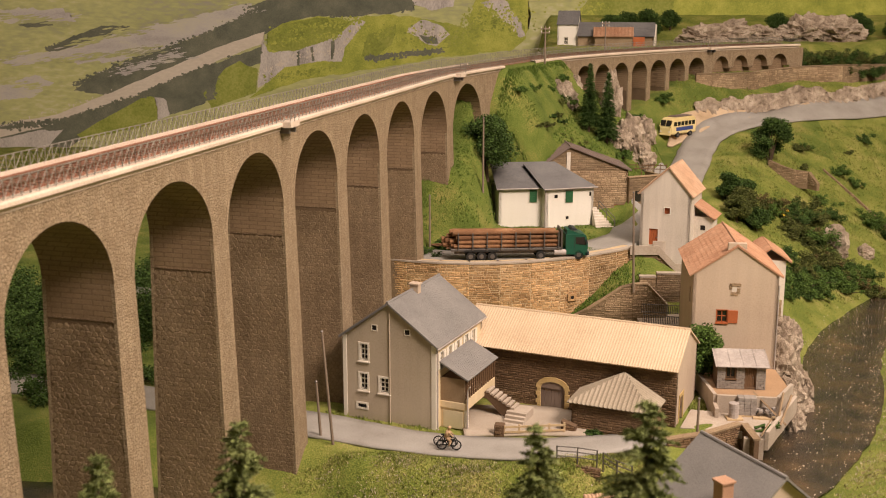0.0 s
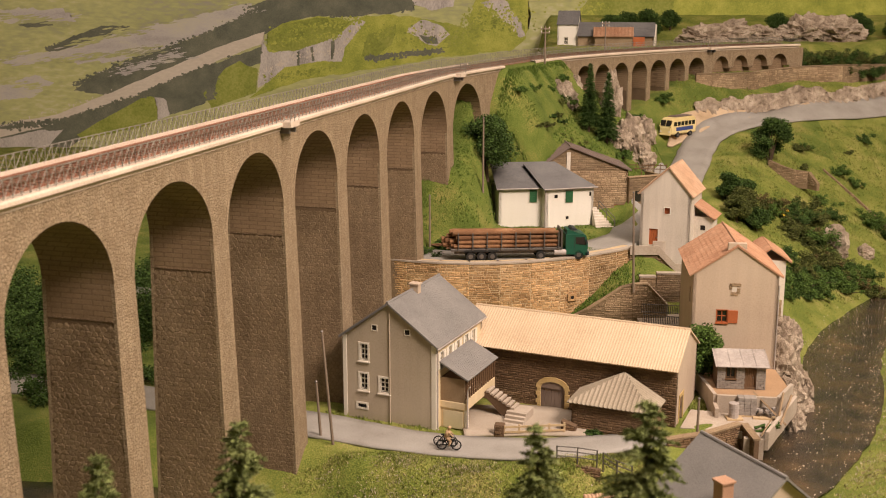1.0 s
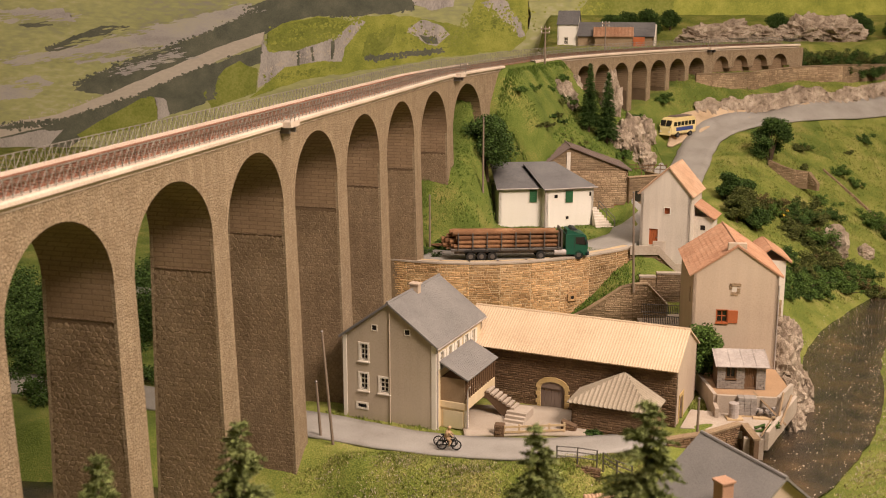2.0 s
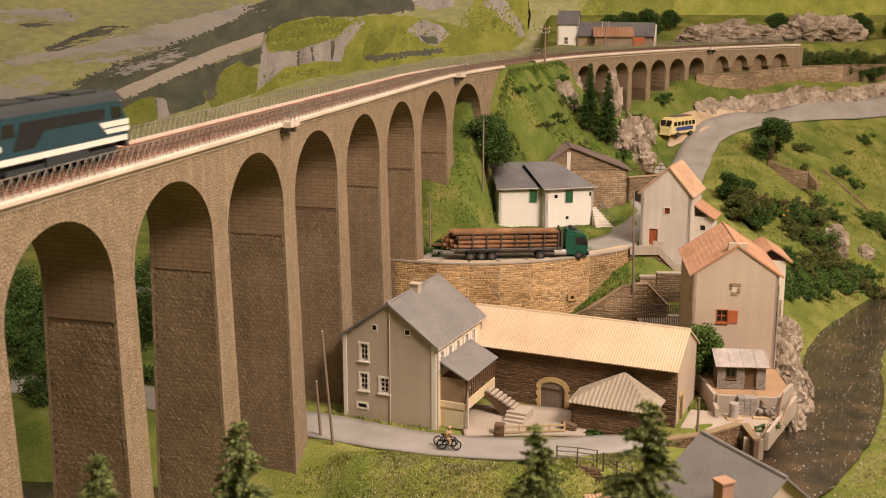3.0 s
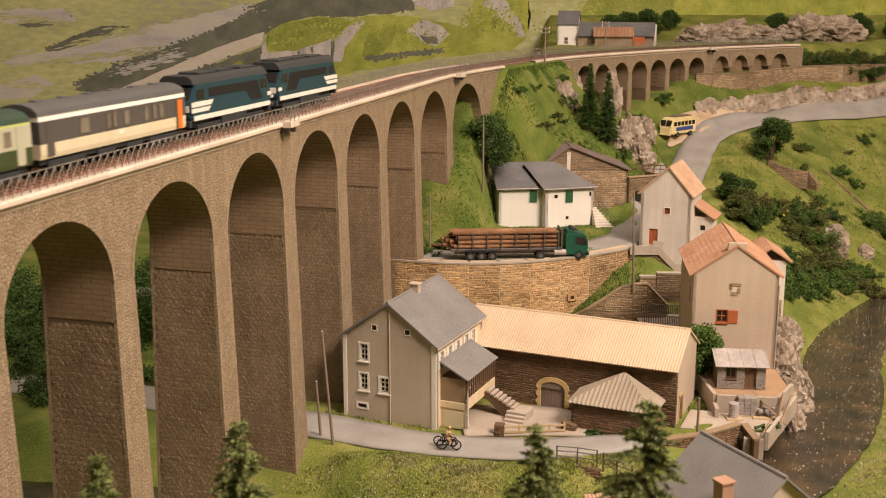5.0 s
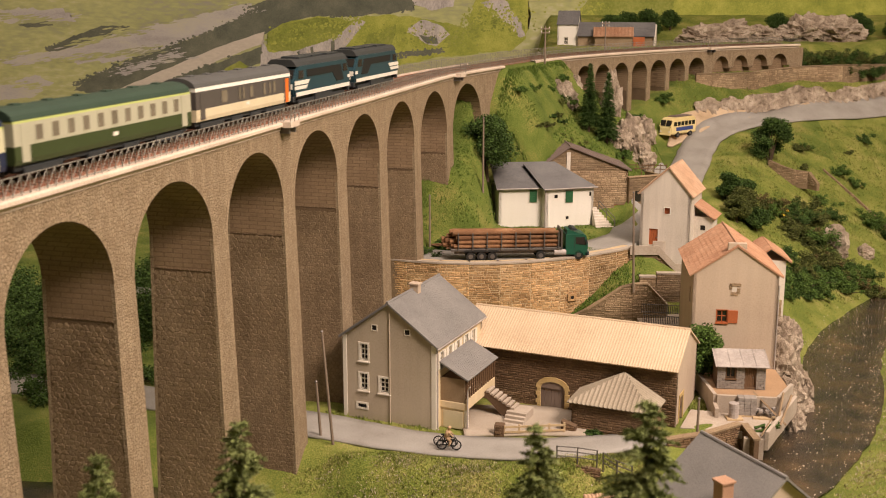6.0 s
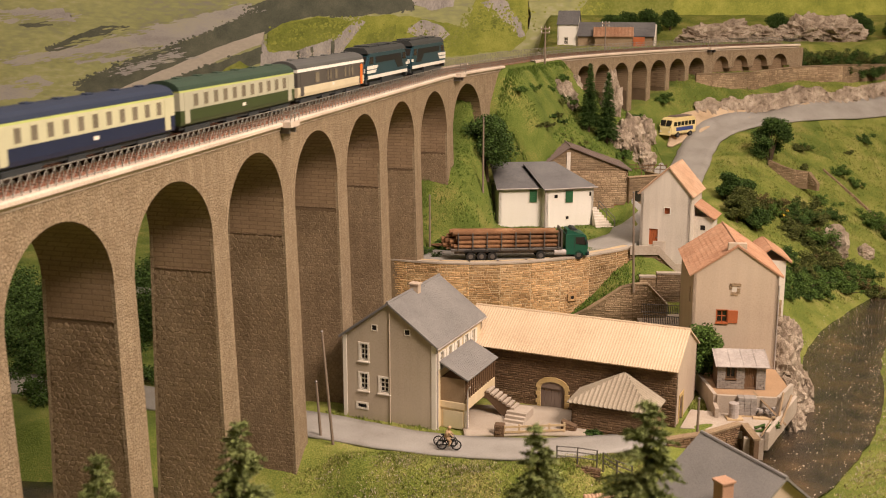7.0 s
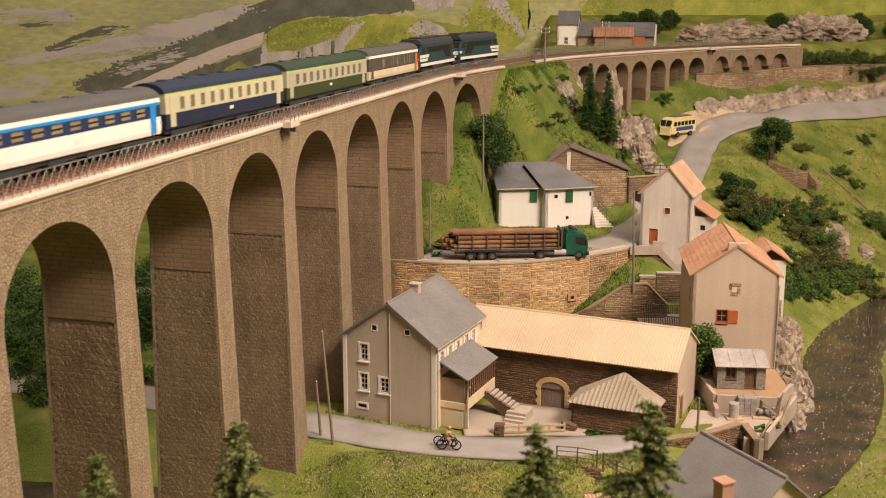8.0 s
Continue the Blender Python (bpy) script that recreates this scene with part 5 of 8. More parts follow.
def tall_house():
    t = radians(-24)
    w, d, e, rise = 5.3, 5.8, 7.6, 2.7
    cx, cy = 25.9 - w * math.cos(t), 116.2 - w * math.sin(t)
    h = thing("tall_white_house", cx, cy, 5.6, -24, "tall weathered white house with a pale tiled roof", "house")
    dr = (1.0, 1.95, 2.0, 3.75)
    gable_house(h, w, d, e, rise, "plaster_old", "tile_pale", "tiles", {"front": [dr, (2.55, 3.15, 5.45, 6.1)], "right": [(3.5, 4.2, 2.5, 3.3)]}, apex=0.55, over=0.25, gable_over=0.15)
    f = side_place("front", w, d)
    door(h, f, dr, "door_red", "door", 4)
    g = window(h, f, (2.55, 3.15, 5.45, 6.1), bars=(1, 1), trim=0.06, sill=False, glass="door_red")
    window(h, side_place("right", w, d), (3.5, 4.2, 2.5, 3.3), bars=(1, 1), trim=0.05)
    # small annexe on the far side
    part("annexe_wall", boxes((w, w + 1.9, 2.2, 5.2, 0, 5.0)), "plaster_old", h)
    part("annexe_window", boxes((w + 0.7, w + 1.2, 2.17, 2.21, 3.6, 4.1)), "window_dark", h)
    roof_plane(h, (w + 2.2, 1.9, 4.75), (0, 3.6, 0), (-2.3, 0, 1.5), "tile_red", "tiles")


def hill_farm():
    h = thing("hill_farm", 20.4, 205, 23.6, -12, "distant farm with grey roofs on the hill", "house")
    gable_house(h, 3.6, 5.0, 4.7, 2.1, "plaster_white", "slate_dark", "slates", {"front": [(1.2, 1.9, 1.2, 2.4)]}, ridge="x", over=0.2, gable_over=0.15)
    window(h, side_place("front", 3.6, 5.0), (1.2, 1.9, 1.2, 2.4), bars=(2, 2), trim=0.05)
    roof_plane(h, (3.6, -1.2, 2.6), (13.5, 0, 0), (0, 4.2, 2.3), "slate_dark", "slates")
    part("barn_wall", boxes((3.7, 17.0, -0.8, 4.0, 0, 2.6)), "stone_field", h)
    part("gable_wall", prism(bmesh.new(), [(-1.4, 0), (-1.4, 2.6), (2.8, 4.7), (5.5, 3.2), (5.5, 0)], 17.0, 17.3, "x"), "plaster_old", h)
    b = thing("hill_barn", 26.5, 200.5, 24.3, -8, "small barn with an orange tiled roof", "barn")
    roof_plane(b, (-0.3, -0.4, 1.9), (7.0, 0, 0), (0, 3.2, 1.5), "tile_red", "tiles")
    part("wall", boxes((0, 6.4, 0, 2.5, 0, 1.9)), "stone_field", b)
    part("gate", boxes((6.6, 8.6, 0.4, 0.6, 0, 1.9), bevel=0.02), "door_red", b)


def near_house():
    h = thing("near_house", 15.0, 55.9, -2.6, 25.8, "slate-roofed house with beige walls and a brick chimney", "house")
    gable_house(h, 8.0, 6.6, 7.2, 3.4, "plaster_beige", "slate", "plain", {}, over=0.5, gable_over=0.4)
    chimney(h, 1.5, 1.8, 7.8, 10.1, 0.8, 0.8, "brick_soft")


M["brick_soft"] = shader("brick_soft", [(0.34, 0.19, 0.12), (0.46, 0.28, 0.19)], 1.2, 9, 0.9, bump=0.3)

farmhouse()
barn()
hip_shed()
yard_steps()
mill_house()
block_shed()
white_house()
stone_farm()
tall_house()
hill_farm()
near_house()

# ---- stone walls, terraces, rails ----
def field_wall(name, label, pts, tops, base, material, mortar, thick=0.5, row=0.28, wide=(0.4, 1.0), limit=0, coping_mat=None, seed=3, cap=None):
    """A wall along points (x, y) with top heights; stones on its right-hand face as one walks along it."""
    w = thing(name, 0, 0, 0, 0, label, "wall")
    for i in range(len(pts) - 1):
        (ax, ay), (bx, by) = pts[i], pts[i + 1]
        l = math.hypot(bx - ax, by - ay)
        ux, uy = (bx - ax) / l, (by - ay) / l
        nx, ny = uy, -ux
        put = lambda u, k, z: (ax + ux * u - nx * k, ay + uy * u - ny * k, z + base)
        t0, t1 = tops[i] - base, tops[i + 1] - base
        bm = bmesh.new()
        c = [put(0, 0, -0.6), put(l, 0, -0.6), put(l, 0, t1), put(0, 0, t0), put(0, thick, -0.6), put(l, thick, -0.6), put(l, thick, t1), put(0, thick, t0)]
        v = [bm.verts.new(p) for p in c]
        for f in ((0, 1, 2, 3), (5, 4, 7, 6), (3, 2, 6, 7), (1, 5, 6, 2), (4, 0, 3, 7), (4, 5, 1, 0)):
            bm.faces.new([v[k] for k in f])
        part("core", bm, mortar, w)
        stone_courses(w, l, max(t0, t1), put, material, row, wide, lambda u, z: z > t0 + (t1 - t0) * u / l - 0.08, seed + i, limit, 0.06)
        if coping_mat:
            bm = bmesh.new()
            o = 0.1
            c = [put(u, k, t + dz) for u, t in ((0, t0), (l, t1)) for k, dz in ((-o, 0.0), ((cap or thick) + o, 0.0), ((cap or thick) + o, 0.16), (-o, 0.16))]
            v = [bm.verts.new(p) for p in c]
            for f in ((0, 1, 2, 3), (7, 6, 5, 4), (0, 4, 5, 1), (1, 5, 6, 2), (2, 6, 7, 3), (3, 7, 4, 0)):
                bm.faces.new([v[k] for k in f])
            part("coping_stone", bm, coping_mat, w)
    return w


def big_retaining_wall():
    xs = [-16 + 3.1 * i for i in range(12)] + [20.4]
    pts = [(x, wall_line(x)) for x in xs]
    w = field_wall("retaining_wall", "curved retaining wall of warm yellow-brown stone", pts, [7.6] * 13, 0.6, "stone_warm", "mortar_warm", 1.7, 0.25, (0.3, 0.95), 26, "concrete", 30, 0.5)
    put = lambda u, k, z: (13.0 + u, wall_line(13.0) - 0.14 + k + 0.5 * u, z)
    # Solid near-black block stands in for the shade inside the drain opening.
    part("drain_hole", pieces(bmesh.new(), [(0, 0.35, -0.02, 0.2, 3.4, 3.75)], put), "dark", w)
    part("drain_frame", pieces(bmesh.new(), [(-0.3, 0, -0.05, 0.2, 3.2, 3.95), (0.35, 0.65, -0.05, 0.2, 3.2, 3.95), (0, 0.35, -0.05, 0.2, 3.2, 3.4), (0, 0.35, -0.05, 0.2, 3.75, 3.95)], put), "stone_warm", w)


big_retaining_wall()
field_wall("garden_wall", "curved-top terrace wall of thin brown stones", [(12.5, 109.4), (14.5, 109.2), (16.2, 109.2), (17.8, 109.2), (19, 109.2), (20.4, 109.2), (22.4, 109.2)],
           [1.7, 2.8, 3.9, 5.0, 5.35, 5.45, 3.3], 0.6, "stone_field", "mortar_field", 0.45, 0.2, (0.35, 0.95), 30, "stone_field", 50)
field_wall("terrace_wall", "stepped terrace wall of thin brown stones", [(20.0, 111.5), (21.7, 111.5)], [5.6, 5.6], 1.0, "stone_field", "mortar_field", 0.45, 0.2, (0.35, 0.95), 20, "concrete", 60)
field_wall("terrace_wall", "terrace wall of thin brown stones by a house", [(21.75, 111.5), (25.6, 111.5)], [5.95, 5.9], 1.0, "stone_field", "mortar_field", 0.45, 0.2, (0.35, 0.95), 40, "concrete", 64)
field_wall("stair_wall", "stone wall below a concrete stair parapet", [(19.6, 115.6), (22.6, 115.6), (24.4, 115.6), (26, 115.6)], [7.1, 7.1, 5.3, 5.3], 4.0, "stone_field", "mortar_field", 0.4, 0.2, (0.35, 0.95), 20, None, 70)


def stair_parapet():
    w = thing("stair_parapet", 0, 0, 0, 0, "grey concrete parapet of an outside stair", "parapet")
    for pts in ([(19.6, 7.05), (22.65, 7.05), (22.6, 8.0), (19.6, 8.0)], [(22.6, 7.05), (24.4, 5.25), (24.4, 6.05), (22.6, 8.0)], [(24.4, 5.25), (26.0, 5.25), (26.0, 6.05), (24.4, 6.05)]):
        part("panel", prism(bmesh.new(), pts, 115.35, 115.6), "concrete", w)
    for i in range(9):
        part("step", boxes((22.6 + i * 0.2, 22.8 + i * 0.2, 115.7, 117.2, 4.8, 7.0 - i * 0.21)), "concrete", w)
    part("landing", boxes((19.7, 22.6, 115.7, 118.5, 5.0, 7.0)), "concrete", w)
    part("back_panel", boxes((22.3, 24.0, 117.2, 117.4, 6.5, 8.1)), "concrete", w)


stair_parapet()


def iron_fence(name, label, a, b, z0, z1, h, n, bar=0.035):
    w = thing(name, 0, 0, 0, 0, label, "railing")
    at = lambda t, dz: (a[0] + (b[0] - a[0]) * t, a[1] + (b[1] - a[1]) * t, z0 + (z1 - z0) * t + dz)
    for dz in (0.12, h):
        part("rail", tubes([(at(0, dz), at(1, dz))], bar * 1.3, 5), "iron", w)
    for i in range(n + 1):
        part("bar", tubes([(at(i / n, 0), at(i / n, h))], bar, 4), "iron", w)


iron_fence("terrace_fence", "grey iron fence on a terrace", (19.7, 107), (24.2, 107), 1.9, 1.5, 1.1, 26)
iron_fence("terrace_fence", "short grey iron fence on a terrace", (19.7, 107.9), (24.0, 107.9), 2.9, 2.7, 0.9, 24)


def side_steps():
    w = thing("garden_steps", 0, 0, 0, 0, "narrow stone steps along a terrace wall", "steps")
    for i in range(9):
        part("step", boxes((20.5 + i * 0.24, 20.74 + i * 0.24, 109.7, 111.2, 1.0, 5.2 - i * 0.24), bevel=0.015), "concrete", w)
    tagged(part("terrace_floor", boxes((19.5, 25.3, 106.8, 111.4, 0.2, 2.0)), "concrete"), "grey concrete terrace floor", "floor", kind="structure")


side_steps()


def yard_walls():
    field_wall("yard_wall", "low brown stone pier at the yard gate", [(4.0, 82.9), (4.75, 82.75)], [1.0, 1.0], -0.1, "stone_brown", "mortar_brown", 0.7, 0.2, (0.2, 0.5), 20, None, 80)
    field_wall("yard_wall", "low brown stone wall end beside a shed", [(9.3, 83.9), (10.4, 83.5)], [0.95, 0.6], -0.1, "stone_brown", "mortar_brown", 0.6, 0.2, (0.2, 0.5), 20, None, 82)
    g = thing("field_fence", 4.7, 83.0, 0, 6, "pale weathered wooden rail fence", "fence")
    for i in range(5):
        part("post", boxes((i * 1.2, i * 1.2 + 0.14, -0.07, 0.07, -0.3, 0.95)), "wood_pale", g)
    for z in (0.3, 0.72):
        part("rail", boxes((0, 4.9, -0.1, -0.04, z, z + 0.16)), "wood_pale", g)
    field_wall("road_wall", "low brown stone wall with stone coping at the road end", [(17.2, 81.2), (20.5, 82.2), (23.6, 83.9)], [0.35, 0.45, 0.6], -2.2, "stone_brown", "mortar_brown", 0.45, 0.2, (0.25, 0.7), 60, "stone_field", 90)
    field_wall("road_wall", "short return of a low brown stone wall", [(23.6, 83.9), (24.0, 81.6)], [0.6, 0.2], -2.2, "stone_brown", "mortar_brown", 0.4, 0.2, (0.25, 0.7), 20, "stone_field", 93)


yard_walls()


def bridge_rail():
    w = thing("bridge_rail", 0, 0, 0, 0, "black iron pipe railing beside the road", "railing")
    pts = [(8.4, 77.9, 0.15), (9.9, 77.7, 0.1), (11.3, 77.4, 0.0)]
    more = [(11.7, 77.0, 0.0), (12.6, 76.2, -0.3), (13.6, 75.7, -0.5)]
    for row in (pts, more):
        for x, y, z in row:
            part("post", tubes([((x, y, z - 0.3), (x, y, z + 1.25))], 0.06, 5), "iron", w)
        for dz in (0.45, 0.85, 1.2):
            for a, b in zip(row, row[1:]):
                part("rail", tubes([((a[0], a[1], a[2] + dz), (b[0], b[1], b[2] + dz))], 0.045, 5), "iron", w)
    field_wall("bridge_wall", "short brown stone wall under a railing", [(8.3, 77.6), (9.9, 77.4), (11.5, 77.0)], [0.05, 0.0, -0.2], -2.0, "stone_brown", "mortar_brown", 0.4, 0.2, (0.25, 0.7), 30, None, 95)


bridge_rail()


def mill_yard():
    w = thing("mill_terrace", 0, 0, 0, 0, "concrete terrace with a sandy floor before a shed", "terrace")
    part("floor", prism(bmesh.new(), [(22.75, 88.3), (27.2, 87.6), (29.1, 90.6), (29.3, 95.2), (22.3, 95.6)], 0.0, 1.46, "z"), "sand_floor", w)
    def kerb(a, b, z0, z1, t=0.3, name="kerb"):
        d = Vector((b[0] - a[0], b[1] - a[1], 0)).normalized()
        n = Vector((d.y, -d.x, 0)) * t
        part(name, prism(bmesh.new(), [(a[0], a[1]), (b[0], b[1]), (b[0] + n.x, b[1] + n.y), (a[0] + n.x, a[1] + n.y)], z0, z1, "z"), "concrete", w)
    kerb((22.6, 88.2), (27.3, 87.5), -1.2, 1.62)
    kerb((27.3, 87.5), (29.4, 90.8), -1.2, 1.62)
    kerb((22.3, 95.5), (22.6, 88.2), -1.2, 1.62)
    kerb((22.6, 88.2), (22.45, 86.7), -1.2, 0.9, 0.3)
    d = thing("loading_dock", 0, 0, 0, 0, "pale concrete loading dock above the stream", "dock")
    part("slab", prism(bmesh.new(), [(18.9, 84.6), (23.9, 83.6), (24.2, 82.3), (25.0, 82.2), (29.6, 90.4), (27.2, 87.4), (22.4, 88.1), (20.6, 88.6)], -0.45, 0.12, "z"), "concrete", d)
    part("parapet", prism(bmesh.new(), [(24.95, 82.1), (25.2, 82.0), (29.85, 90.0), (29.6, 90.2)], -0.75, 0.75, "z"), "concrete", d)
    part("end_block", prism(bmesh.new(), [(23.4, 82.4), (24.9, 82.1), (25.0, 82.6), (23.5, 82.9)], -1.6, 0.1, "z"), "concrete", d)
    for i in range(4):
        x, y = 25.2 + i * 1.1, 83.3 + i * 1.9
        part("bracket", boxes((x - 0.12, x + 0.12, y - 0.12, y + 0.12, -1.25, -0.4)), "concrete", d)
    g = thing("pallet_of_blocks", 24.0, 86.9, 0.12, -6, "grey concrete blocks stacked on a wooden pallet", "building blocks")
    for i in range(3):
        part("slat", boxes((-0.1, 1.7, i * 0.4, i * 0.4 + 0.25, 0, 0.12)), "wood_pale", g)
    for r in range(5):
        for c in range(3):
            part("block", boxes((c * 0.5 + 0.05, c * 0.5 + 0.53, 0.05, 0.9, 0.13 + r * 0.3, 0.41 + r * 0.3), bevel=0.02), "block_grey", g)
    g = thing("oil_drum", 23.6, 86.5, 0.12, 0, "grey steel drum on a wooden pallet", "drum")
    part("pallet", boxes((-0.6, 0.7, -0.5, 0.5, 0, 0.14)), "wood_pale", g)
    bm = bmesh.new()
    for z0, z1, r in ((0.14, 0.5, 0.4), (0.5, 0.55, 0.43), (0.55, 0.95, 0.4), (0.95, 1.0, 0.43), (1.0, 1.35, 0.4)):
        tube(bm, (0, 0, z0), (0, 0, z1), r, r, 14)
    part("drum", bm, "sheet_metal", g)
    g = thing("pallet_of_rubble", 25.4, 86.5, 0.12, -8, "broken grey stones on a wooden pallet", "building rubble")
    part("pallet", boxes((-0.2, 1.6, -0.2, 1.0, 0, 0.14)), "wood_pale", g)
    rnd = random.Random(11)
    for i in range(16):
        x, y, z = rnd.uniform(0, 1.4), rnd.uniform(0, 0.8), 0.14 + 0.28 * (i // 8)
        part("stone", boxes((x, x + 0.34, y, y + 0.3, z, z + 0.3), bevel=0.05), "block_grey", g)
    for a, b in (((25.6, 88.2, 1.8), (27.4, 84.9, 0.2)), ((27.9, 87.7, 1.9), (26.6, 84.6, 0.25)), ((28.5, 87.4, 1.8), (26.9, 84.8, 0.2))):
        t = thing("timber_beam", 0, 0, 0, 0, "pale squared timber leaning against the terrace", "beam", "leaning timbers")
        part("beam", tube(bmesh.new(), a, b, 0.1, 0.1, 4), "wood_dull", t)
    t = thing("timber_beam", 0, 0, 0, 0, "pale thin timber lying on the parapet", "beam")
    part("beam", tube(bmesh.new(), (24.7, 82.3, 0.35), (25.9, 84.1, 0.9), 0.07, 0.07, 4), "wood_dull", t)
    g = thing("scrap_heap", 25.6, 83.9, 0.12, 0, "small heap of dark green scrap", "scrap")
    for i in range(9):
        x, y, z = rnd.uniform(-0.7, 0.7), rnd.uniform(-0.4, 0.4), rnd.uniform(0, 0.3)
        part("scrap", tube(bmesh.new(), (x - 0.4, y, z), (x + 0.4, y + rnd.uniform(-0.3, 0.3), z + 0.25), 0.12, 0.09, 5), "leaf_dark", g)


mill_yard()


def poles():
    for x, y, z, h, lean, arms in ((-8.4, 81.3, 0, 9.1, -0.7, 0), (-9.5, 82.8, 0, 4.6, -0.3, 0), (19.8, 82.6, -0.3, 3.6, 0, 0), (19.0, 109.0, 5.3, 9.5, -0.35, 0), (-3.3, 111.6, 7.4, 4.3, 0, 0),
                                (-1.4, 117.0, ground(-1.4, 117.0), 5.8, 0, 0), (4.4, 122.6, ground(4.4, 122.6), 20.6 - ground(4.4, 122.6), 0, 0)):
        p = thing("telegraph_pole", x, y, z, 0, "plain weathered grey wooden pole", "pole", "poles")
        part("shaft", tube(bmesh.new(), (0, 0, -0.6), (lean, 0, h), 0.12, 0.09, 8), "wood_pole", p)
        part("cap", tube(bmesh.new(), (lean, 0, h), (lean, 0, h + 0.1), 0.13, 0.05, 8), "iron", p)
    for s, o in ((71.0, 0.5), (98, -DECK_W - 0.8)):
        x, y, z, _ = on_track(s, o)
        p = thing("telegraph_pole", x, y, z - 2, 0, "dark line-side telegraph pole with crossarms", "pole", "line-side poles")
        part("shaft", tube(bmesh.new(), (0, 0, -0.5), (0, 0, 6.3), 0.14, 0.1, 8), "wood_pole", p)
        for dz in (5.4, 5.9):
            part("crossarm", boxes((-0.6, 0.6, -0.06, 0.06, dz, dz + 0.12)), "wood_pole", p)
            for ex in (-0.5, 0.5):
                part("insulator", tube(bmesh.new(), (ex, 0, dz + 0.12), (ex, 0, dz + 0.35), 0.06, 0.05, 6), "trim_white", p)


poles()
field_wall("bank_wall", "low brown stone wall on the bank", [(1.2, 123.6), (4.6, 122.6)], [10.6, 10.4], 8.2, "stone_field", "mortar_field", 0.4, 0.24, (0.35, 0.9), 20, None, 110)

# ---- vehicles and figures ----
def log_truck():
    # local x runs forward along the lorry, y to its left
    t = thing("log_truck", 0.1, 111.6, 7.5, 4.5, "green lorry and trailer loaded with brown tree trunks", "truck")
    L = 11.9
    part("trailer_bed", boxes((0.6, L, -1.15, 1.15, 1.0, 1.25), bevel=0.03), "iron", t)
    for y in (-0.6, 0.6):
        part("chassis_beam", boxes((1.0, L + 2.2, y - 0.1, y + 0.1, 0.65, 1.0)), "iron", t)
    part("headboard", boxes((L - 0.15, L + 0.02, -1.2, 1.2, 1.2, 3.1), bevel=0.02), "iron", t)
    for i in range(8):
        x = 1.3 + i * 1.45
        for y in (-1.22, 1.22):
            part("stake", boxes((x, x + 0.12, y - 0.06, y + 0.06, 1.1, 2.9)), "iron", t)
    rnd = random.Random(6)
    for r, n in enumerate((5, 5, 5, 4)):
        for i in range(n):
            y = (i - (n - 1) / 2) * 0.47 + rnd.uniform(-0.03, 0.03)
            z = 1.48 + r * 0.43
            x0, x1 = 0.5 + rnd.uniform(-0.9, 0.7) + 0.12 * r, L - 0.3 - rnd.uniform(0, 0.3)
            bm = bmesh.new()
            prev = None
            n_seg, rad = 5, rnd.uniform(0.21, 0.26)
            for k in range(n_seg):
                a = (x0 + (x1 - x0) * k / n_seg, y + rnd.uniform(-0.02, 0.02), z + rnd.uniform(-0.03, 0.03))
                b = (x0 + (x1 - x0) * (k + 1) / n_seg, y, z)
                tube(bm, prev or a, b, rad * (1 - 0.05 * k), rad * (1 - 0.05 * (k + 1)), 9)
                prev = b
            part("log", bm, "bark_log", t)
    for x in (2.6, 3.7, 4.8):
        for y0, y1 in ((-1.2, -0.85), (0.85, 1.2)):
            axle_wheel(t, x, y0, y1)
    for x in (L - 2.2, L + 1.7):
        for y0, y1 in ((-1.2, -0.85), (0.85, 1.2)):
            axle_wheel(t, x, y0, y1)
    part("mudguard", prism(bmesh.new(), [(1.9, 1.0), (2.1, 1.12), (5.3, 1.12), (5.5, 1.0), (5.4, 0.95), (2.0, 0.95)], -1.25, -0.8), "rubber", t)
    part("fuel_tank", tube(bmesh.new(), (L - 0.8, -1.0, 0.75), (L + 0.4, -1.0, 0.75), 0.3, 0.3, 10), "sheet_metal", t)
    c = thing_part("cab", t)
    part("body", prism(bmesh.new(), [(L + 0.35, 0.55), (L + 2.55, 0.45), (L + 2.62, 1.5), (L + 2.4, 2.45), (L + 2.1, 2.6), (L + 0.35, 2.6)], -1.2, 1.2), "truck_green", c)
    part("air_deflector", prism(bmesh.new(), [(L + 0.5, 2.6), (L + 1.9, 2.6), (L + 0.75, 3.0), (L + 0.5, 3.0)], -0.95, 0.95), "truck_green", c)
    part("roof_fin", prism(bmesh.new(), [(L + 0.9, 3.0), (L + 1.6, 2.9), (L + 1.5, 3.08), (L + 1.0, 3.2)], -0.8, 0.8), "loco_dark", c)
    part("windscreen", slab(bmesh.new(), (L + 2.62, -1.05, 1.6), (0, 2.1, 0), (-0.2, 0, 0.8), 0.03), "window_dark", c)
    for y in (-1.23, 1.2):
        part("side_window", prism(bmesh.new(), [(L + 1.35, 1.6), (L + 2.38, 1.5), (L + 2.25, 2.3), (L + 1.35, 2.3)], y, y + 0.03), "window_dark", c)
        part("mirror", boxes((L + 2.4, L + 2.5, y * 1.06 - 0.1, y * 1.06 + 0.1, 1.6, 2.1)), "loco_dark", c)
        part("door_seam", boxes((L + 1.2, L + 1.23, y, y + 0.03, 0.8, 2.4)), "loco_dark", c)
    part("bumper", boxes((L + 2.3, L + 2.75, -1.2, 1.2, 0.4, 0.8), bevel=0.05), "loco_dark", c)


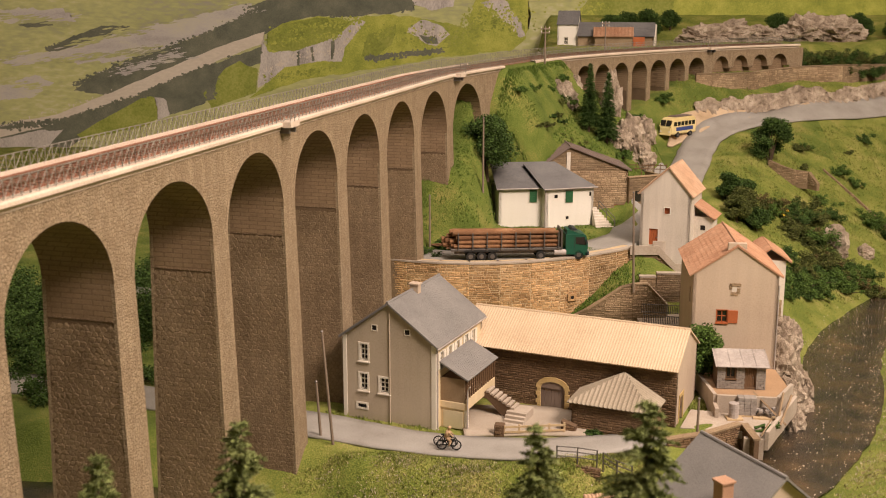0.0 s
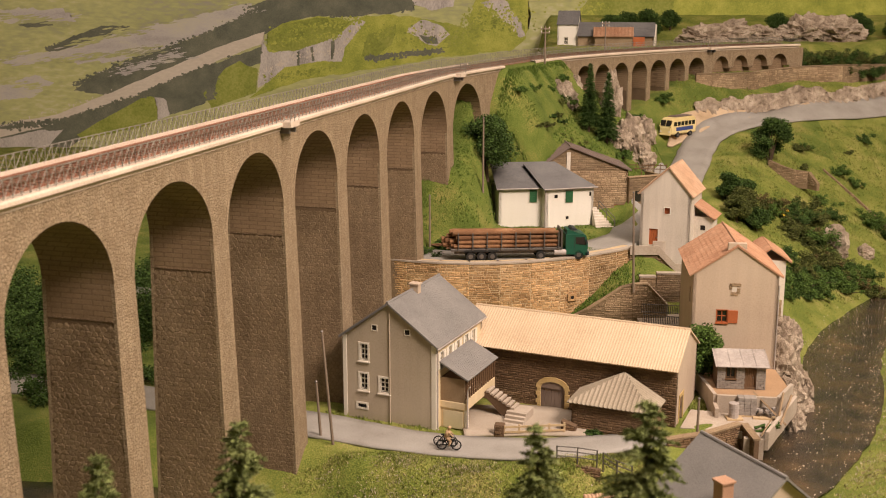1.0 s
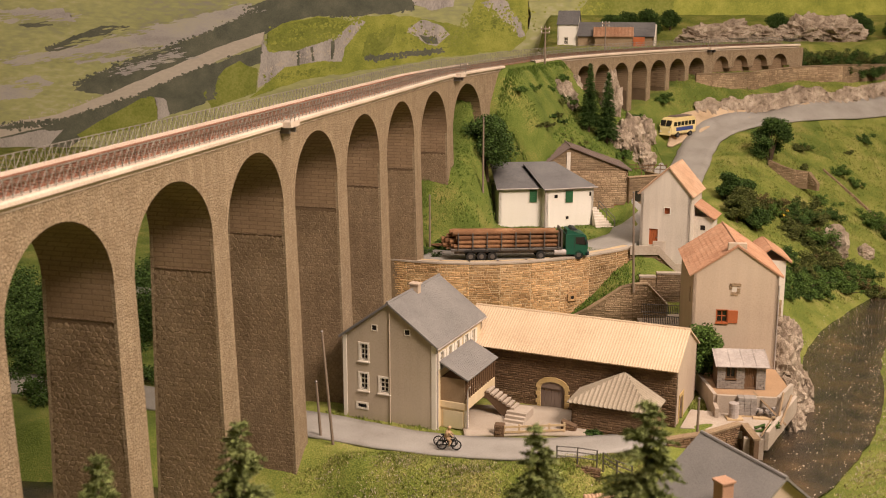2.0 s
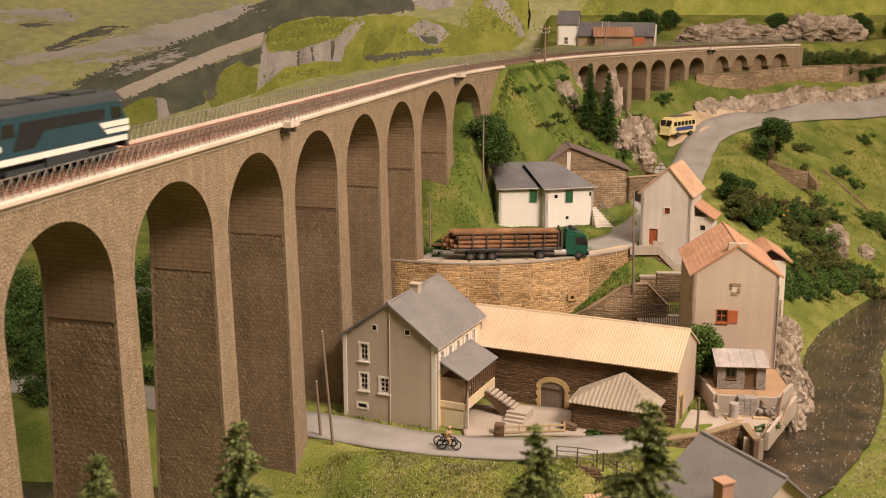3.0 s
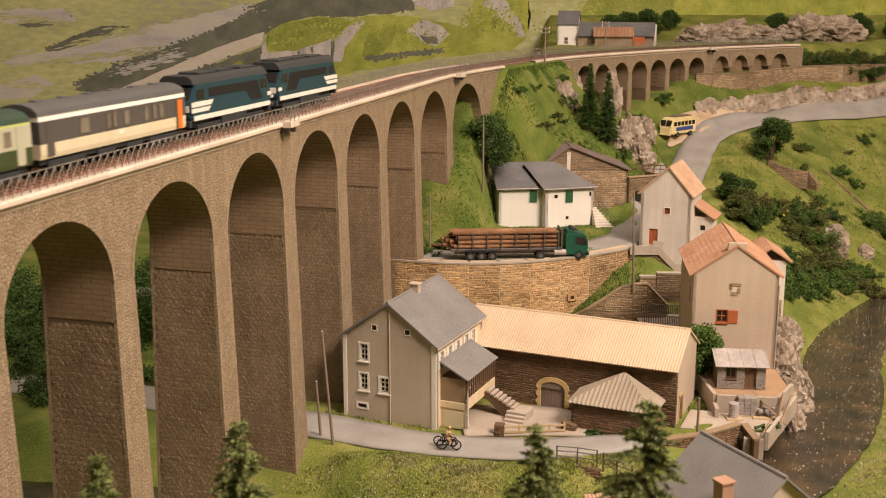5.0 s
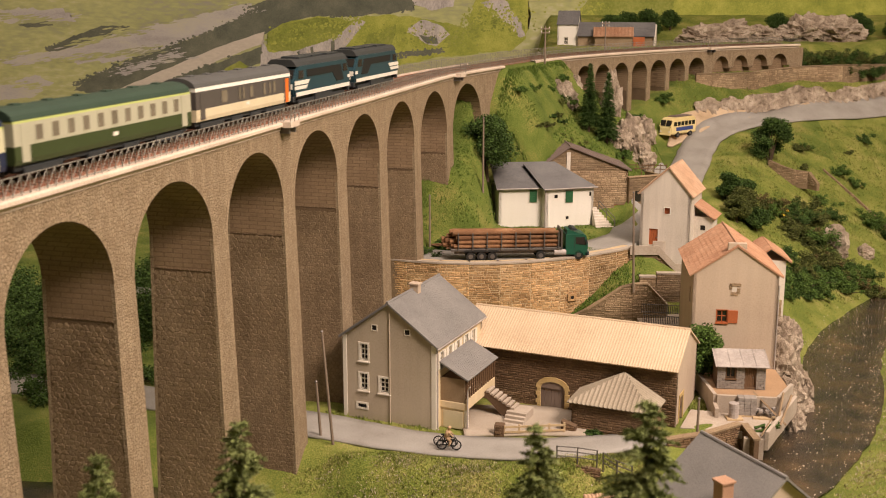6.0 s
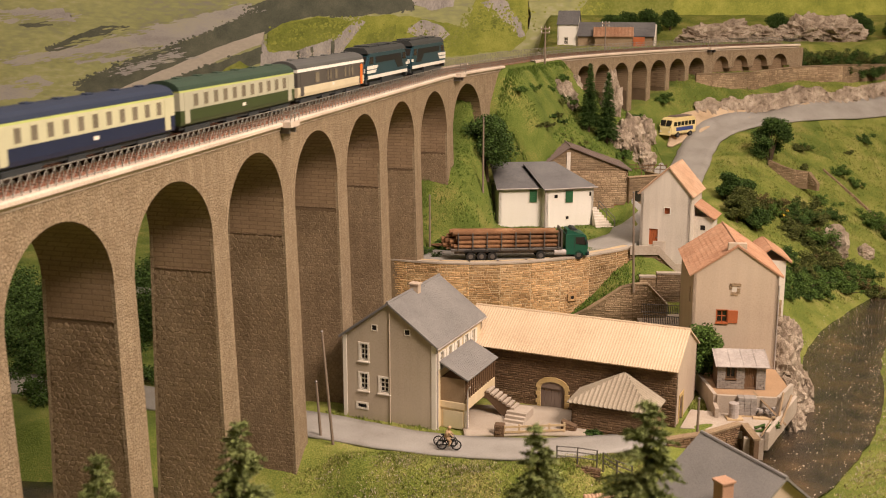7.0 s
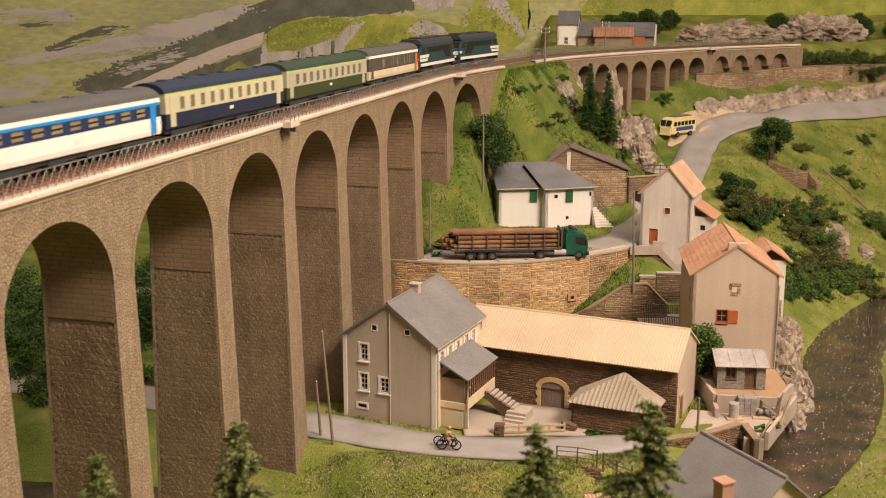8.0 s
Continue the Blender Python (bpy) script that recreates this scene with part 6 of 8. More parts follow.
def axle_wheel(owner, x, y0, y1, r=0.46, z=0.46):
    g = thing_part("wheel", owner)
    part("tyre", tube(bmesh.new(), (x, y0, z), (x, y1, z), r, r, 16), "rubber", g)
    out = y0 if abs(y0) > abs(y1) else y1
    d = 0.025 if out > 0 else -0.025
    part("rim", tube(bmesh.new(), (x, out - d, z), (x, out + d, z), r * 0.55, r * 0.5, 12), "iron", g)


def old_bus():
    b = thing("bus", 37.3, 170.2, ground(35.0, 168.0) - 0.1, 223, "old yellow bus with a blue side band parked on the verge", "bus")
    L, W = 6.3, 1.05
    # local x forward
    out = [(0, 0.5), (0, 2.2), (0.25, 2.75), (0.8, 2.95), (L - 0.9, 2.95), (L - 0.3, 2.7), (L - 0.05, 1.7), (L + 0.05, 1.5), (L + 0.1, 0.5)]
    bm = bmesh.new()
    prism(bm, out, -W, W)
    bmesh.ops.bevel(bm, geom=[e for e in bm.edges if abs(e.verts[0].co.y - e.verts[1].co.y) < 0.01], offset=0.16, segments=2, affect="EDGES")
    part("body", bm, "bus_yellow", b)
    part("roof_rack", boxes((0.9, L - 1.6, -0.8, 0.8, 2.97, 3.12), bevel=0.03), "sheet_brown", b)
    for y in (-W - 0.03, W):
        part("side_band", boxes((0.9, L - 1.2, y, y + 0.03, 1.0, 1.55)), "bus_blue", b)
        for i in range(6):
            part("side_window", boxes((0.45 + i * 0.9, 0.45 + i * 0.9 + 0.7, y, y + 0.03, 1.75, 2.35)), "window_dark", b)
    for y in (-0.95, 0.08):
        part("windscreen", slab(bmesh.new(), (L - 0.02, y, 1.78), (0, 0.87, 0), (-0.24, 0, 0.8), 0.05), "window_dark", b)
    for y in (-0.75, 0.75):
        part("headlamp", tube(bmesh.new(), (L + 0.08, y, 0.95), (L + 0.16, y, 0.95), 0.14, 0.12, 10), "trim_white", b)
    part("bumper", boxes((L + 0.05, L + 0.22, -W, W, 0.42, 0.62), bevel=0.03), "bus_yellow", b)
    for x in (1.5, L - 1.7):
        for y0, y1 in ((-W - 0.02, -W + 0.3), (W - 0.3, W + 0.02)):
            axle_wheel(b, x, y0, y1, 0.42, 0.42)


def bicycle(x, y, turn, label):
    b = thing("bicycle", x, y, 0.3, turn, label, "bicycle", "bicycles on the road")
    for cx in (-0.55, 0.55):
        g = thing_part("wheel", b)
        pts = [(cx + 0.36 * math.cos(a * math.pi / 8), 0, 0.36 + 0.36 * math.sin(a * math.pi / 8)) for a in range(17)]
        part("tyre", tubes(list(zip(pts, pts[1:])), 0.055, 5), "rubber", g)
        part("spokes", tubes([((cx, 0, 0.36), p) for p in pts[:16:2]], 0.012, 3), "iron", g)
    part("frame", tubes([((-0.55, 0, 0.36), (-0.15, 0, 0.8)), ((-0.15, 0, 0.8), (0.4, 0, 0.78)), ((0.4, 0, 0.85), (0.55, 0, 0.36)), ((-0.05, 0, 0.36), (0.4, 0, 0.75)), ((-0.55, 0, 0.36), (-0.05, 0, 0.36)), ((-0.05, 0, 0.36), (-0.18, 0, 0.85))], 0.05, 5), "rubber", b)
    part("saddle", boxes((-0.35, -0.05, -0.09, 0.09, 0.85, 0.95), bevel=0.03), "rubber", b)
    part("handlebar", tubes([((0.38, -0.28, 1.0), (0.38, 0.28, 1.0)), ((0.4, 0, 0.8), (0.38, 0, 1.0))], 0.035, 5), "iron", b)


def figurine():
    """The rider is a small painted model figure: one plain mesh."""
    bm = bmesh.new()
    for a, b, r0, r1 in (((-0.2, 0, 0.95), (-0.02, 0, 1.5), 0.2, 0.19), ((-0.02, 0, 1.5), (0.02, 0, 1.62), 0.07, 0.07), ((-0.15, 0.1, 0.95), (0.15, 0.12, 0.75), 0.11, 0.09), ((0.15, 0.12, 0.75), (-0.02, 0.12, 0.4), 0.09, 0.07),
                         ((-0.15, -0.1, 0.95), (0.12, -0.12, 0.68), 0.11, 0.09), ((0.12, -0.12, 0.68), (0.0, -0.12, 0.3), 0.09, 0.07), ((0.0, 0.17, 1.42), (0.33, 0.22, 1.08), 0.07, 0.05), ((0.0, -0.17, 1.42), (0.33, -0.22, 1.08), 0.07, 0.05)):
        tube(bm, a, b, r0, r1, 8)
    bmesh.ops.create_icosphere(bm, subdivisions=2, radius=0.15, matrix=Matrix.Translation((0.03, 0, 1.74)))
    ob = part("figurine", bm, "figure_paint", smooth_faces=True)
    ob.matrix_basis = pose(0.45 * K, 79.8 * K, 0.3 * K, 0, 0, -6)
    tagged(ob, "tiny painted model figure seated on a bicycle", "figurine")


log_truck()
old_bus()
bicycle(0.45, 79.8, -6, "small black bicycle standing on the village road")
bicycle(0.2, 80.5, -10, "small black bicycle standing beside another")
figurine()

# ---- painted backdrop ----
def paint(name, colours, scale, stretch=(1, 1, 1)):
    M[name] = shader(name, colours, scale, 7, 0.9, bump=0.05, stretch=stretch)


paint("paint_field", [(0.30, 0.28, 0.24), (0.34, 0.345, 0.18), (0.42, 0.42, 0.19), (0.50, 0.475, 0.30)], 0.16, (0.5, 1, 1.6))
paint("paint_wood", [(0.08, 0.088, 0.072), (0.125, 0.13, 0.10), (0.185, 0.18, 0.14)], 0.9)
paint("paint_road", [(0.46, 0.40, 0.35), (0.60, 0.53, 0.47)], 0.4, (0.4, 1, 1))
paint("paint_grass", [(0.13, 0.155, 0.035), (0.22, 0.25, 0.05), (0.32, 0.33, 0.09)], 0.35)
paint("paint_rock", [(0.20, 0.185, 0.18), (0.42, 0.38, 0.37), (0.58, 0.53, 0.51)], 0.5, (1.6, 1, 0.5))
paint("paint_grey", [(0.33, 0.30, 0.30), (0.45, 0.415, 0.41), (0.50, 0.47, 0.36)], 0.9, (0.5, 1, 1.5))
paint("paint_peak", [(0.16, 0.20, 0.04), (0.29, 0.32, 0.06), (0.44, 0.43, 0.10)], 0.9)
BOARD_Y = 246.0


def backdrop():
    b = thing("painted_backdrop", 0, 0, 0, 0, "flat board painted with fields, woods, cliffs and a pale road", "backdrop")
    b["kind"] = "structure"
    part("board", boxes((-185, 185, BOARD_Y, BOARD_Y + 1.5, -40, 75)), "paint_field", b)
    coats = []
    def patch(outline, material, layer, rough=0.9):
        pts = []
        n = len(outline)
        for i in range(n):
            (ax, az), (bx, bz) = outline[i], outline[(i + 1) % n]
            l = math.hypot(bx - ax, bz - az)
            m = max(2, int(l / 0.45))
            for k in range(m):
                x, z = ax + (bx - ax) * k / m, az + (bz - az) * k / m
                e = rough * (0.9 * noise.noise((x * 0.3, z * 0.3, layer)) + 0.4 * noise.noise((x * 0.9, z * 0.9, layer + 9)) + 0.18 * noise.noise((x * 2.1, z * 2.1, layer + 19)))
                pts.append((x + e, z + e * 0.8))
        bm = bmesh.new()
        coats.append(1)
        vs = [bm.verts.new((x, BOARD_Y - 0.006 * layer - 0.0002 * len(coats), z)) for x, z in pts]
        f = bm.faces.new(vs)
        bmesh.ops.triangulate(bm, faces=[f])
        part("painted_patch", bm, material, b)
    patch([(-84.8, 21.0), (-70.6, 25.1), (-54.7, 28.5), (-46.2, 30.1), (-40.1, 31.9), (-41.5, 28.0), (-48.8, 26.1), (-58.7, 22.5), (-71.0, 19.2), (-82.0, 18.9)], "paint_grey", 2, 1.3)
    patch([(-101.5, 30.5), (-94.4, 30.1), (-87.1, 30.8), (-79.3, 29.6), (-78.3, 27.5), (-87.3, 28.0), (-94.6, 27.3), (-101.9, 26.3)], "paint_grey", 2, 1.2)
    patch([(-95.7, 14.3), (-88.3, 16.1), (-84.1, 14.6), (-88.6, 11.7), (-96.0, 10.9)], "paint_grey", 2, 1.0)
    patch([(-85.4, 21.6), (-79.1, 24.7), (-72.3, 27.0), (-67.2, 26.3), (-71.8, 24.7), (-78.0, 23.0), (-83.6, 21.0)], "paint_wood", 3, 1.0)
    patch([(-90.5, 27.3), (-83.1, 27.7), (-83.5, 26.7), (-89.3, 26.3)], "paint_wood", 3, 0.7)
    patch([(-79.7, 13.1), (-75.5, 16.1), (-67.3, 19.4), (-58.7, 21.8), (-50.0, 25.4), (-43.3, 27.7), (-40.8, 30.8), (-31.6, 34.6), (-6.5, 34.6), (-5.9, 30.1), (-17.4, 28.7), (-27.0, 28.9), (-34.3, 27.0), (-38.0, 25.1), (-46.5, 22.5), (-55.2, 19.4), (-65.1, 15.3), (-72.7, 11.9)], "paint_wood", 3, 1.0)
    patch([(-109.1, 2.1), (-96.5, 5.5), (-82.9, 6.5), (-66.6, 11.7), (-55.3, 16.5), (-46.7, 19.6), (-39.0, 22.3), (-37.9, 18.9), (-44.3, 17.7), (-50.3, 14.1), (-51.7, 10.2), (-59.5, 7.6), (-79.5, 2.1), (-89.9, -4.2), (-110.1, -7.9)], "paint_wood", 3, 1.0)
    patch([(-104.0, 3.8), (-96.5, 5.7), (-84.0, 7.9), (-71.4, 12.8), (-60.1, 17.5), (-49.0, 22.0), (-37.9, 25.8), (-38.5, 23.2), (-47.9, 19.6), (-57.8, 15.5), (-66.6, 11.9), (-77.8, 8.2), (-85.4, 5.5), (-96.7, 2.9), (-104.3, 1.1)], "paint_road", 4, 0.45)
    patch([(-79.7, 3.6), (-71.7, 8.1), (-63.9, 12.1), (-61.7, 10.9), (-61.4, 7.5), (-64.3, 5.5), (-72.0, 3.8), (-78.8, 2.3)], "paint_grass", 5, 0.6)
    patch([(-62.2, 11.9), (-60.0, 10.9), (-59.5, 7.6), (-62.0, 6.8)], "paint_rock", 6, 0.7)
    patch([(-104.3, 0.6), (-96.8, 2.6), (-88.0, 4.3), (-83.1, 4.3), (-86.5, 0.6), (-97.2, -2.9), (-104.8, -4.2)], "paint_rock", 6, 1.0)
    patch([(-51.9, 12.4), (-46.7, 18.0), (-43.8, 19.4), (-39.7, 18.0), (-40.6, 12.5), (-50.5, 9.2)], "paint_grass", 5, 0.6)
    patch([(-37.5, 25.4), (-34.3, 27.3), (-27.0, 28.8), (-19.2, 28.2), (-16.4, 28.9), (-7.7, 28.9), (0.7, 27.5), (5.8, 25.7), (7.5, 20.8), (0.7, 20.4), (-16.3, 17.4), (-29.8, 15.5), (-42.1, 11.3), (-38.3, 14.3)], "paint_peak", 6, 0.6)
    patch([(-16.2, 24.9), (-9.9, 27.3), (-10.9, 23.0), (-15.7, 19.4), (-17.5, 20.4)], "paint_grass", 7, 0.6)
    patch([(-37.5, 25.1), (-34.3, 27.0), (-27.0, 28.5), (-20.0, 27.7), (-22.3, 24.2), (-27.1, 22.8), (-33.9, 20.8), (-37.1, 21.8)], "paint_grass", 7, 0.5)
    patch([(-38.9, 23.7), (-37.4, 21.1), (-32.0, 21.6), (-27.1, 22.9), (-22.3, 24.9), (-17.8, 28.7), (-16.4, 27.7), (-20.8, 22.5), (-21.6, 19.4), (-27.2, 19.2), (-34.1, 18.0), (-37.8, 14.8), (-40.1, 13.6), (-39.4, 18.9)], "paint_rock", 8, 0.5)
    patch([(-31.3, 21.3), (-30.7, 21.6), (-30.9, 18.4), (-31.4, 18.3)], "paint_wood", 9, 0.3)
    patch([(-28.4, 22.3), (-27.9, 22.5), (-27.7, 19.4), (-28.3, 19.2)], "paint_wood", 9, 0.3)
    patch([(-24.0, 23.5), (-23.2, 23.9), (-23.6, 19.9), (-24.1, 19.6)], "paint_wood", 9, 0.3)
    patch([(-7.7, 26.1), (-4.7, 28.0), (-0.5, 27.0), (1.5, 25.1), (-1.5, 22.5), (-4.1, 23.2)], "paint_rock", 8, 0.5)
    patch([(-5.1, 24.9), (-3.1, 24.4), (-1.5, 24.9), (-1.0, 23.0), (-3.4, 23.0)], "paint_wood", 9, 0.4)
    patch([(-7.0, 34.6), (2.6, 34.6), (2.2, 30.8), (-2.6, 30.1), (-6.3, 31.0)], "paint_rock", 8, 0.7)
    patch([(1.9, 20.8), (5.1, 26.3), (7.9, 34.6), (25.9, 34.6), (18.9, 24.9), (14.7, 21.6)], "paint_peak", 7, 0.8)
    patch([(8.2, 31.7), (11.6, 29.6), (16.7, 24.4), (18.1, 25.1), (14.2, 30.6), (12.0, 32.9)], "paint_rock", 8, 0.7)
    patch([(18.2, 34.6), (34.3, 34.6), (27.3, 26.8), (21.3, 22.5), (17.7, 21.8), (18.6, 27.5)], "paint_field", 8, 0.7)
    patch([(26.1, 25.1), (30.8, 32.2), (33.1, 34.6), (49.9, 34.6), (47.7, 28.7), (33.3, 26.8)], "paint_grass", 9, 0.9)
    patch([(32.3, 19.2), (33.3, 26.8), (47.5, 34.6), (109.3, 39.2), (111.7, 15.5)], "paint_peak", 8, 0.8)

    def dabs(name, ways, count, size, material, layer, seed, flat=0.6, long=1.0):
        """Brush dabs along lines (x0, z0, x1, z1, spread)."""
        rnd = random.Random(seed)
        vs, fs = [], []
        for x0, z0, x1, z1, spread in ways:
            for _ in range(count):
                t = rnd.random()
                x, z = x0 + (x1 - x0) * t + rnd.gauss(0, spread), z0 + (z1 - z0) * t + rnd.gauss(0, spread * flat)
                r = size * rnd.uniform(0.4, 1.2)
                k = len(vs)
                for i in range(7):
                    a = i * 6.283 / 7
                    q = r * rnd.uniform(0.6, 1.2)
                    vs.append((x + q * long * math.cos(a), BOARD_Y - 0.006 * layer - 0.004 * rnd.random(), z + q * math.sin(a) * (0.8 if long <= 1 else 0.45) + (0.15 * q * long * math.cos(a) if long > 1 else 0)))
                fs.append(tuple(range(k, k + 7)))
        quick(name, vs, fs, material, b, kind="stuff")
    dabs("wood_dabs", [(-79.2, 14.3, -64.9, 19.9, 0.60), (-64.9, 19.9, -50.1, 24.9, 0.60), (-50.1, 24.9, -41.5, 28.7, 0.52), (-41.4, 29.9, -26.9, 31.6, 0.90), (-27.0, 29.9, -6.5, 31.0, 0.90), (-84.8, 21.8, -71.7, 26.3, 0.38), (-71.7, 26.3, -67.5, 26.1, 0.30), (-65.3, 11.9, -55.3, 16.3, 0.45), (-55.3, 16.3, -39.3, 21.3, 0.52), (-49.2, 18.0, -50.7, 11.3, 0.45), (-96.5, 5.2, -82.9, 6.4, 0.60), (-82.9, 6.4, -66.6, 11.7, 0.38), (-16.3, 19.9, -0.5, 21.6, 0.45)], 320, 0.36, "paint_wood", 10, 1)
    dabs("leaf_dabs", [(-36.7, 25.4, -17.4, 28.2, 0.8), (-36.8, 23.0, -22.2, 25.1, 0.6), (3.2, 22.2, 7.9, 29.9, 1.6), (8.0, 28.7, 18.8, 29.9, 2.0), (27.3, 25.1, 32.0, 31.0, 1.6), (-19.8, 25.1, -7.7, 26.3, 1.6)], 160, 0.32, "paint_peak", 11, 2)
    dabs("shade_dabs", [(-38.3, 15.5, -22.4, 18.2, 0.7), (-15.0, 25.1, 4.4, 23.9, 1.8), (3.2, 22.8, 7.9, 29.9, 1.6), (8.0, 27.5, 17.6, 27.5, 2.0), (-36.8, 22.5, -22.3, 24.7, 0.5), (33.3, 27.5, 47.6, 31.0, 1.2)], 110, 0.3, "paint_grass", 12, 5, 0.6)
    dabs("grey_strokes", [(-81.8, 20.4, -58.5, 25.1, 1.6), (-58.5, 26.3, -41.4, 30.5, 1.4), (-94.5, 28.7, -78.8, 28.7, 1.0), (-71.2, 16.7, -56.3, 21.0, 1.2), (-95.8, 13.1, -86.0, 14.3, 1.0), (-92.9, 19.2, -84.3, 20.4, 1.2)], 90, 0.42, "paint_grey", 10, 7, 0.4, 3.6)
    dabs("field_strokes", [(-84.4, 19.2, -61.1, 22.2, 1.2), (-70.6, 25.7, -43.8, 31.3, 1.2), (-94.4, 29.3, -78.9, 26.9, 1.0), (-80.5, 22.8, -63.3, 26.3, 1.0), (-95.6, 15.5, -83.6, 13.1, 1.2)], 70, 0.4, "paint_field", 11, 8, 0.4, 3.6)
    dabs("rock_strokes", [(-38.9, 16.7, -32.1, 20.4, 0.5), (-32.1, 20.4, -21.7, 21.6, 0.6), (-21.1, 22.8, -17.4, 27.5, 0.3), (-7.1, 25.7, 0.7, 24.9, 0.5), (9.1, 31.3, 17.0, 25.1, 0.6), (-96.5, 5.2, -71.4, 12.5, 0.35), (-71.4, 12.5, -39.2, 24.5, 0.3)], 60, 0.3, "paint_road", 12, 9, 0.6, 0.5)



backdrop()


# ---- rocks ----
def rock_mesh(bm, c, size, seed, cuts=3):
    """A craggy boulder: a ball broken up by ridged noise, set deep in the ground."""
    m = Matrix.Translation(c) @ Matrix.Diagonal((*size, 1))
    got = bmesh.ops.create_icosphere(bm, subdivisions=cuts, radius=1.0, matrix=Matrix.Identity(4))["verts"]
    for v in got:
        p = v.co.copy()
        r = 0.0
        for f, a in ((1.1, 0.36), (2.4, 0.26), (5.2, 0.16), (10.5, 0.08)):
            n = noise.noise((p.x * f + seed * 7.3, p.y * f, p.z * f * 1.3 + seed))
            r += a * (1 - 2 * abs(n))
        v.co = m @ (p * (0.72 + r))
    return bm


def outcrop(name, label, spots, group=""):
    """spots: x, y, half-width, half-depth, half-height, how far its middle lies above the ground."""
    rnd = random.Random(len(label) * 13 + len(spots))
    for i, (x, y, a, b, h, up) in enumerate(spots):
        ob = part(name, rock_mesh(bmesh.new(), (0, 0, 0), (a, b, h), rnd.random() * 40 + i, 5 if a > 2.5 else 4), "rock")
        ob.matrix_basis = pose(x * K, y * K, (ground(x, y) + up) * K, 0, 0, rnd.uniform(-25, 25))
        tagged(ob, label, "rock", group)


outcrop("rock_outcrop", "craggy pale grey rock on the grassy knoll", [(15.4, 146.5, 1.5, 1.2, 2.0, 0.6), (22.6, 152, 1.1, 1.2, 3.4, 1.0), (24.2, 146.5, 1.5, 1.4, 2.2, 0.3), (25.4, 143.5, 1.4, 1.2, 1.6, 0.1),
        (22.6, 143.2, 1.2, 1.2, 1.7, 0.3), (26.6, 149, 1.3, 1.2, 1.8, 0.3), (27.2, 154, 0.9, 1.4, 1.6, 0.2), (28.6, 158.5, 0.8, 1.3, 1.5, 0.0), (17.6, 152.5, 0.9, 0.9, 1.6, 0.3)], "rocks of the knoll")
outcrop("rock_outcrop", "long weathered grey rock on the far hill", [(50, 219, 4.5, 3, 2.2, 0.5), (56, 222, 5, 3, 2.6, 0.8), (62, 223, 3.5, 3, 2.0, 0.5), (70, 222, 4.0, 3, 2.8, 1.6), (76, 221, 4.0, 3, 2.6, 1.4)], "rocks of the far hill")
outcrop("river_rock", "pale broken rock of the stream bank", [(30.7, 95.2, 1.2, 1.4, 1.9, 1.3), (30.3, 97.6, 1.3, 1.4, 2.0, 3.0), (31.5, 99.2, 1.3, 1.6, 2.2, 1.6), (31.7, 102.6, 1.3, 1.7, 2.2, 2.6), (33.0, 105.8, 1.3, 1.7, 2.3, 1.4), (31.9, 96.8, 1.0, 1.3, 1.5, 0.2), (30.5, 92.8, 0.9, 1.2, 1.7, 0.4), (33.0, 103.0, 1.0, 1.4, 1.7, 0.6),
        (34.6, 109.8, 1.2, 1.6, 2.4, 0.4), (32.6, 97.0, 0.9, 1.3, 2.4, -0.6), (33.6, 101.0, 0.9, 1.4, 2.4, -0.4), (36.2, 113.5, 1.0, 1.4, 1.8, 0.2)], "rocks at the stream")
outcrop("field_rock", "grey boulder in the meadow", [(50.5, 143, 1.6, 1.4, 2.2, 0.5), (56, 146, 0.9, 0.9, 1.0, 0.2), (66, 158, 1.2, 0.8, 0.7, 0.1), (41.5, 184, 1.2, 1.0, 1.2, 0.2)], "boulders in the meadow")


def road_cliff():
    """The blasted rock face along the inner side of the upper road, in lengths."""
    bank = thing("rock_bank", 0, 0, 0, 0, "pale grey blasted rock bank beside the upper road", "rock bank")
    line = [(38.8, 172.6), (41.6, 174.2), (45.5, 176.4), (52.6, 180.9), (62.5, 186.7), (73.5, 192.8), (88, 199.4), (106, 206.5)]
    for i, ((ax, ay), (bx, by)) in enumerate(zip(line, line[1:])):
        l = math.hypot(bx - ax, by - ay)
        n, rows = int(l / 0.35), 11
        ux, uy = (bx - ax) / l, (by - ay) / l
        vs, fs = [], []
        for k in range(n + 1):
            for r in range(rows):
                u = l * k / n
                x, y = ax + ux * u, ay + uy * u
                h = r / (rows - 1)
                f = 1 - 2 * abs(noise.noise((x * 0.8, y * 0.8, h * 1.2)))
                g = 1 - 2 * abs(noise.noise((x * 2.2, y * 2.2, h * 3.0 + 5)))
                o = 1.5 * h ** 1.2 - 0.45 * f * (1 - 0.4 * h) - 0.5 * g - 0.45 * noise.noise((x * 4.2, y * 4.2, h * 5))
                top = 3.5 + 1.2 * noise.noise((x * 0.3, y * 0.3, 2))
                base = ground(x + uy * 1.0, y - ux * 1.0)
                vs.append((x - uy * o, y + ux * o, base - 0.4 + h * top))
        for k in range(n):
            for r in range(rows - 1):
                a = k * rows + r
                fs.append((a, a + rows, a + rows + 1, a + 1))
        quick("rock_face", vs, fs, "rock", bank)


road_cliff()


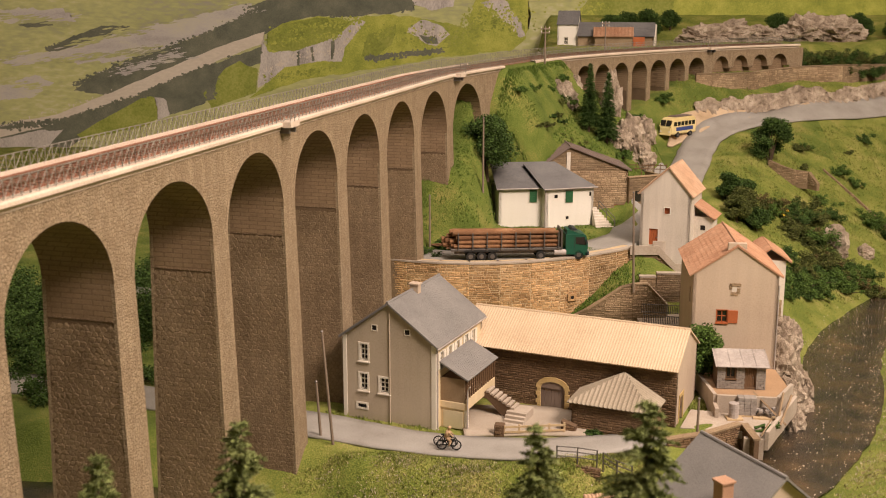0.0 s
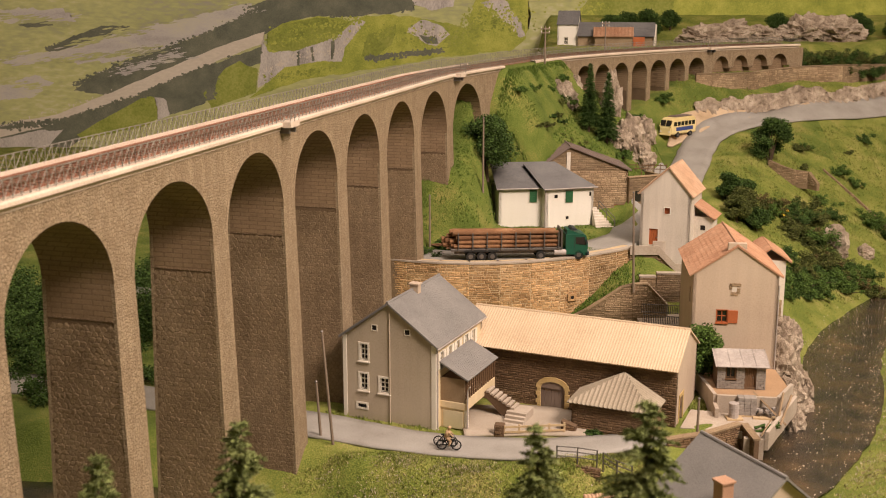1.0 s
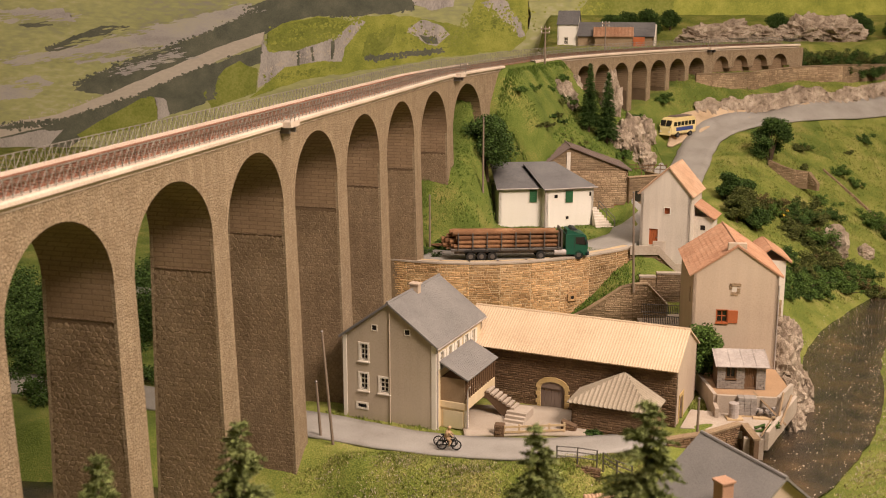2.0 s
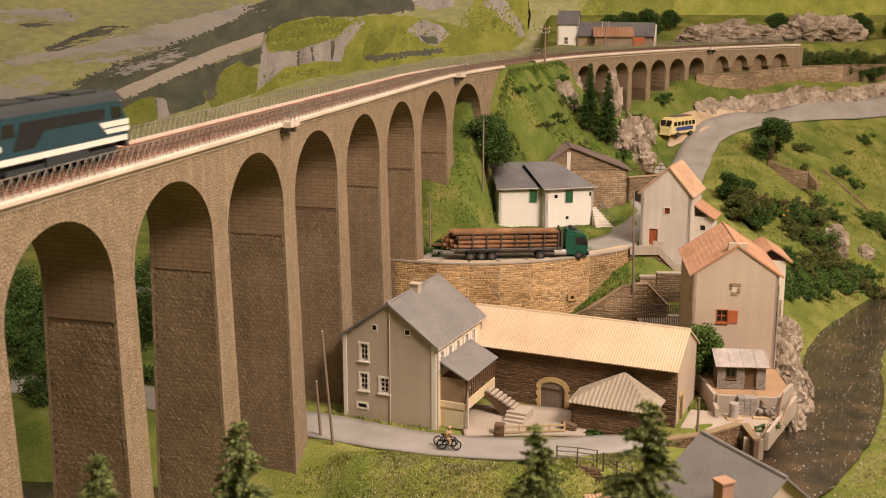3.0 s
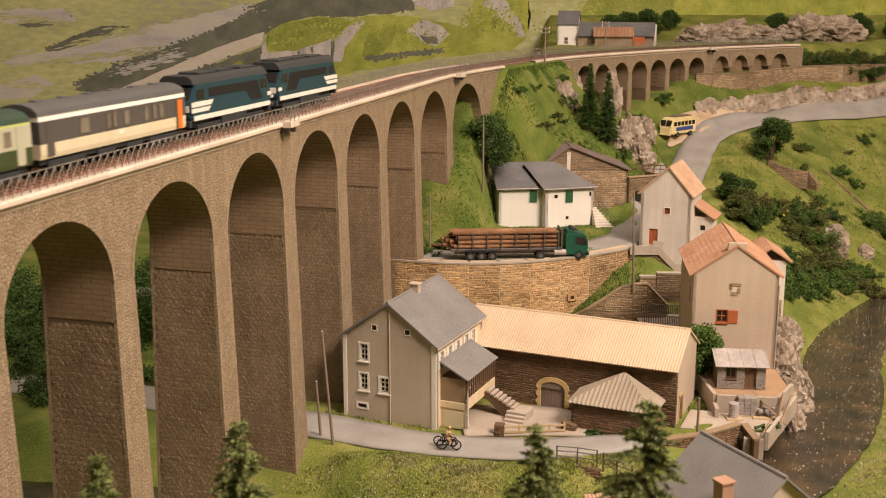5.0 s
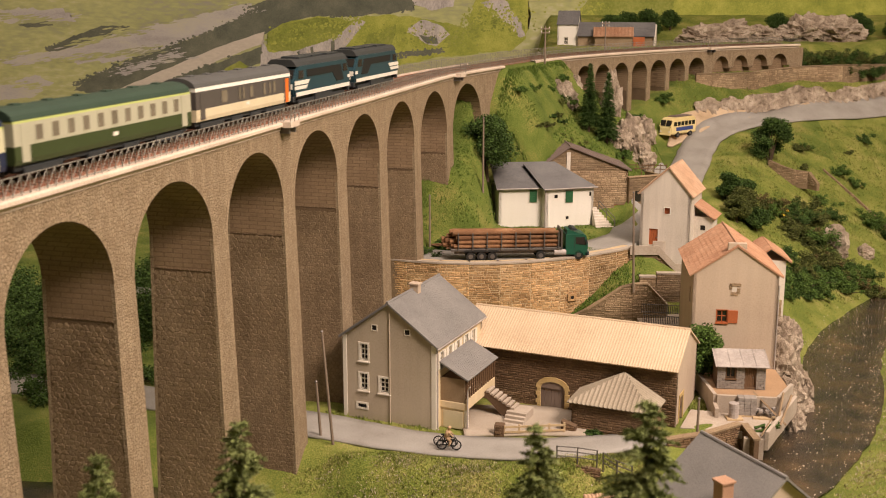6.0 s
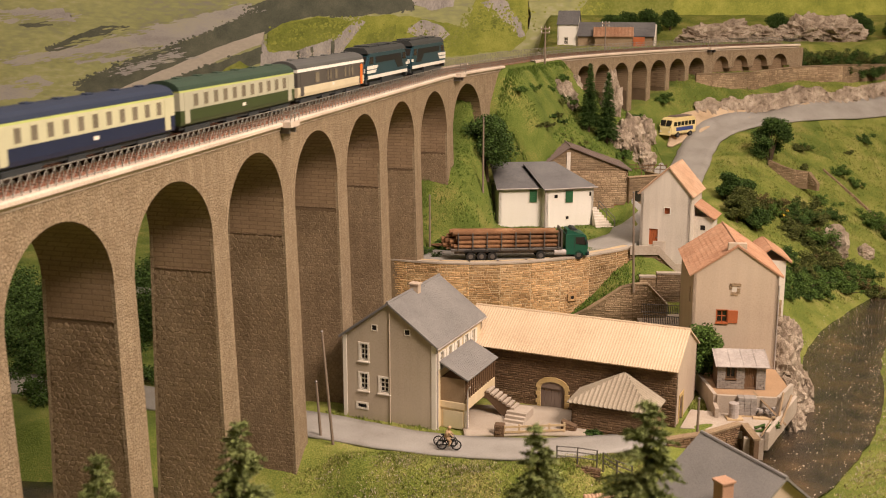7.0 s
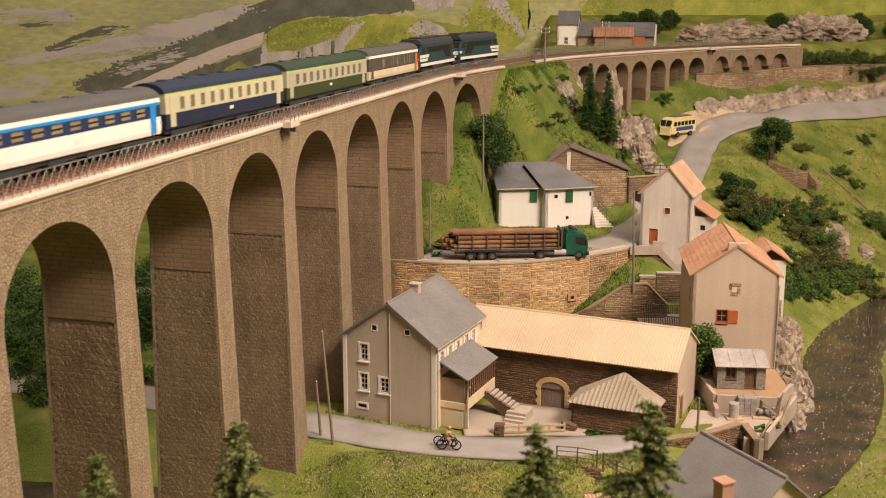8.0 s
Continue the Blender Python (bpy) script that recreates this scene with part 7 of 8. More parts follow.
def far_walls():
    pts = [on_track(s, o)[:2] for s, o in ((112, 0.8), (114.5, 2.0), (118.5, 2.8), (124, 3.0), (130, 2.4), (136, 1.6), (146, 2.0), (160, 3.0))]
    zs = [21.3, 21.3, 21.2, 21.2, 21.4, 21.6, 21.6, 21.5]
    field_wall("retaining_wall", "far curved retaining wall of brown stone below the track", pts, zs, 17.6, "stone_field", "mortar_field", 0.5, 0.3, (0.5, 1.2), 20, "stone_field", 130)
    field_wall("ruin_wall", "broken old stone wall in the meadow", [(46.2, 159.5), (47.2, 158.3), (49.0, 157.0), (51.0, 156.2), (51.8, 154.6)], [10.6, 10.2, 9.6, 9.4, 8.0], 7.6, "stone_field", "mortar_field", 0.5, 0.24, (0.3, 0.9), 20, None, 140)
    field_wall("dry_wall", "low pale dry-stone wall across the meadow", [(56.5, 166.5), (60, 162.0), (63, 157.5), (66.5, 152.5)], [ground(56.5, 166.5) + 0.25, ground(60, 162) + 0.3, ground(63, 157.5) + 0.25, ground(66.5, 152.5) + 0.3], ground(66.5, 152.5) - 0.8, "stone_field", "mortar_field", 0.3, 0.24, (0.3, 0.8), 20, None, 150)


far_walls()


# ---- plants ----
def leaf_cloud(clumps, per, size, seed, flat=0.5):
    """Small folded leaves scattered in clumps (x, y, z, radius); gives vertices and faces."""
    rnd = random.Random(seed)
    vs, fs = [], []
    for x, y, z, r in clumps:
        n = int(per * r * r)
        for _ in range(n):
            d = Vector((rnd.gauss(0, 1), rnd.gauss(0, 1), rnd.gauss(0, 1))).normalized() * r * rnd.uniform(0.35, 1.15)
            c = Vector((x, y, z)) + Vector((d.x, d.y, d.z * 0.8))
            a = Vector((rnd.gauss(0, 1), rnd.gauss(0, 1), rnd.gauss(0, flat))).normalized() * size * rnd.uniform(0.6, 1.3)
            b = a.cross(Vector((rnd.gauss(0, 1), rnd.gauss(0, 1), rnd.gauss(0, 1)))).normalized() * size * rnd.uniform(0.4, 0.8)
            up = a.cross(b).normalized() * size * 0.25
            k = len(vs)
            vs += [tuple(c - a), tuple(c + b + up), tuple(c + a), tuple(c - b + up)]
            fs += [(k, k + 1, k + 2), (k, k + 2, k + 3)]
    return vs, fs


def leafy_tree(x, y, height, spread, mat, label, seed, trunk=0.35, group=""):
    rnd = random.Random(seed)
    t = thing("tree", x, y, ground(x, y), rnd.uniform(0, 360), label, "tree", group)
    base = height * trunk
    part("trunk", tube(bmesh.new(), (0, 0, -0.4), (0.1, 0.05, base + height * 0.2), spread * 0.1 + 0.06, spread * 0.05, 8), "bark", t)
    clumps = []
    for i in range(24):
        a, e = rnd.uniform(0, 6.28), rnd.uniform(-0.7, 1.3)
        r = spread * rnd.uniform(0.35, 0.8)
        p = (r * math.cos(a) * math.cos(e), r * math.sin(a) * math.cos(e), base + (height - base) * (0.42 + 0.42 * math.sin(e)))
        clumps.append((*p, spread * rnd.uniform(0.32, 0.48)))
        if i < 7:
            part("limb", tube(bmesh.new(), (0.05, 0, base * rnd.uniform(0.7, 1.1)), p, spread * 0.05, spread * 0.015, 5), "bark", t)
    vs, fs = leaf_cloud(clumps, 420 / max(0.35, spread * 0.4), 0.11 + 0.015 * spread, seed)
    quick("crown", vs, fs, mat, t)
    return t


def bush(x, y, r, mat, label, seed, tall=0.8, group="", dz=0.0):
    rnd = random.Random(seed)
    b = thing("bush", x, y, ground(x, y) + dz, rnd.uniform(0, 360), label, "bush", group)
    clumps = [(rnd.gauss(0, 0.55) * r, rnd.gauss(0, 0.55) * r, r * tall * abs(rnd.gauss(0.15, 0.35)), r * rnd.uniform(0.16, 0.42)) for _ in range(20)]
    vs, fs = leaf_cloud(clumps, 330 / max(0.35, r * 0.5), 0.10 + 0.015 * r, seed)
    quick("foliage", vs, fs, mat, b)
    bm = bmesh.new()
    for c in clumps[:4]:
        tube(bm, (0, 0, -0.3), c[:3], 0.06, 0.03, 4)
    part("stems", bm, "bark", b)
    return b


def fir(x, y, height, spread, label, seed, z=None, mat="needle", fine=1.0):
    rnd = random.Random(seed)
    t = thing("fir_tree", x, y, ground(x, y) if z is None else z, rnd.uniform(0, 360), label, "tree", "fir trees")
    part("trunk", tube(bmesh.new(), (0, 0, -0.5), (0, 0, height * 0.96), 0.05 + height * 0.018, 0.03, 7), "bark", t)
    vs, fs = [], []
    h = height * 0.1
    while h < height * 0.99:
        k = 1 - (h / height)
        n = max(6, int(14 * k + 6))
        for i in range(n):
            a = rnd.uniform(0, 6.28)
            l = spread * (k ** 0.85) * rnd.uniform(0.65, 1.1) + 0.12
            droop = l * rnd.uniform(0.12, 0.4)
            m = max(4, int(l * 9 * fine))
            for j in range(m):
                f = (j + rnd.random()) / m
                p = Vector((math.cos(a) * l * f, math.sin(a) * l * f, h - droop * f * f + 0.1 * f))
                s = (0.24 * (1 - 0.5 * f) + 0.06) * (1.0 + 0.02 * spread)
                for _ in range(4):
                    d = Vector((rnd.gauss(0, 1) + math.cos(a), rnd.gauss(0, 1) + math.sin(a), rnd.gauss(0.1, 0.6))).normalized() * s * rnd.uniform(0.6, 1.2)
                    w = d.cross(Vector((rnd.gauss(0, 1), rnd.gauss(0, 1), rnd.gauss(0, 1)))).normalized() * s * 0.22
                    q = len(vs)
                    vs += [tuple(p - w), tuple(p + w), tuple(p + d)]
                    fs.append((q, q + 1, q + 2))
        h += height * 0.017 + 0.03
    quick("needles", vs, fs, mat, t)
    return t

# ---- planting ----
leafy_tree(46.8, 160.2, 7.2, 2.9, "leaf_dark", "round dark green tree in the meadow", 1, 0.02)
leafy_tree(22.5, 93.6, 6.4, 1.8, "leaf_mid", "bright green young tree between barn and mill", 2, 0.2)
leafy_tree(4.9, 127.4, 7.0, 3.3, "leaf_dark", "spreading dark green tree on the bank", 3, 0.2)
for i, (x, y, h, r) in enumerate(((40.5, 227, 5.5, 3.0), (36.5, 229, 4.5, 2.6), (66, 227, 5.0, 2.2), (33, 226, 4.5, 2.4), (46, 233, 4, 2), (82, 226, 5, 2.6), (88, 224, 5.5, 2.6))):
    leafy_tree(x, y, h, r, "leaf_dark", "distant dark green tree on the hill", 20 + i, 0.15, "trees on the far hill")
for i, (x, y, h, r) in enumerate(((18.4, 142.5, 8.4, 1.55), (20.6, 141.6, 8.8, 1.7))):
    fir(x, y, h, r, "slender dark fir on the knoll", 40 + i, mat="leaf_dark")
for i, (x, y, top, r) in enumerate(((-8.1, 42.0, 17.6, 6.0), (-12.5, 38.0, 17.9, 5.2), (3.6, 40.0, 18.3, 5.2), (7.7, 40.0, 19.4, 7.2))):
    z = ground(x, y)
    fir(x, y, top - z, r, "tall soft green fir tree at the edge of the valley", 50 + i, z, "needle", 2.2)
for i, (x, y, h, r) in enumerate(((36.4, 142.4, 3.8, 1.8), (37.6, 140.0, 3.8, 2.0), (38.8, 143.4, 3.4, 1.7), (36.6, 138.0, 3.4, 1.7), (39.2, 138.4, 2.8, 1.6))):
    leafy_tree(x, y, h, r, ("leaf_dark", "leaf_olive")[i % 2], "low spreading dark green tree behind the mill", 130 + i, 0.12, "trees behind the mill")
BANK = ((46.6, 146.4, 2.3), (49.4, 148.5, 2.0), (48.2, 142.6, 2.4), (50.6, 144.6, 1.9), (46.2, 136.6, 2.2), (52.6, 155.2, 1.5), (53.4, 152.6, 1.7), (50.0, 152.0, 1.4),
        (60.8, 156.2, 2.4), (62.6, 155.0, 1.8), (44.2, 140.8, 1.3), (42.4, 144.2, 1.3), (41.0, 134.0, 1.6), (43.0, 132.0, 1.5))
for i, (x, y, r) in enumerate(BANK):
    bush(x, y, r, ("leaf_dark", "leaf_olive", "leaf_mid")[(i * 7) % 3], ("dense dark green bush on the stream bank", "olive-brown bush on the stream bank", "fresh green bush on the stream bank")[(i * 7) % 3], 100 + i, 0.95, "bushes of the stream bank")
rnd_bank = random.Random(77)
for i in range(96):
    t = i / 96
    if i % 2:
        x, y = 41.5 + 13 * t + rnd_bank.uniform(-1.0, 1.0), 147.5 - 13 * t + rnd_bank.uniform(-2.0, 2.0)
        mat = ("leaf_olive", "leaf_brown", "leaf_olive", "leaf_mid")[i // 2 % 4]
    else:
        x, y = 38.4 + 15.5 * t + rnd_bank.uniform(-1.2, 1.2), 124.4 + 15.0 * t + rnd_bank.uniform(-0.8, 3.2)
        mat = ("leaf_mid", "leaf_dark", "leaf_mid")[i // 2 % 3]
    if -3.0 < ground(x, y) < 8.5:
        bush(x, y, rnd_bank.uniform(1.1, 1.7), mat, "tangled undergrowth on the stream bank", 300 + i, 0.6, "undergrowth of the stream bank")
bush(44.0, 145.8, 1.1, "flower", "gorse bush in yellow bloom", 150, 1.0)
for i, (x, y, r, m) in enumerate(((66.7, 179.2, 1.5, "leaf_dark"), (58.6, 167, 1.6, "leaf_mid"), (60.8, 165.6, 1.2, "leaf_mid"), (72, 176, 1.2, "leaf_olive"), (70, 167, 0.8, "leaf_dark"), (52.5, 164, 0.8, "leaf_olive"), (55, 171, 0.9, "leaf_mid"), (53.5, 169.5, 1.2, "leaf_olive"), (63, 174, 0.8, "leaf_olive"))):
    bush(x, y, r, m, "low shrub in the meadow", 160 + i, 0.7, "shrubs in the meadow")
for i, (x, y, r, m) in enumerate(((-2.6, 114.6, 1.8, "leaf_dark"), (0.4, 116.8, 1.4, "leaf_mid"), (-5.0, 116.0, 2.0, "leaf_dark"), (12.4, 143.4, 1.6, "leaf_olive"), (18.0, 147.5, 1.4, "leaf_olive"), (22.2, 140.6, 1.2, "leaf_mid"), (9.5, 141.0, 1.2, "leaf_mid"), (26.2, 155, 1.4, "leaf_dark"),
                                 (20.5, 156.5, 1.6, "leaf_olive"), (33.5, 172.5, 1.5, "leaf_mid"), (13.2, 85.0, 0.6, "leaf_dark"), (11.8, 83.4, 0.7, "leaf_dark"), (6.7, 88.3, 0.6, "leaf_mid"))):
    bush(x, y, r, m, "green bush on the bank", 180 + i, 0.75, "bushes on banks")
for i in range(26):
    x, y = (60.5 + i * 1.05, 197.6 + 0.5 * (i % 3)) if i < 15 else (62 + (i - 15) * 2.0, 200.5 + 0.6 * (i % 3))
    bush(x, y, 1.9, ("leaf_dark", "leaf_olive")[i % 2], "dense hedge bush below the far hill", 210 + i, 0.9, "hedge on the far hill", 0.7)
# Bushes grow here; the extra dark ones also stand in for missing shade.
for i, (x, y, r) in enumerate(((-46, 112, 4.5), (-40, 106, 3.6), (-34, 118, 4), (-50, 122, 5), (-38, 128, 4.5), (-30, 110, 3.0), (-28, 126, 4), (-44, 98, 3), (-24, 140, 4), (-14, 132, 3.5), (-55, 104, 4), (-34, 92, 2.6), (-40, 88, 3.2), (-27, 96, 2.4), (-50, 94, 3.6), (-31, 102, 2.8), (-43, 103, 3.2), (-47, 108, 3.6), (-41, 112, 3.4), (-37, 99, 2.6), (-46, 117, 4.0), (-42, 121, 4.2), (-52, 114, 4.2), (-39, 96, 1.9), (-36, 104, 2.6))):
    bush(x, y, r, "leaf_dark", "large dark green bush in the valley behind the viaduct", 240 + i, 1.0, "bushes behind the viaduct")


def scatter(name, label, area, count, size, mat, seed, keep):
    """Blades of grass fibre over an area (x0, x1, y0, y1)."""
    rnd = random.Random(seed)
    vs, fs = [], []
    for _ in range(count):
        x, y = rnd.uniform(*area[:2]), rnd.uniform(*area[2:])
        if noise.noise((x * 0.3, y * 0.3, 7)) + rnd.uniform(-0.4, 0.4) < -0.15 or not keep(x, y):
            continue
        z = ground(x, y) + 0.22 * noise.noise((x * 0.35, y * 0.35, 0)) + 0.08 * noise.noise((x * 1.1, y * 1.1, 3)) - 0.05
        for _ in range(3):
            a, h = rnd.uniform(0, 6.28), size * rnd.uniform(0.6, 1.4)
            w = 0.09 * size / 0.3
            dx, dy = rnd.uniform(-0.5, 0.5) * h, rnd.uniform(-0.5, 0.5) * h
            ox, oy = rnd.uniform(-0.2, 0.2), rnd.uniform(-0.2, 0.2)
            k = len(vs)
            vs += [(x + ox - w * math.cos(a), y + oy - w * math.sin(a), z), (x + ox + w * math.cos(a), y + oy + w * math.sin(a), z), (x + ox + dx, y + oy + dy, z + h)]
            fs.append((k, k + 1, k + 2))
    ob = quick(name, vs, fs, mat)
    tagged(ob, label, "grass", kind="stuff")


def off_road(x, y):
    if ground(x, y) < -2.6:
        return False
    if y < 92 and -12 < x < 18 and 78.9 + 0.012 * (x - 6) ** 2 < y:
        return False
    return all(math.hypot(x - px, y - py) > 3.2 for px, py in ROAD_DOTS)


ROAD_DOTS = [(a[0] + (b[0] - a[0]) * k / 8, a[1] + (b[1] - a[1]) * k / 8) for a, b in zip(ROAD_UP, ROAD_UP[1:]) for k in range(8)]
scatter("grass_valley", "short straw-green grass fibres beside the village road", (-12, 22, 72, 80), 20000, 0.16, "tuft", 1, off_road)
scatter("grass_flowers", "tiny pale flowers and stones in the grass by the stream", (-10, 4, 75, 79.3), 4200, 0.12, "gravel", 9, lambda x, y: noise.noise((x * 0.5, y * 0.5, 2)) > -0.1 and ground(x, y) > -3.0)
scatter("grass_yard", "grass fringe along the farmhouse and barn", (-9.5, 1.0, 83.4, 88.5), 900, 0.26, "tuft", 2, lambda x, y: abs(y - (84.1 - 0.445 * (x + 0.5))) < 0.55)
scatter("grass_mill", "green grass between barn and mill", (20.4, 23, 88, 100), 1600, 0.2, "tuft", 3, lambda x, y: True)
scatter("grass_knoll", "green grass fibres on the knoll", (-4, 30, 118, 165), 30000, 0.2, "tuft_lush", 4, off_road)
scatter("grass_meadow", "yellow-green grass fibres of the meadow", (36, 90, 130, 200), 42000, 0.22, "tuft", 5, off_road)
scatter("grass_bank", "grass fibres on the far bank of the stream", (28, 60, 76, 128), 7000, 0.2, "tuft", 6, off_road)
scatter("grass_terrace", "grass on the slope below the retaining wall", (11, 21, 109.5, 117), 2200, 0.24, "tuft_lush", 7, lambda x, y: True)


def right_bank(x, y):
    d, side = river_distance(x, y)
    return side < 0 and 4.3 < d < 7.5 + 2.5 * noise.noise((x * 0.3, y * 0.3, 5))


scatter("bank_gravel", "pale gravel along the stream bank", (22, 62, 76, 135), 30000, 0.13, "gravel", 12, right_bank)
scatter("bank_straw", "dry straw-coloured grass along the stream bank", (22, 62, 76, 135), 32000, 0.2, "tuft_straw", 13, right_bank)
scatter("straw_valley", "dry straw-coloured grass fibres beside the village road", (-12, 22, 72, 80), 7000, 0.15, "tuft_straw", 14, off_road)


def bank_grass():
    """Grass fibres and shrubs on the embankment's open slope."""
    rnd = random.Random(55)
    vs, fs = [], []
    for _ in range(9000):
        s, t = rnd.uniform(54.5, 77), rnd.random()
        x, y, z, _ = on_track(s, 0.4 + 7.2 * t, -0.5 - 11.5 * t ** 1.15 - 5.5 * smooth(58.5, 52.9, s))
        for _ in range(3):
            a, h = rnd.uniform(0, 6.28), rnd.uniform(0.15, 0.35)
            k = len(vs)
            vs += [(x - 0.07 * math.cos(a), y - 0.07 * math.sin(a), z - 0.2), (x + 0.07 * math.cos(a), y + 0.07 * math.sin(a), z - 0.2), (x + rnd.uniform(-0.2, 0.2), y + rnd.uniform(-0.3, 0.1), z + h)]
            fs.append((k, k + 1, k + 2))
    tagged(quick("grass_embankment", vs, fs, "tuft_lush"), "green grass fibres on the embankment slope", "grass", kind="stuff")
    for i in range(20):
        s, t = rnd.uniform(57, 76), rnd.uniform(0.15, 0.95)
        x, y, z, _ = on_track(s, 0.4 + 7.2 * t, -0.6 - 11.5 * t ** 1.15)
        bush(x, y, rnd.uniform(0.4, 0.9), ("leaf_mid", "leaf_dark", "leaf_olive")[i % 3], "small shrub on the embankment slope", 430 + i, 0.6, "shrubs on the embankment", z - ground(x, y))
    for i, (s, t) in enumerate(((61, 0.25), (64, 0.55), (67, 0.3), (58.5, 0.6), (70, 0.45), (62, 0.8), (73, 0.2), (66, 0.8))):
        x, y, z, _ = on_track(s, 0.4 + 7.2 * t, -0.6 - 11.5 * t ** 1.15)
        bush(x, y, rnd.uniform(0.7, 1.3), ("leaf_mid", "leaf_olive")[i % 2], "small shrub on the embankment slope", 400 + i, 0.8, "shrubs on the embankment", z - ground(x, y))


bank_grass()


def stones_by_water():
    rnd = random.Random(31)
    vs, fs = [], []
    for _ in range(1300):
        i = rnd.randrange(3, 12)
        (ax, ay), (bx, by) = RIVER[i], RIVER[i + 1]
        t, o = rnd.random(), rnd.gauss(0, 1.0) * 2.2
        if rnd.random() < 0.5:
            o = rnd.choice((-1, 1)) * rnd.gauss(3.6, 0.5)
        l = math.hypot(bx - ax, by - ay)
        x, y = ax + (bx - ax) * t + (by - ay) / l * o, ay + (by - ay) * t - (bx - ax) / l * o
        z = max(ground(x, y), -2.98)
        r = rnd.uniform(0.025, 0.085)
        k = len(vs)
        vs += [(x - r, y - r * 0.7, z - 0.05), (x + r, y - r * 0.5, z - 0.05), (x + r * 0.6, y + r, z - 0.05), (x - r * 0.8, y + r * 0.6, z - 0.05), (x + rnd.uniform(-0.3, 0.3) * r, y, z + r * 0.7)]
        fs += [(k, k + 1, k + 4), (k + 1, k + 2, k + 4), (k + 2, k + 3, k + 4), (k + 3, k, k + 4)]
    tagged(quick("stream_pebbles", vs, fs, "gravel"), "small pale pebbles in and along the stream", "pebbles", kind="stuff")


stones_by_water()

# ---- small things ----
def brushwood():
    h = thing("brushwood_pile", 2.6, 116.4, ground(2.6, 116.4) - 0.1, 4, "low pile of cut brown branches beside the path", "wood pile")
    rnd = random.Random(91)
    for i in range(34):
        x, y, z = rnd.uniform(-3.2, 3.2), rnd.uniform(-0.5, 0.5), rnd.uniform(0.1, 0.6)
        l = rnd.uniform(0.6, 1.6)
        part("branch", tube(bmesh.new(), (x - l, y, z), (x + l, y + rnd.uniform(-0.3, 0.3), z + rnd.uniform(-0.15, 0.15)), 0.09, 0.06, 5), "bark_log", h)


def sheep_fence():
    """A short dark fence on the rock above the outbuilding."""
    f = thing("wooden_fence", 23.4, 140.6, ground(24.5, 141), -10, "dark wooden fence on the rocks behind the houses", "fence")
    for i in range(7):
        part("post", boxes((i * 0.75, i * 0.75 + 0.1, 0, 0.1, -0.6, 1.0)), "wood_brown", f)
    for z in (0.35, 0.8):
        part("rail", boxes((0, 4.6, -0.05, 0.0, z, z + 0.1)), "wood_brown", f)


def round_wall():
    """The little round stone bastion beside the mill."""
    w = thing("round_wall", 31.0, 104.0, 3.2, 0, "small round stone bastion topped with grass", "wall")
    rnd = random.Random(17)
    part("core", tube(bmesh.new(), (0, 0, -4), (0, 0, 2.1), 1.25, 1.2, 20), "mortar_field", w)
    for r in range(11):
        n = 16
        for i in range(n):
            a = 6.283 * (i + 0.5 * (r % 2) + rnd.uniform(-0.1, 0.1)) / n
            if math.sin(a) > 0.5:
                continue
            c, s = math.cos(a), math.sin(a)
            d = 1.22 + rnd.uniform(0.0, 0.06)
            q = 0.21
            z0 = r * 0.19 + 0.01
            pts = [(c * d - s * k * q, s * d + c * k * q, z) for z in (z0, z0 + 0.17) for k in (-1, 1)] + [(c * 1.1 - s * k * q, s * 1.1 + c * k * q, z) for z in (z0, z0 + 0.17) for k in (-1, 1)]
            quick("stone", pts, [(0, 1, 3, 2), (0, 2, 6, 4), (1, 5, 7, 3), (2, 3, 7, 6), (0, 4, 5, 1)], "stone_field", w)
    part("turf", tube(bmesh.new(), (0, 0, 2.05), (0, 0, 2.2), 1.22, 1.0, 20), "grass_ground", w)


def front_roof():
    """Low tiled outhouse beside the slate-roofed house."""
    h = thing("outhouse", 9.6, 62.4, -2.4, 8, "low outhouse with a pale pink tiled roof", "shed")
    part("wall", boxes((0, 4.2, 0, 3.2, 0, 4.2)), "plaster_beige", h)
    roof_plane(h, (-0.3, -0.4, 4.1), (4.8, 0, 0), (0, 4.0, 1.3), "tile_pale", "tiles")


brushwood()
sheep_fence()
round_wall()
front_roof()

# ---- train: every vehicle has its front at the origin and runs along +y ----
def bogie(owner, y, half=1.0, wheels=(-0.9, 0.9)):
    g = thing_part("bogie", owner)
    part("bogie_frame", boxes((-half, half, y - 1.5, y + 1.5, 0.32, 0.62), bevel=0.03), "loco_dark", g)
    for sx in (-1, 1):
        part("side_frame", boxes((min(sx * half, sx * (half + 0.12)), max(sx * half, sx * (half + 0.12)), y - 1.6, y + 1.6, 0.3, 0.7), bevel=0.03), "loco_dark", g)
    for dy in wheels:
        bm = bmesh.new()
        for x in (-0.73, 0.73):
            tube(bm, (x - 0.06, y + dy, 0.38), (x + 0.06, y + dy, 0.38), 0.38, 0.38, 14)
        tube(bm, (-0.7, y + dy, 0.38), (0.7, y + dy, 0.38), 0.08, 0.08, 6)
        part("wheelset", bm, "iron", g)


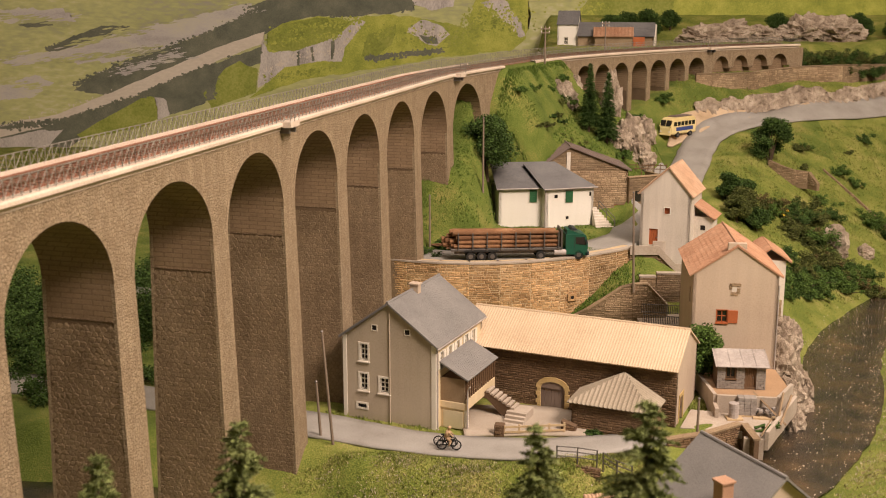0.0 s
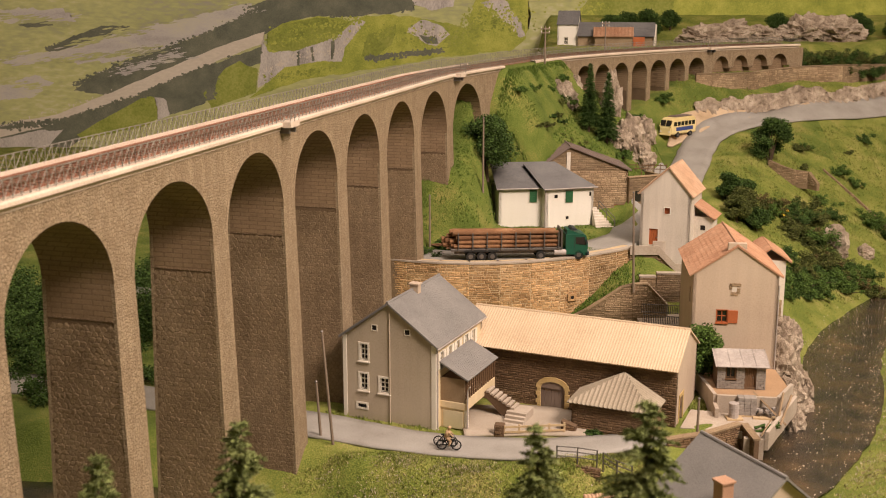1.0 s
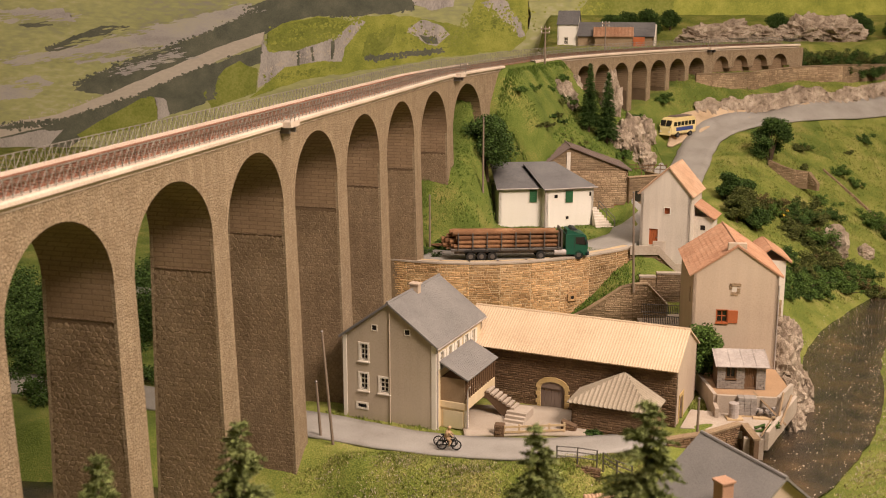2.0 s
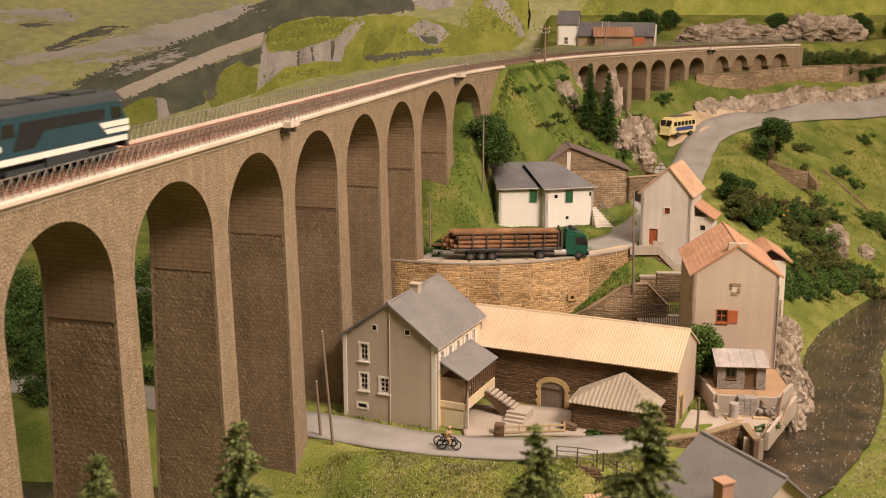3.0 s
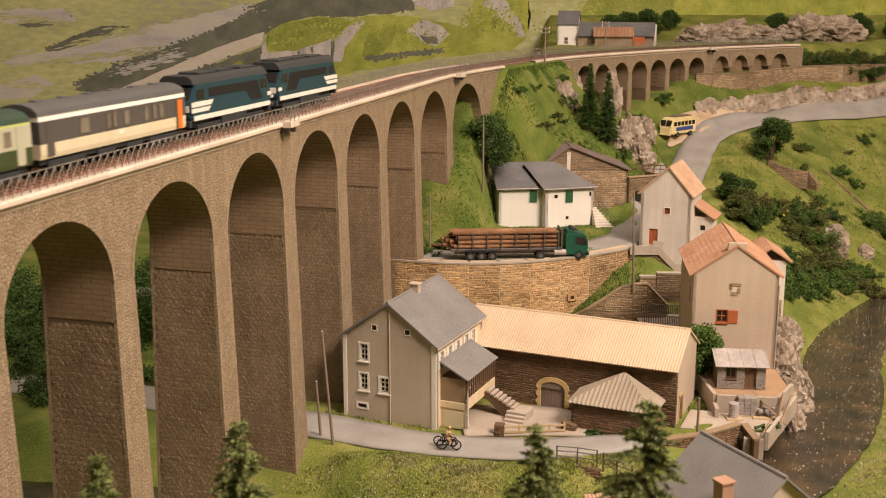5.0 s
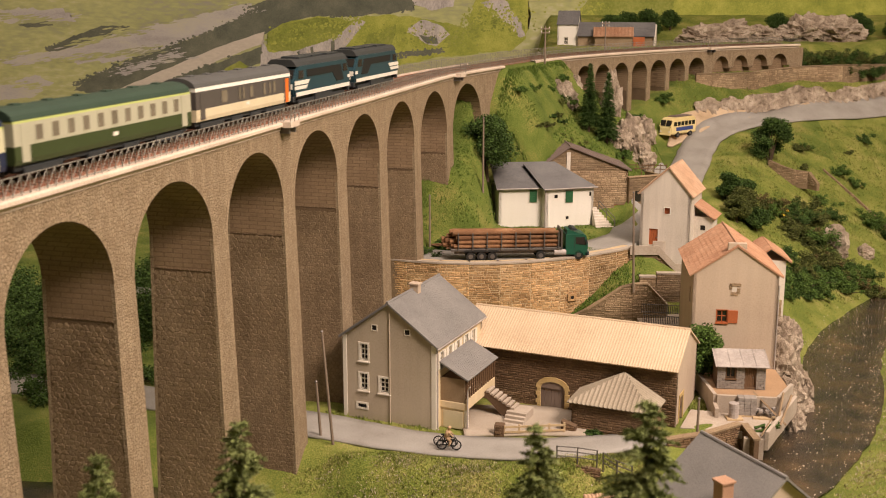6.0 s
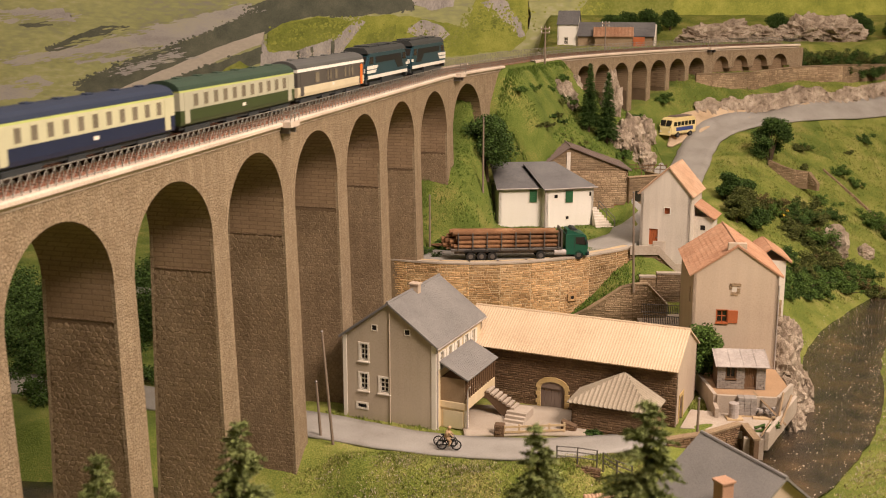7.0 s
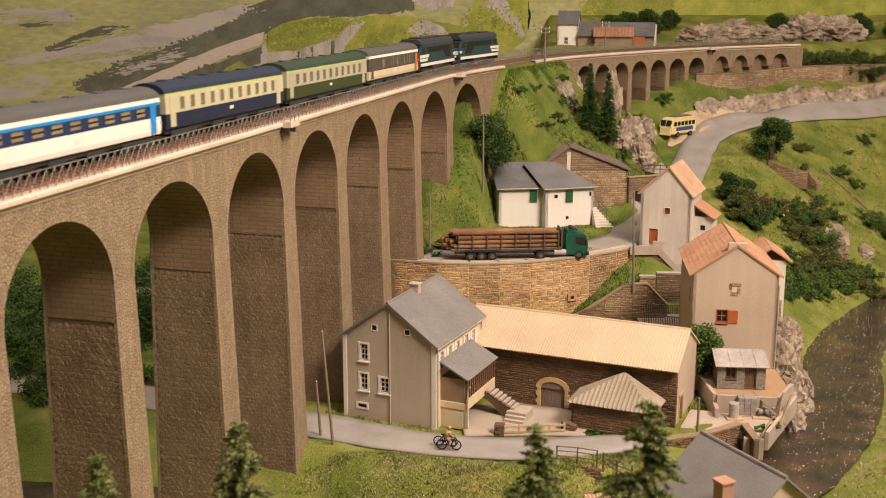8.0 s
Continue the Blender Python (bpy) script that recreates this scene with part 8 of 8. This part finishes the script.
def locomotive(label, backwards=False):
    L, H = 11.85, 1.25
    t = thing("locomotive", 0, 0, 0, 0, label, "locomotive", "pair of locomotives")
    bm = bmesh.new()
    prism(bm, [(-0.25, 0.95), (-0.1, 1.3), (-0.05, 2.05), (-0.75, 3.15), (-1.1, 3.35), (-L + 1.1, 3.35), (-L + 0.75, 3.15), (-L + 0.05, 2.05), (-L + 0.1, 1.3), (-L + 0.25, 0.95)], -H, H, "x")
    bmesh.ops.bevel(bm, geom=[e for e in bm.edges if abs(e.verts[0].co.x - e.verts[1].co.x) < 0.01], offset=0.12, segments=2, affect="EDGES")
    part("body", bm, "loco_blue", t)
    bm = bmesh.new()
    prism(bm, [(-H + 0.02, 3.2), (-H + 0.18, 3.5), (-0.8, 3.72), (0.8, 3.72), (H - 0.18, 3.5), (H - 0.02, 3.2)], -0.55, -L + 0.55)
    part("roof", bm, "loco_roof", t)
    for y0, y1, w in ((-2.2, -4.6, 0.75), (-5.2, -7.4, 0.6), (-8.0, -10.4, 0.75)):
        part("roof_vent", boxes((-w, w, y1, y0, 3.7, 3.86), bevel=0.04), "loco_dark", t)
    for sx in (-1, 1):
        def flat(name, pts, mat, proud):
            x0 = sx * H
            part(name, prism(bmesh.new(), pts, x0, x0 + sx * proud, "x"), mat, t)
        flat("grille", [(-2.5, 2.35), (-2.4, 2.9), (-L + 2.3, 2.9), (-L + 1.6, 1.6), (-L + 3.2, 1.6), (-L + 3.7, 2.0), (-L + 4.1, 2.35)], "grille_black", 0.03)
        flat("lower_stripe", [(-0.35, 1.0), (-0.35, 1.3), (-L + 0.35, 1.3), (-L + 0.35, 1.0)], "loco_white", 0.04)
        flat("upper_stripe", [(-0.12, 1.85), (-0.12, 2.15), (-3.0, 2.15), (-2.7, 1.85)], "loco_white", 0.035)
        flat("upper_stripe", [(-0.1, 1.5), (-0.1, 1.76), (-2.6, 1.76), (-2.3, 1.5)], "loco_white", 0.035)
        flat("end_stripe", [(-L + 0.12, 1.7), (-L + 0.12, 1.95), (-L + 0.7, 1.95), (-L + 0.7, 1.7)], "loco_white", 0.035)
        flat("cab_window", [(-0.75, 2.3), (-0.95, 2.9), (-1.75, 2.9), (-1.75, 2.3)], "window_dark", 0.04)
        flat("cab_window", [(-L + 0.75, 2.3), (-L + 0.95, 2.9), (-L + 1.75, 2.9), (-L + 1.75, 2.3)], "window_dark", 0.04)
        flat("fuel_tank", [(-L / 2 + 1.8, 0.45), (-L / 2 + 1.8, 0.95), (-L / 2 - 1.8, 0.95), (-L / 2 - 1.8, 0.45)], "loco_dark", -0.2)
    for e in (0, 1):
        fl = lambda y: -y if not e else -L + y
        for x0, x1 in ((-1.05, -0.08), (0.08, 1.05)):
            part("windscreen", prism(bmesh.new(), [(fl(0.18), 2.32), (fl(0.58), 2.98), (fl(0.62), 2.96), (fl(0.22), 2.3)], x0, x1, "x"), "window_dark", t)
        part("front_stripe", boxes((-1.1, 1.1, min(fl(0.0), fl(0.06)), max(fl(0.0), fl(0.06)), 1.55, 1.95), bevel=0.01), "loco_white", t)
        part("buffer_beam", boxes((-1.15, 1.15, min(fl(0.0), fl(0.35)), max(fl(0.0), fl(0.35)), 0.6, 1.0), bevel=0.03), "loco_dark", t)
        for x in (-0.75, 0.75):
            part("buffer", tube(bmesh.new(), (x, fl(0.1), 0.8), (x, fl(-0.35), 0.8), 0.14, 0.18, 10), "iron", t)
            part("headlamp", tube(bmesh.new(), (x, fl(0.05), 1.35), (x, fl(-0.02), 1.35), 0.13, 0.12, 10), "trim_white", t)
    bogie(t, -2.7)
    bogie(t, -L + 2.7)
    part("underframe", boxes((-0.9, 0.9, -L + 1, -1, 0.5, 0.96)), "loco_dark", t)
    if backwards:
        for p in t.children_recursive:
            if p.type == "MESH":
                p.data.transform(Matrix.Translation((0, -L * K, 0)) @ Matrix.Rotation(math.pi, 4, "Z"))
    return t


def coach(label, length, lower, band, roof, stripe, end_mat, panes, split=(1.75, 2.84), pane_mat="window_glow", top_mat=None, style="regular"):
    L, H = length, 1.22
    t = thing("railway_coach", 0, 0, 0, 0, label, "railway coach", "coaches of the train")
    z0, za, zb, ze = 0.85, split[0], split[1], 2.95
    part("lower_body", prism(bmesh.new(), [(-H + 0.06, z0), (-H, z0 + 0.25), (-H, za), (H, za), (H, z0 + 0.25), (H - 0.06, z0)], 0, -L), lower, t)
    part("window_band", prism(bmesh.new(), [(-H, za), (-H, zb), (H, zb), (H, za)], 0, -L), band, t)
    part("cornice", prism(bmesh.new(), [(-H, zb), (-H + 0.03, ze), (H - 0.03, ze), (H, zb)], 0, -L), top_mat or stripe, t)
    bm = bmesh.new()
    n = 8
    prism(bm, [(-(H - 0.02) * math.cos(math.pi * k / n), ze + 0.02 + 0.6 * math.sin(math.pi * k / n)) for k in range(n + 1)], 0.02, -L - 0.02)
    part("roof", bm, roof, t)
    for i in range(6):
        y = -L * (i + 0.7) / 6.4
        part("roof_vent", boxes((-0.22, 0.22, y - 0.3, y + 0.3, 3.5, 3.64), bevel=0.03), roof, t)
    for sx in (-1, 1):
        side = lambda y0, y1, c, d, p: boxes((min(sx * H, sx * (H + p)), max(sx * H, sx * (H + p)), y1, y0, c, d))
        if top_mat:
            part("stripe", side(-0.05, -L + 0.05, zb - 0.1, zb + 0.06, 0.02), stripe, t)
        for y, w in panes:
            g = thing_part("window", t)
            part("frame", side(-y, -y - w, za + 0.12, zb - 0.12, 0.02), band, g)
            part("pane", side(-y - 0.06, -y - w + 0.06, za + 0.18, zb - 0.18, 0.03), pane_mat, g)
            if pane_mat == "window_blind":
                part("window_bar", side(-y - 0.06, -y - w + 0.06, (za + zb) / 2 - 0.05, (za + zb) / 2 + 0.05, 0.04), "window_dark", g)
        for y in (0.55, L - 1.15):
            part("door", side(-y, -y - 0.62, z0 + 0.1, zb - 0.05, 0.025), end_mat, t)
        part("emblem", side(-L * 0.48, -L * 0.48 - 0.5, 1.3, 1.5, 0.02), "trim_white", t)
    for y in (-0.02, -L - 0.2):
        part("gangway", boxes((-0.62, 0.62, y, y + 0.22, 0.9, 2.9), bevel=0.04), "rubber", t)
    part("underframe", boxes((-0.95, 0.95, -L + 0.2, -0.2, 0.55, 0.86)), "loco_dark", t)
    for y in (-L * 0.38, -L * 0.58):
        part("equipment_box", boxes((-1.05, 1.05, y - 0.9, y + 0.7, 0.35, 0.7), bevel=0.03), "loco_dark", t)
    bogie(t, -2.4, 0.95)
    bogie(t, -L + 2.4, 0.95)
    return t


plain("window_blind", (0.25, 0.20, 0.135), 0.3, vary=0.4)
even = lambda a, b, n, w: [(a + (b - a) * i / (n - 1), w) for i in range(n)]
TRAIN = []
TRAIN.append((locomotive("dark blue-green diesel locomotive with white stripes, leading"), 0.0, 11.85))
TRAIN.append((locomotive("second dark blue-green diesel locomotive with white stripes", True), 12.9, 11.85))
c = coach("dark grey and cream coach with an orange end door", 14.5, "coach_cream", "coach_grey", "coach_roof_grey", "coach_white", "coach_grey", [(2.6, 0.5), (3.4, 0.4), (4.3, 0.45), (6.3, 0.6), (7.6, 0.4), (8.2, 0.4), (10.2, 0.9)], split=(1.6, 2.72))
for sx in (-1, 1):
    part("orange_door", boxes((min(sx * 1.22, sx * 1.26), max(sx * 1.22, sx * 1.26), -0.95, -0.45, 0.9, 2.6)), "coach_orange", c)
TRAIN.append((c, 25.35, 14.5))
TRAIN.append((coach("green passenger coach with a pale window band", 17.2, "coach_green", "coach_green_pale", "coach_roof_green", "line_yellow", "coach_green_pale", even(1.5, 14.9, 11, 0.66)), 40.5, 17.2))
TRAIN.append((coach("navy and ivory passenger coach with blue roof", 16.9, "coach_navy", "coach_ivory", "coach_roof_navy", "line_yellow", "coach_ivory", even(1.5, 14.6, 11, 0.62)), 58.4, 16.9))
TRAIN.append((coach("white coach with a dark blue window band", 17.0, "coach_white", "window_band", "coach_roof_grey", "coach_blue", "coach_blue", even(1.7, 14.4, 9, 1.0), split=(1.85, 2.65), pane_mat="window_blind", top_mat="coach_white"), 75.9, 17.0))

# ---- what moves: the train rolls up over the viaduct ----
SPEED, FRONT_AT_END = 15.87, 59.8


def train_pose(behind, length, t):
    """A vehicle stands with both bogies on the track; behind: how far its front lies behind the train's front."""
    front = FRONT_AT_END - SPEED * (8.0 - t) - behind
    a, b = on_track(front - 0.18 * length, -2.6, 0.2), on_track(front - 0.82 * length, -2.6, 0.2)
    dx, dy = a[0] - b[0], a[1] - b[1]
    l = math.hypot(dx, dy)
    x, y, z = (a[0] + b[0]) / 2 + dx / l * 0.5 * length, (a[1] + b[1]) / 2 + dy / l * 0.5 * length, (a[2] + b[2]) / 2
    return pose(x * K, y * K, z * K, 0, 0, math.degrees(math.atan2(dy, dx)) - 90)


def motions():
    for vehicle, behind, length in TRAIN:
        walk(vehicle, [(i * 0.25, train_pose(behind, length, i * 0.25)) for i in range(33)])


motions()
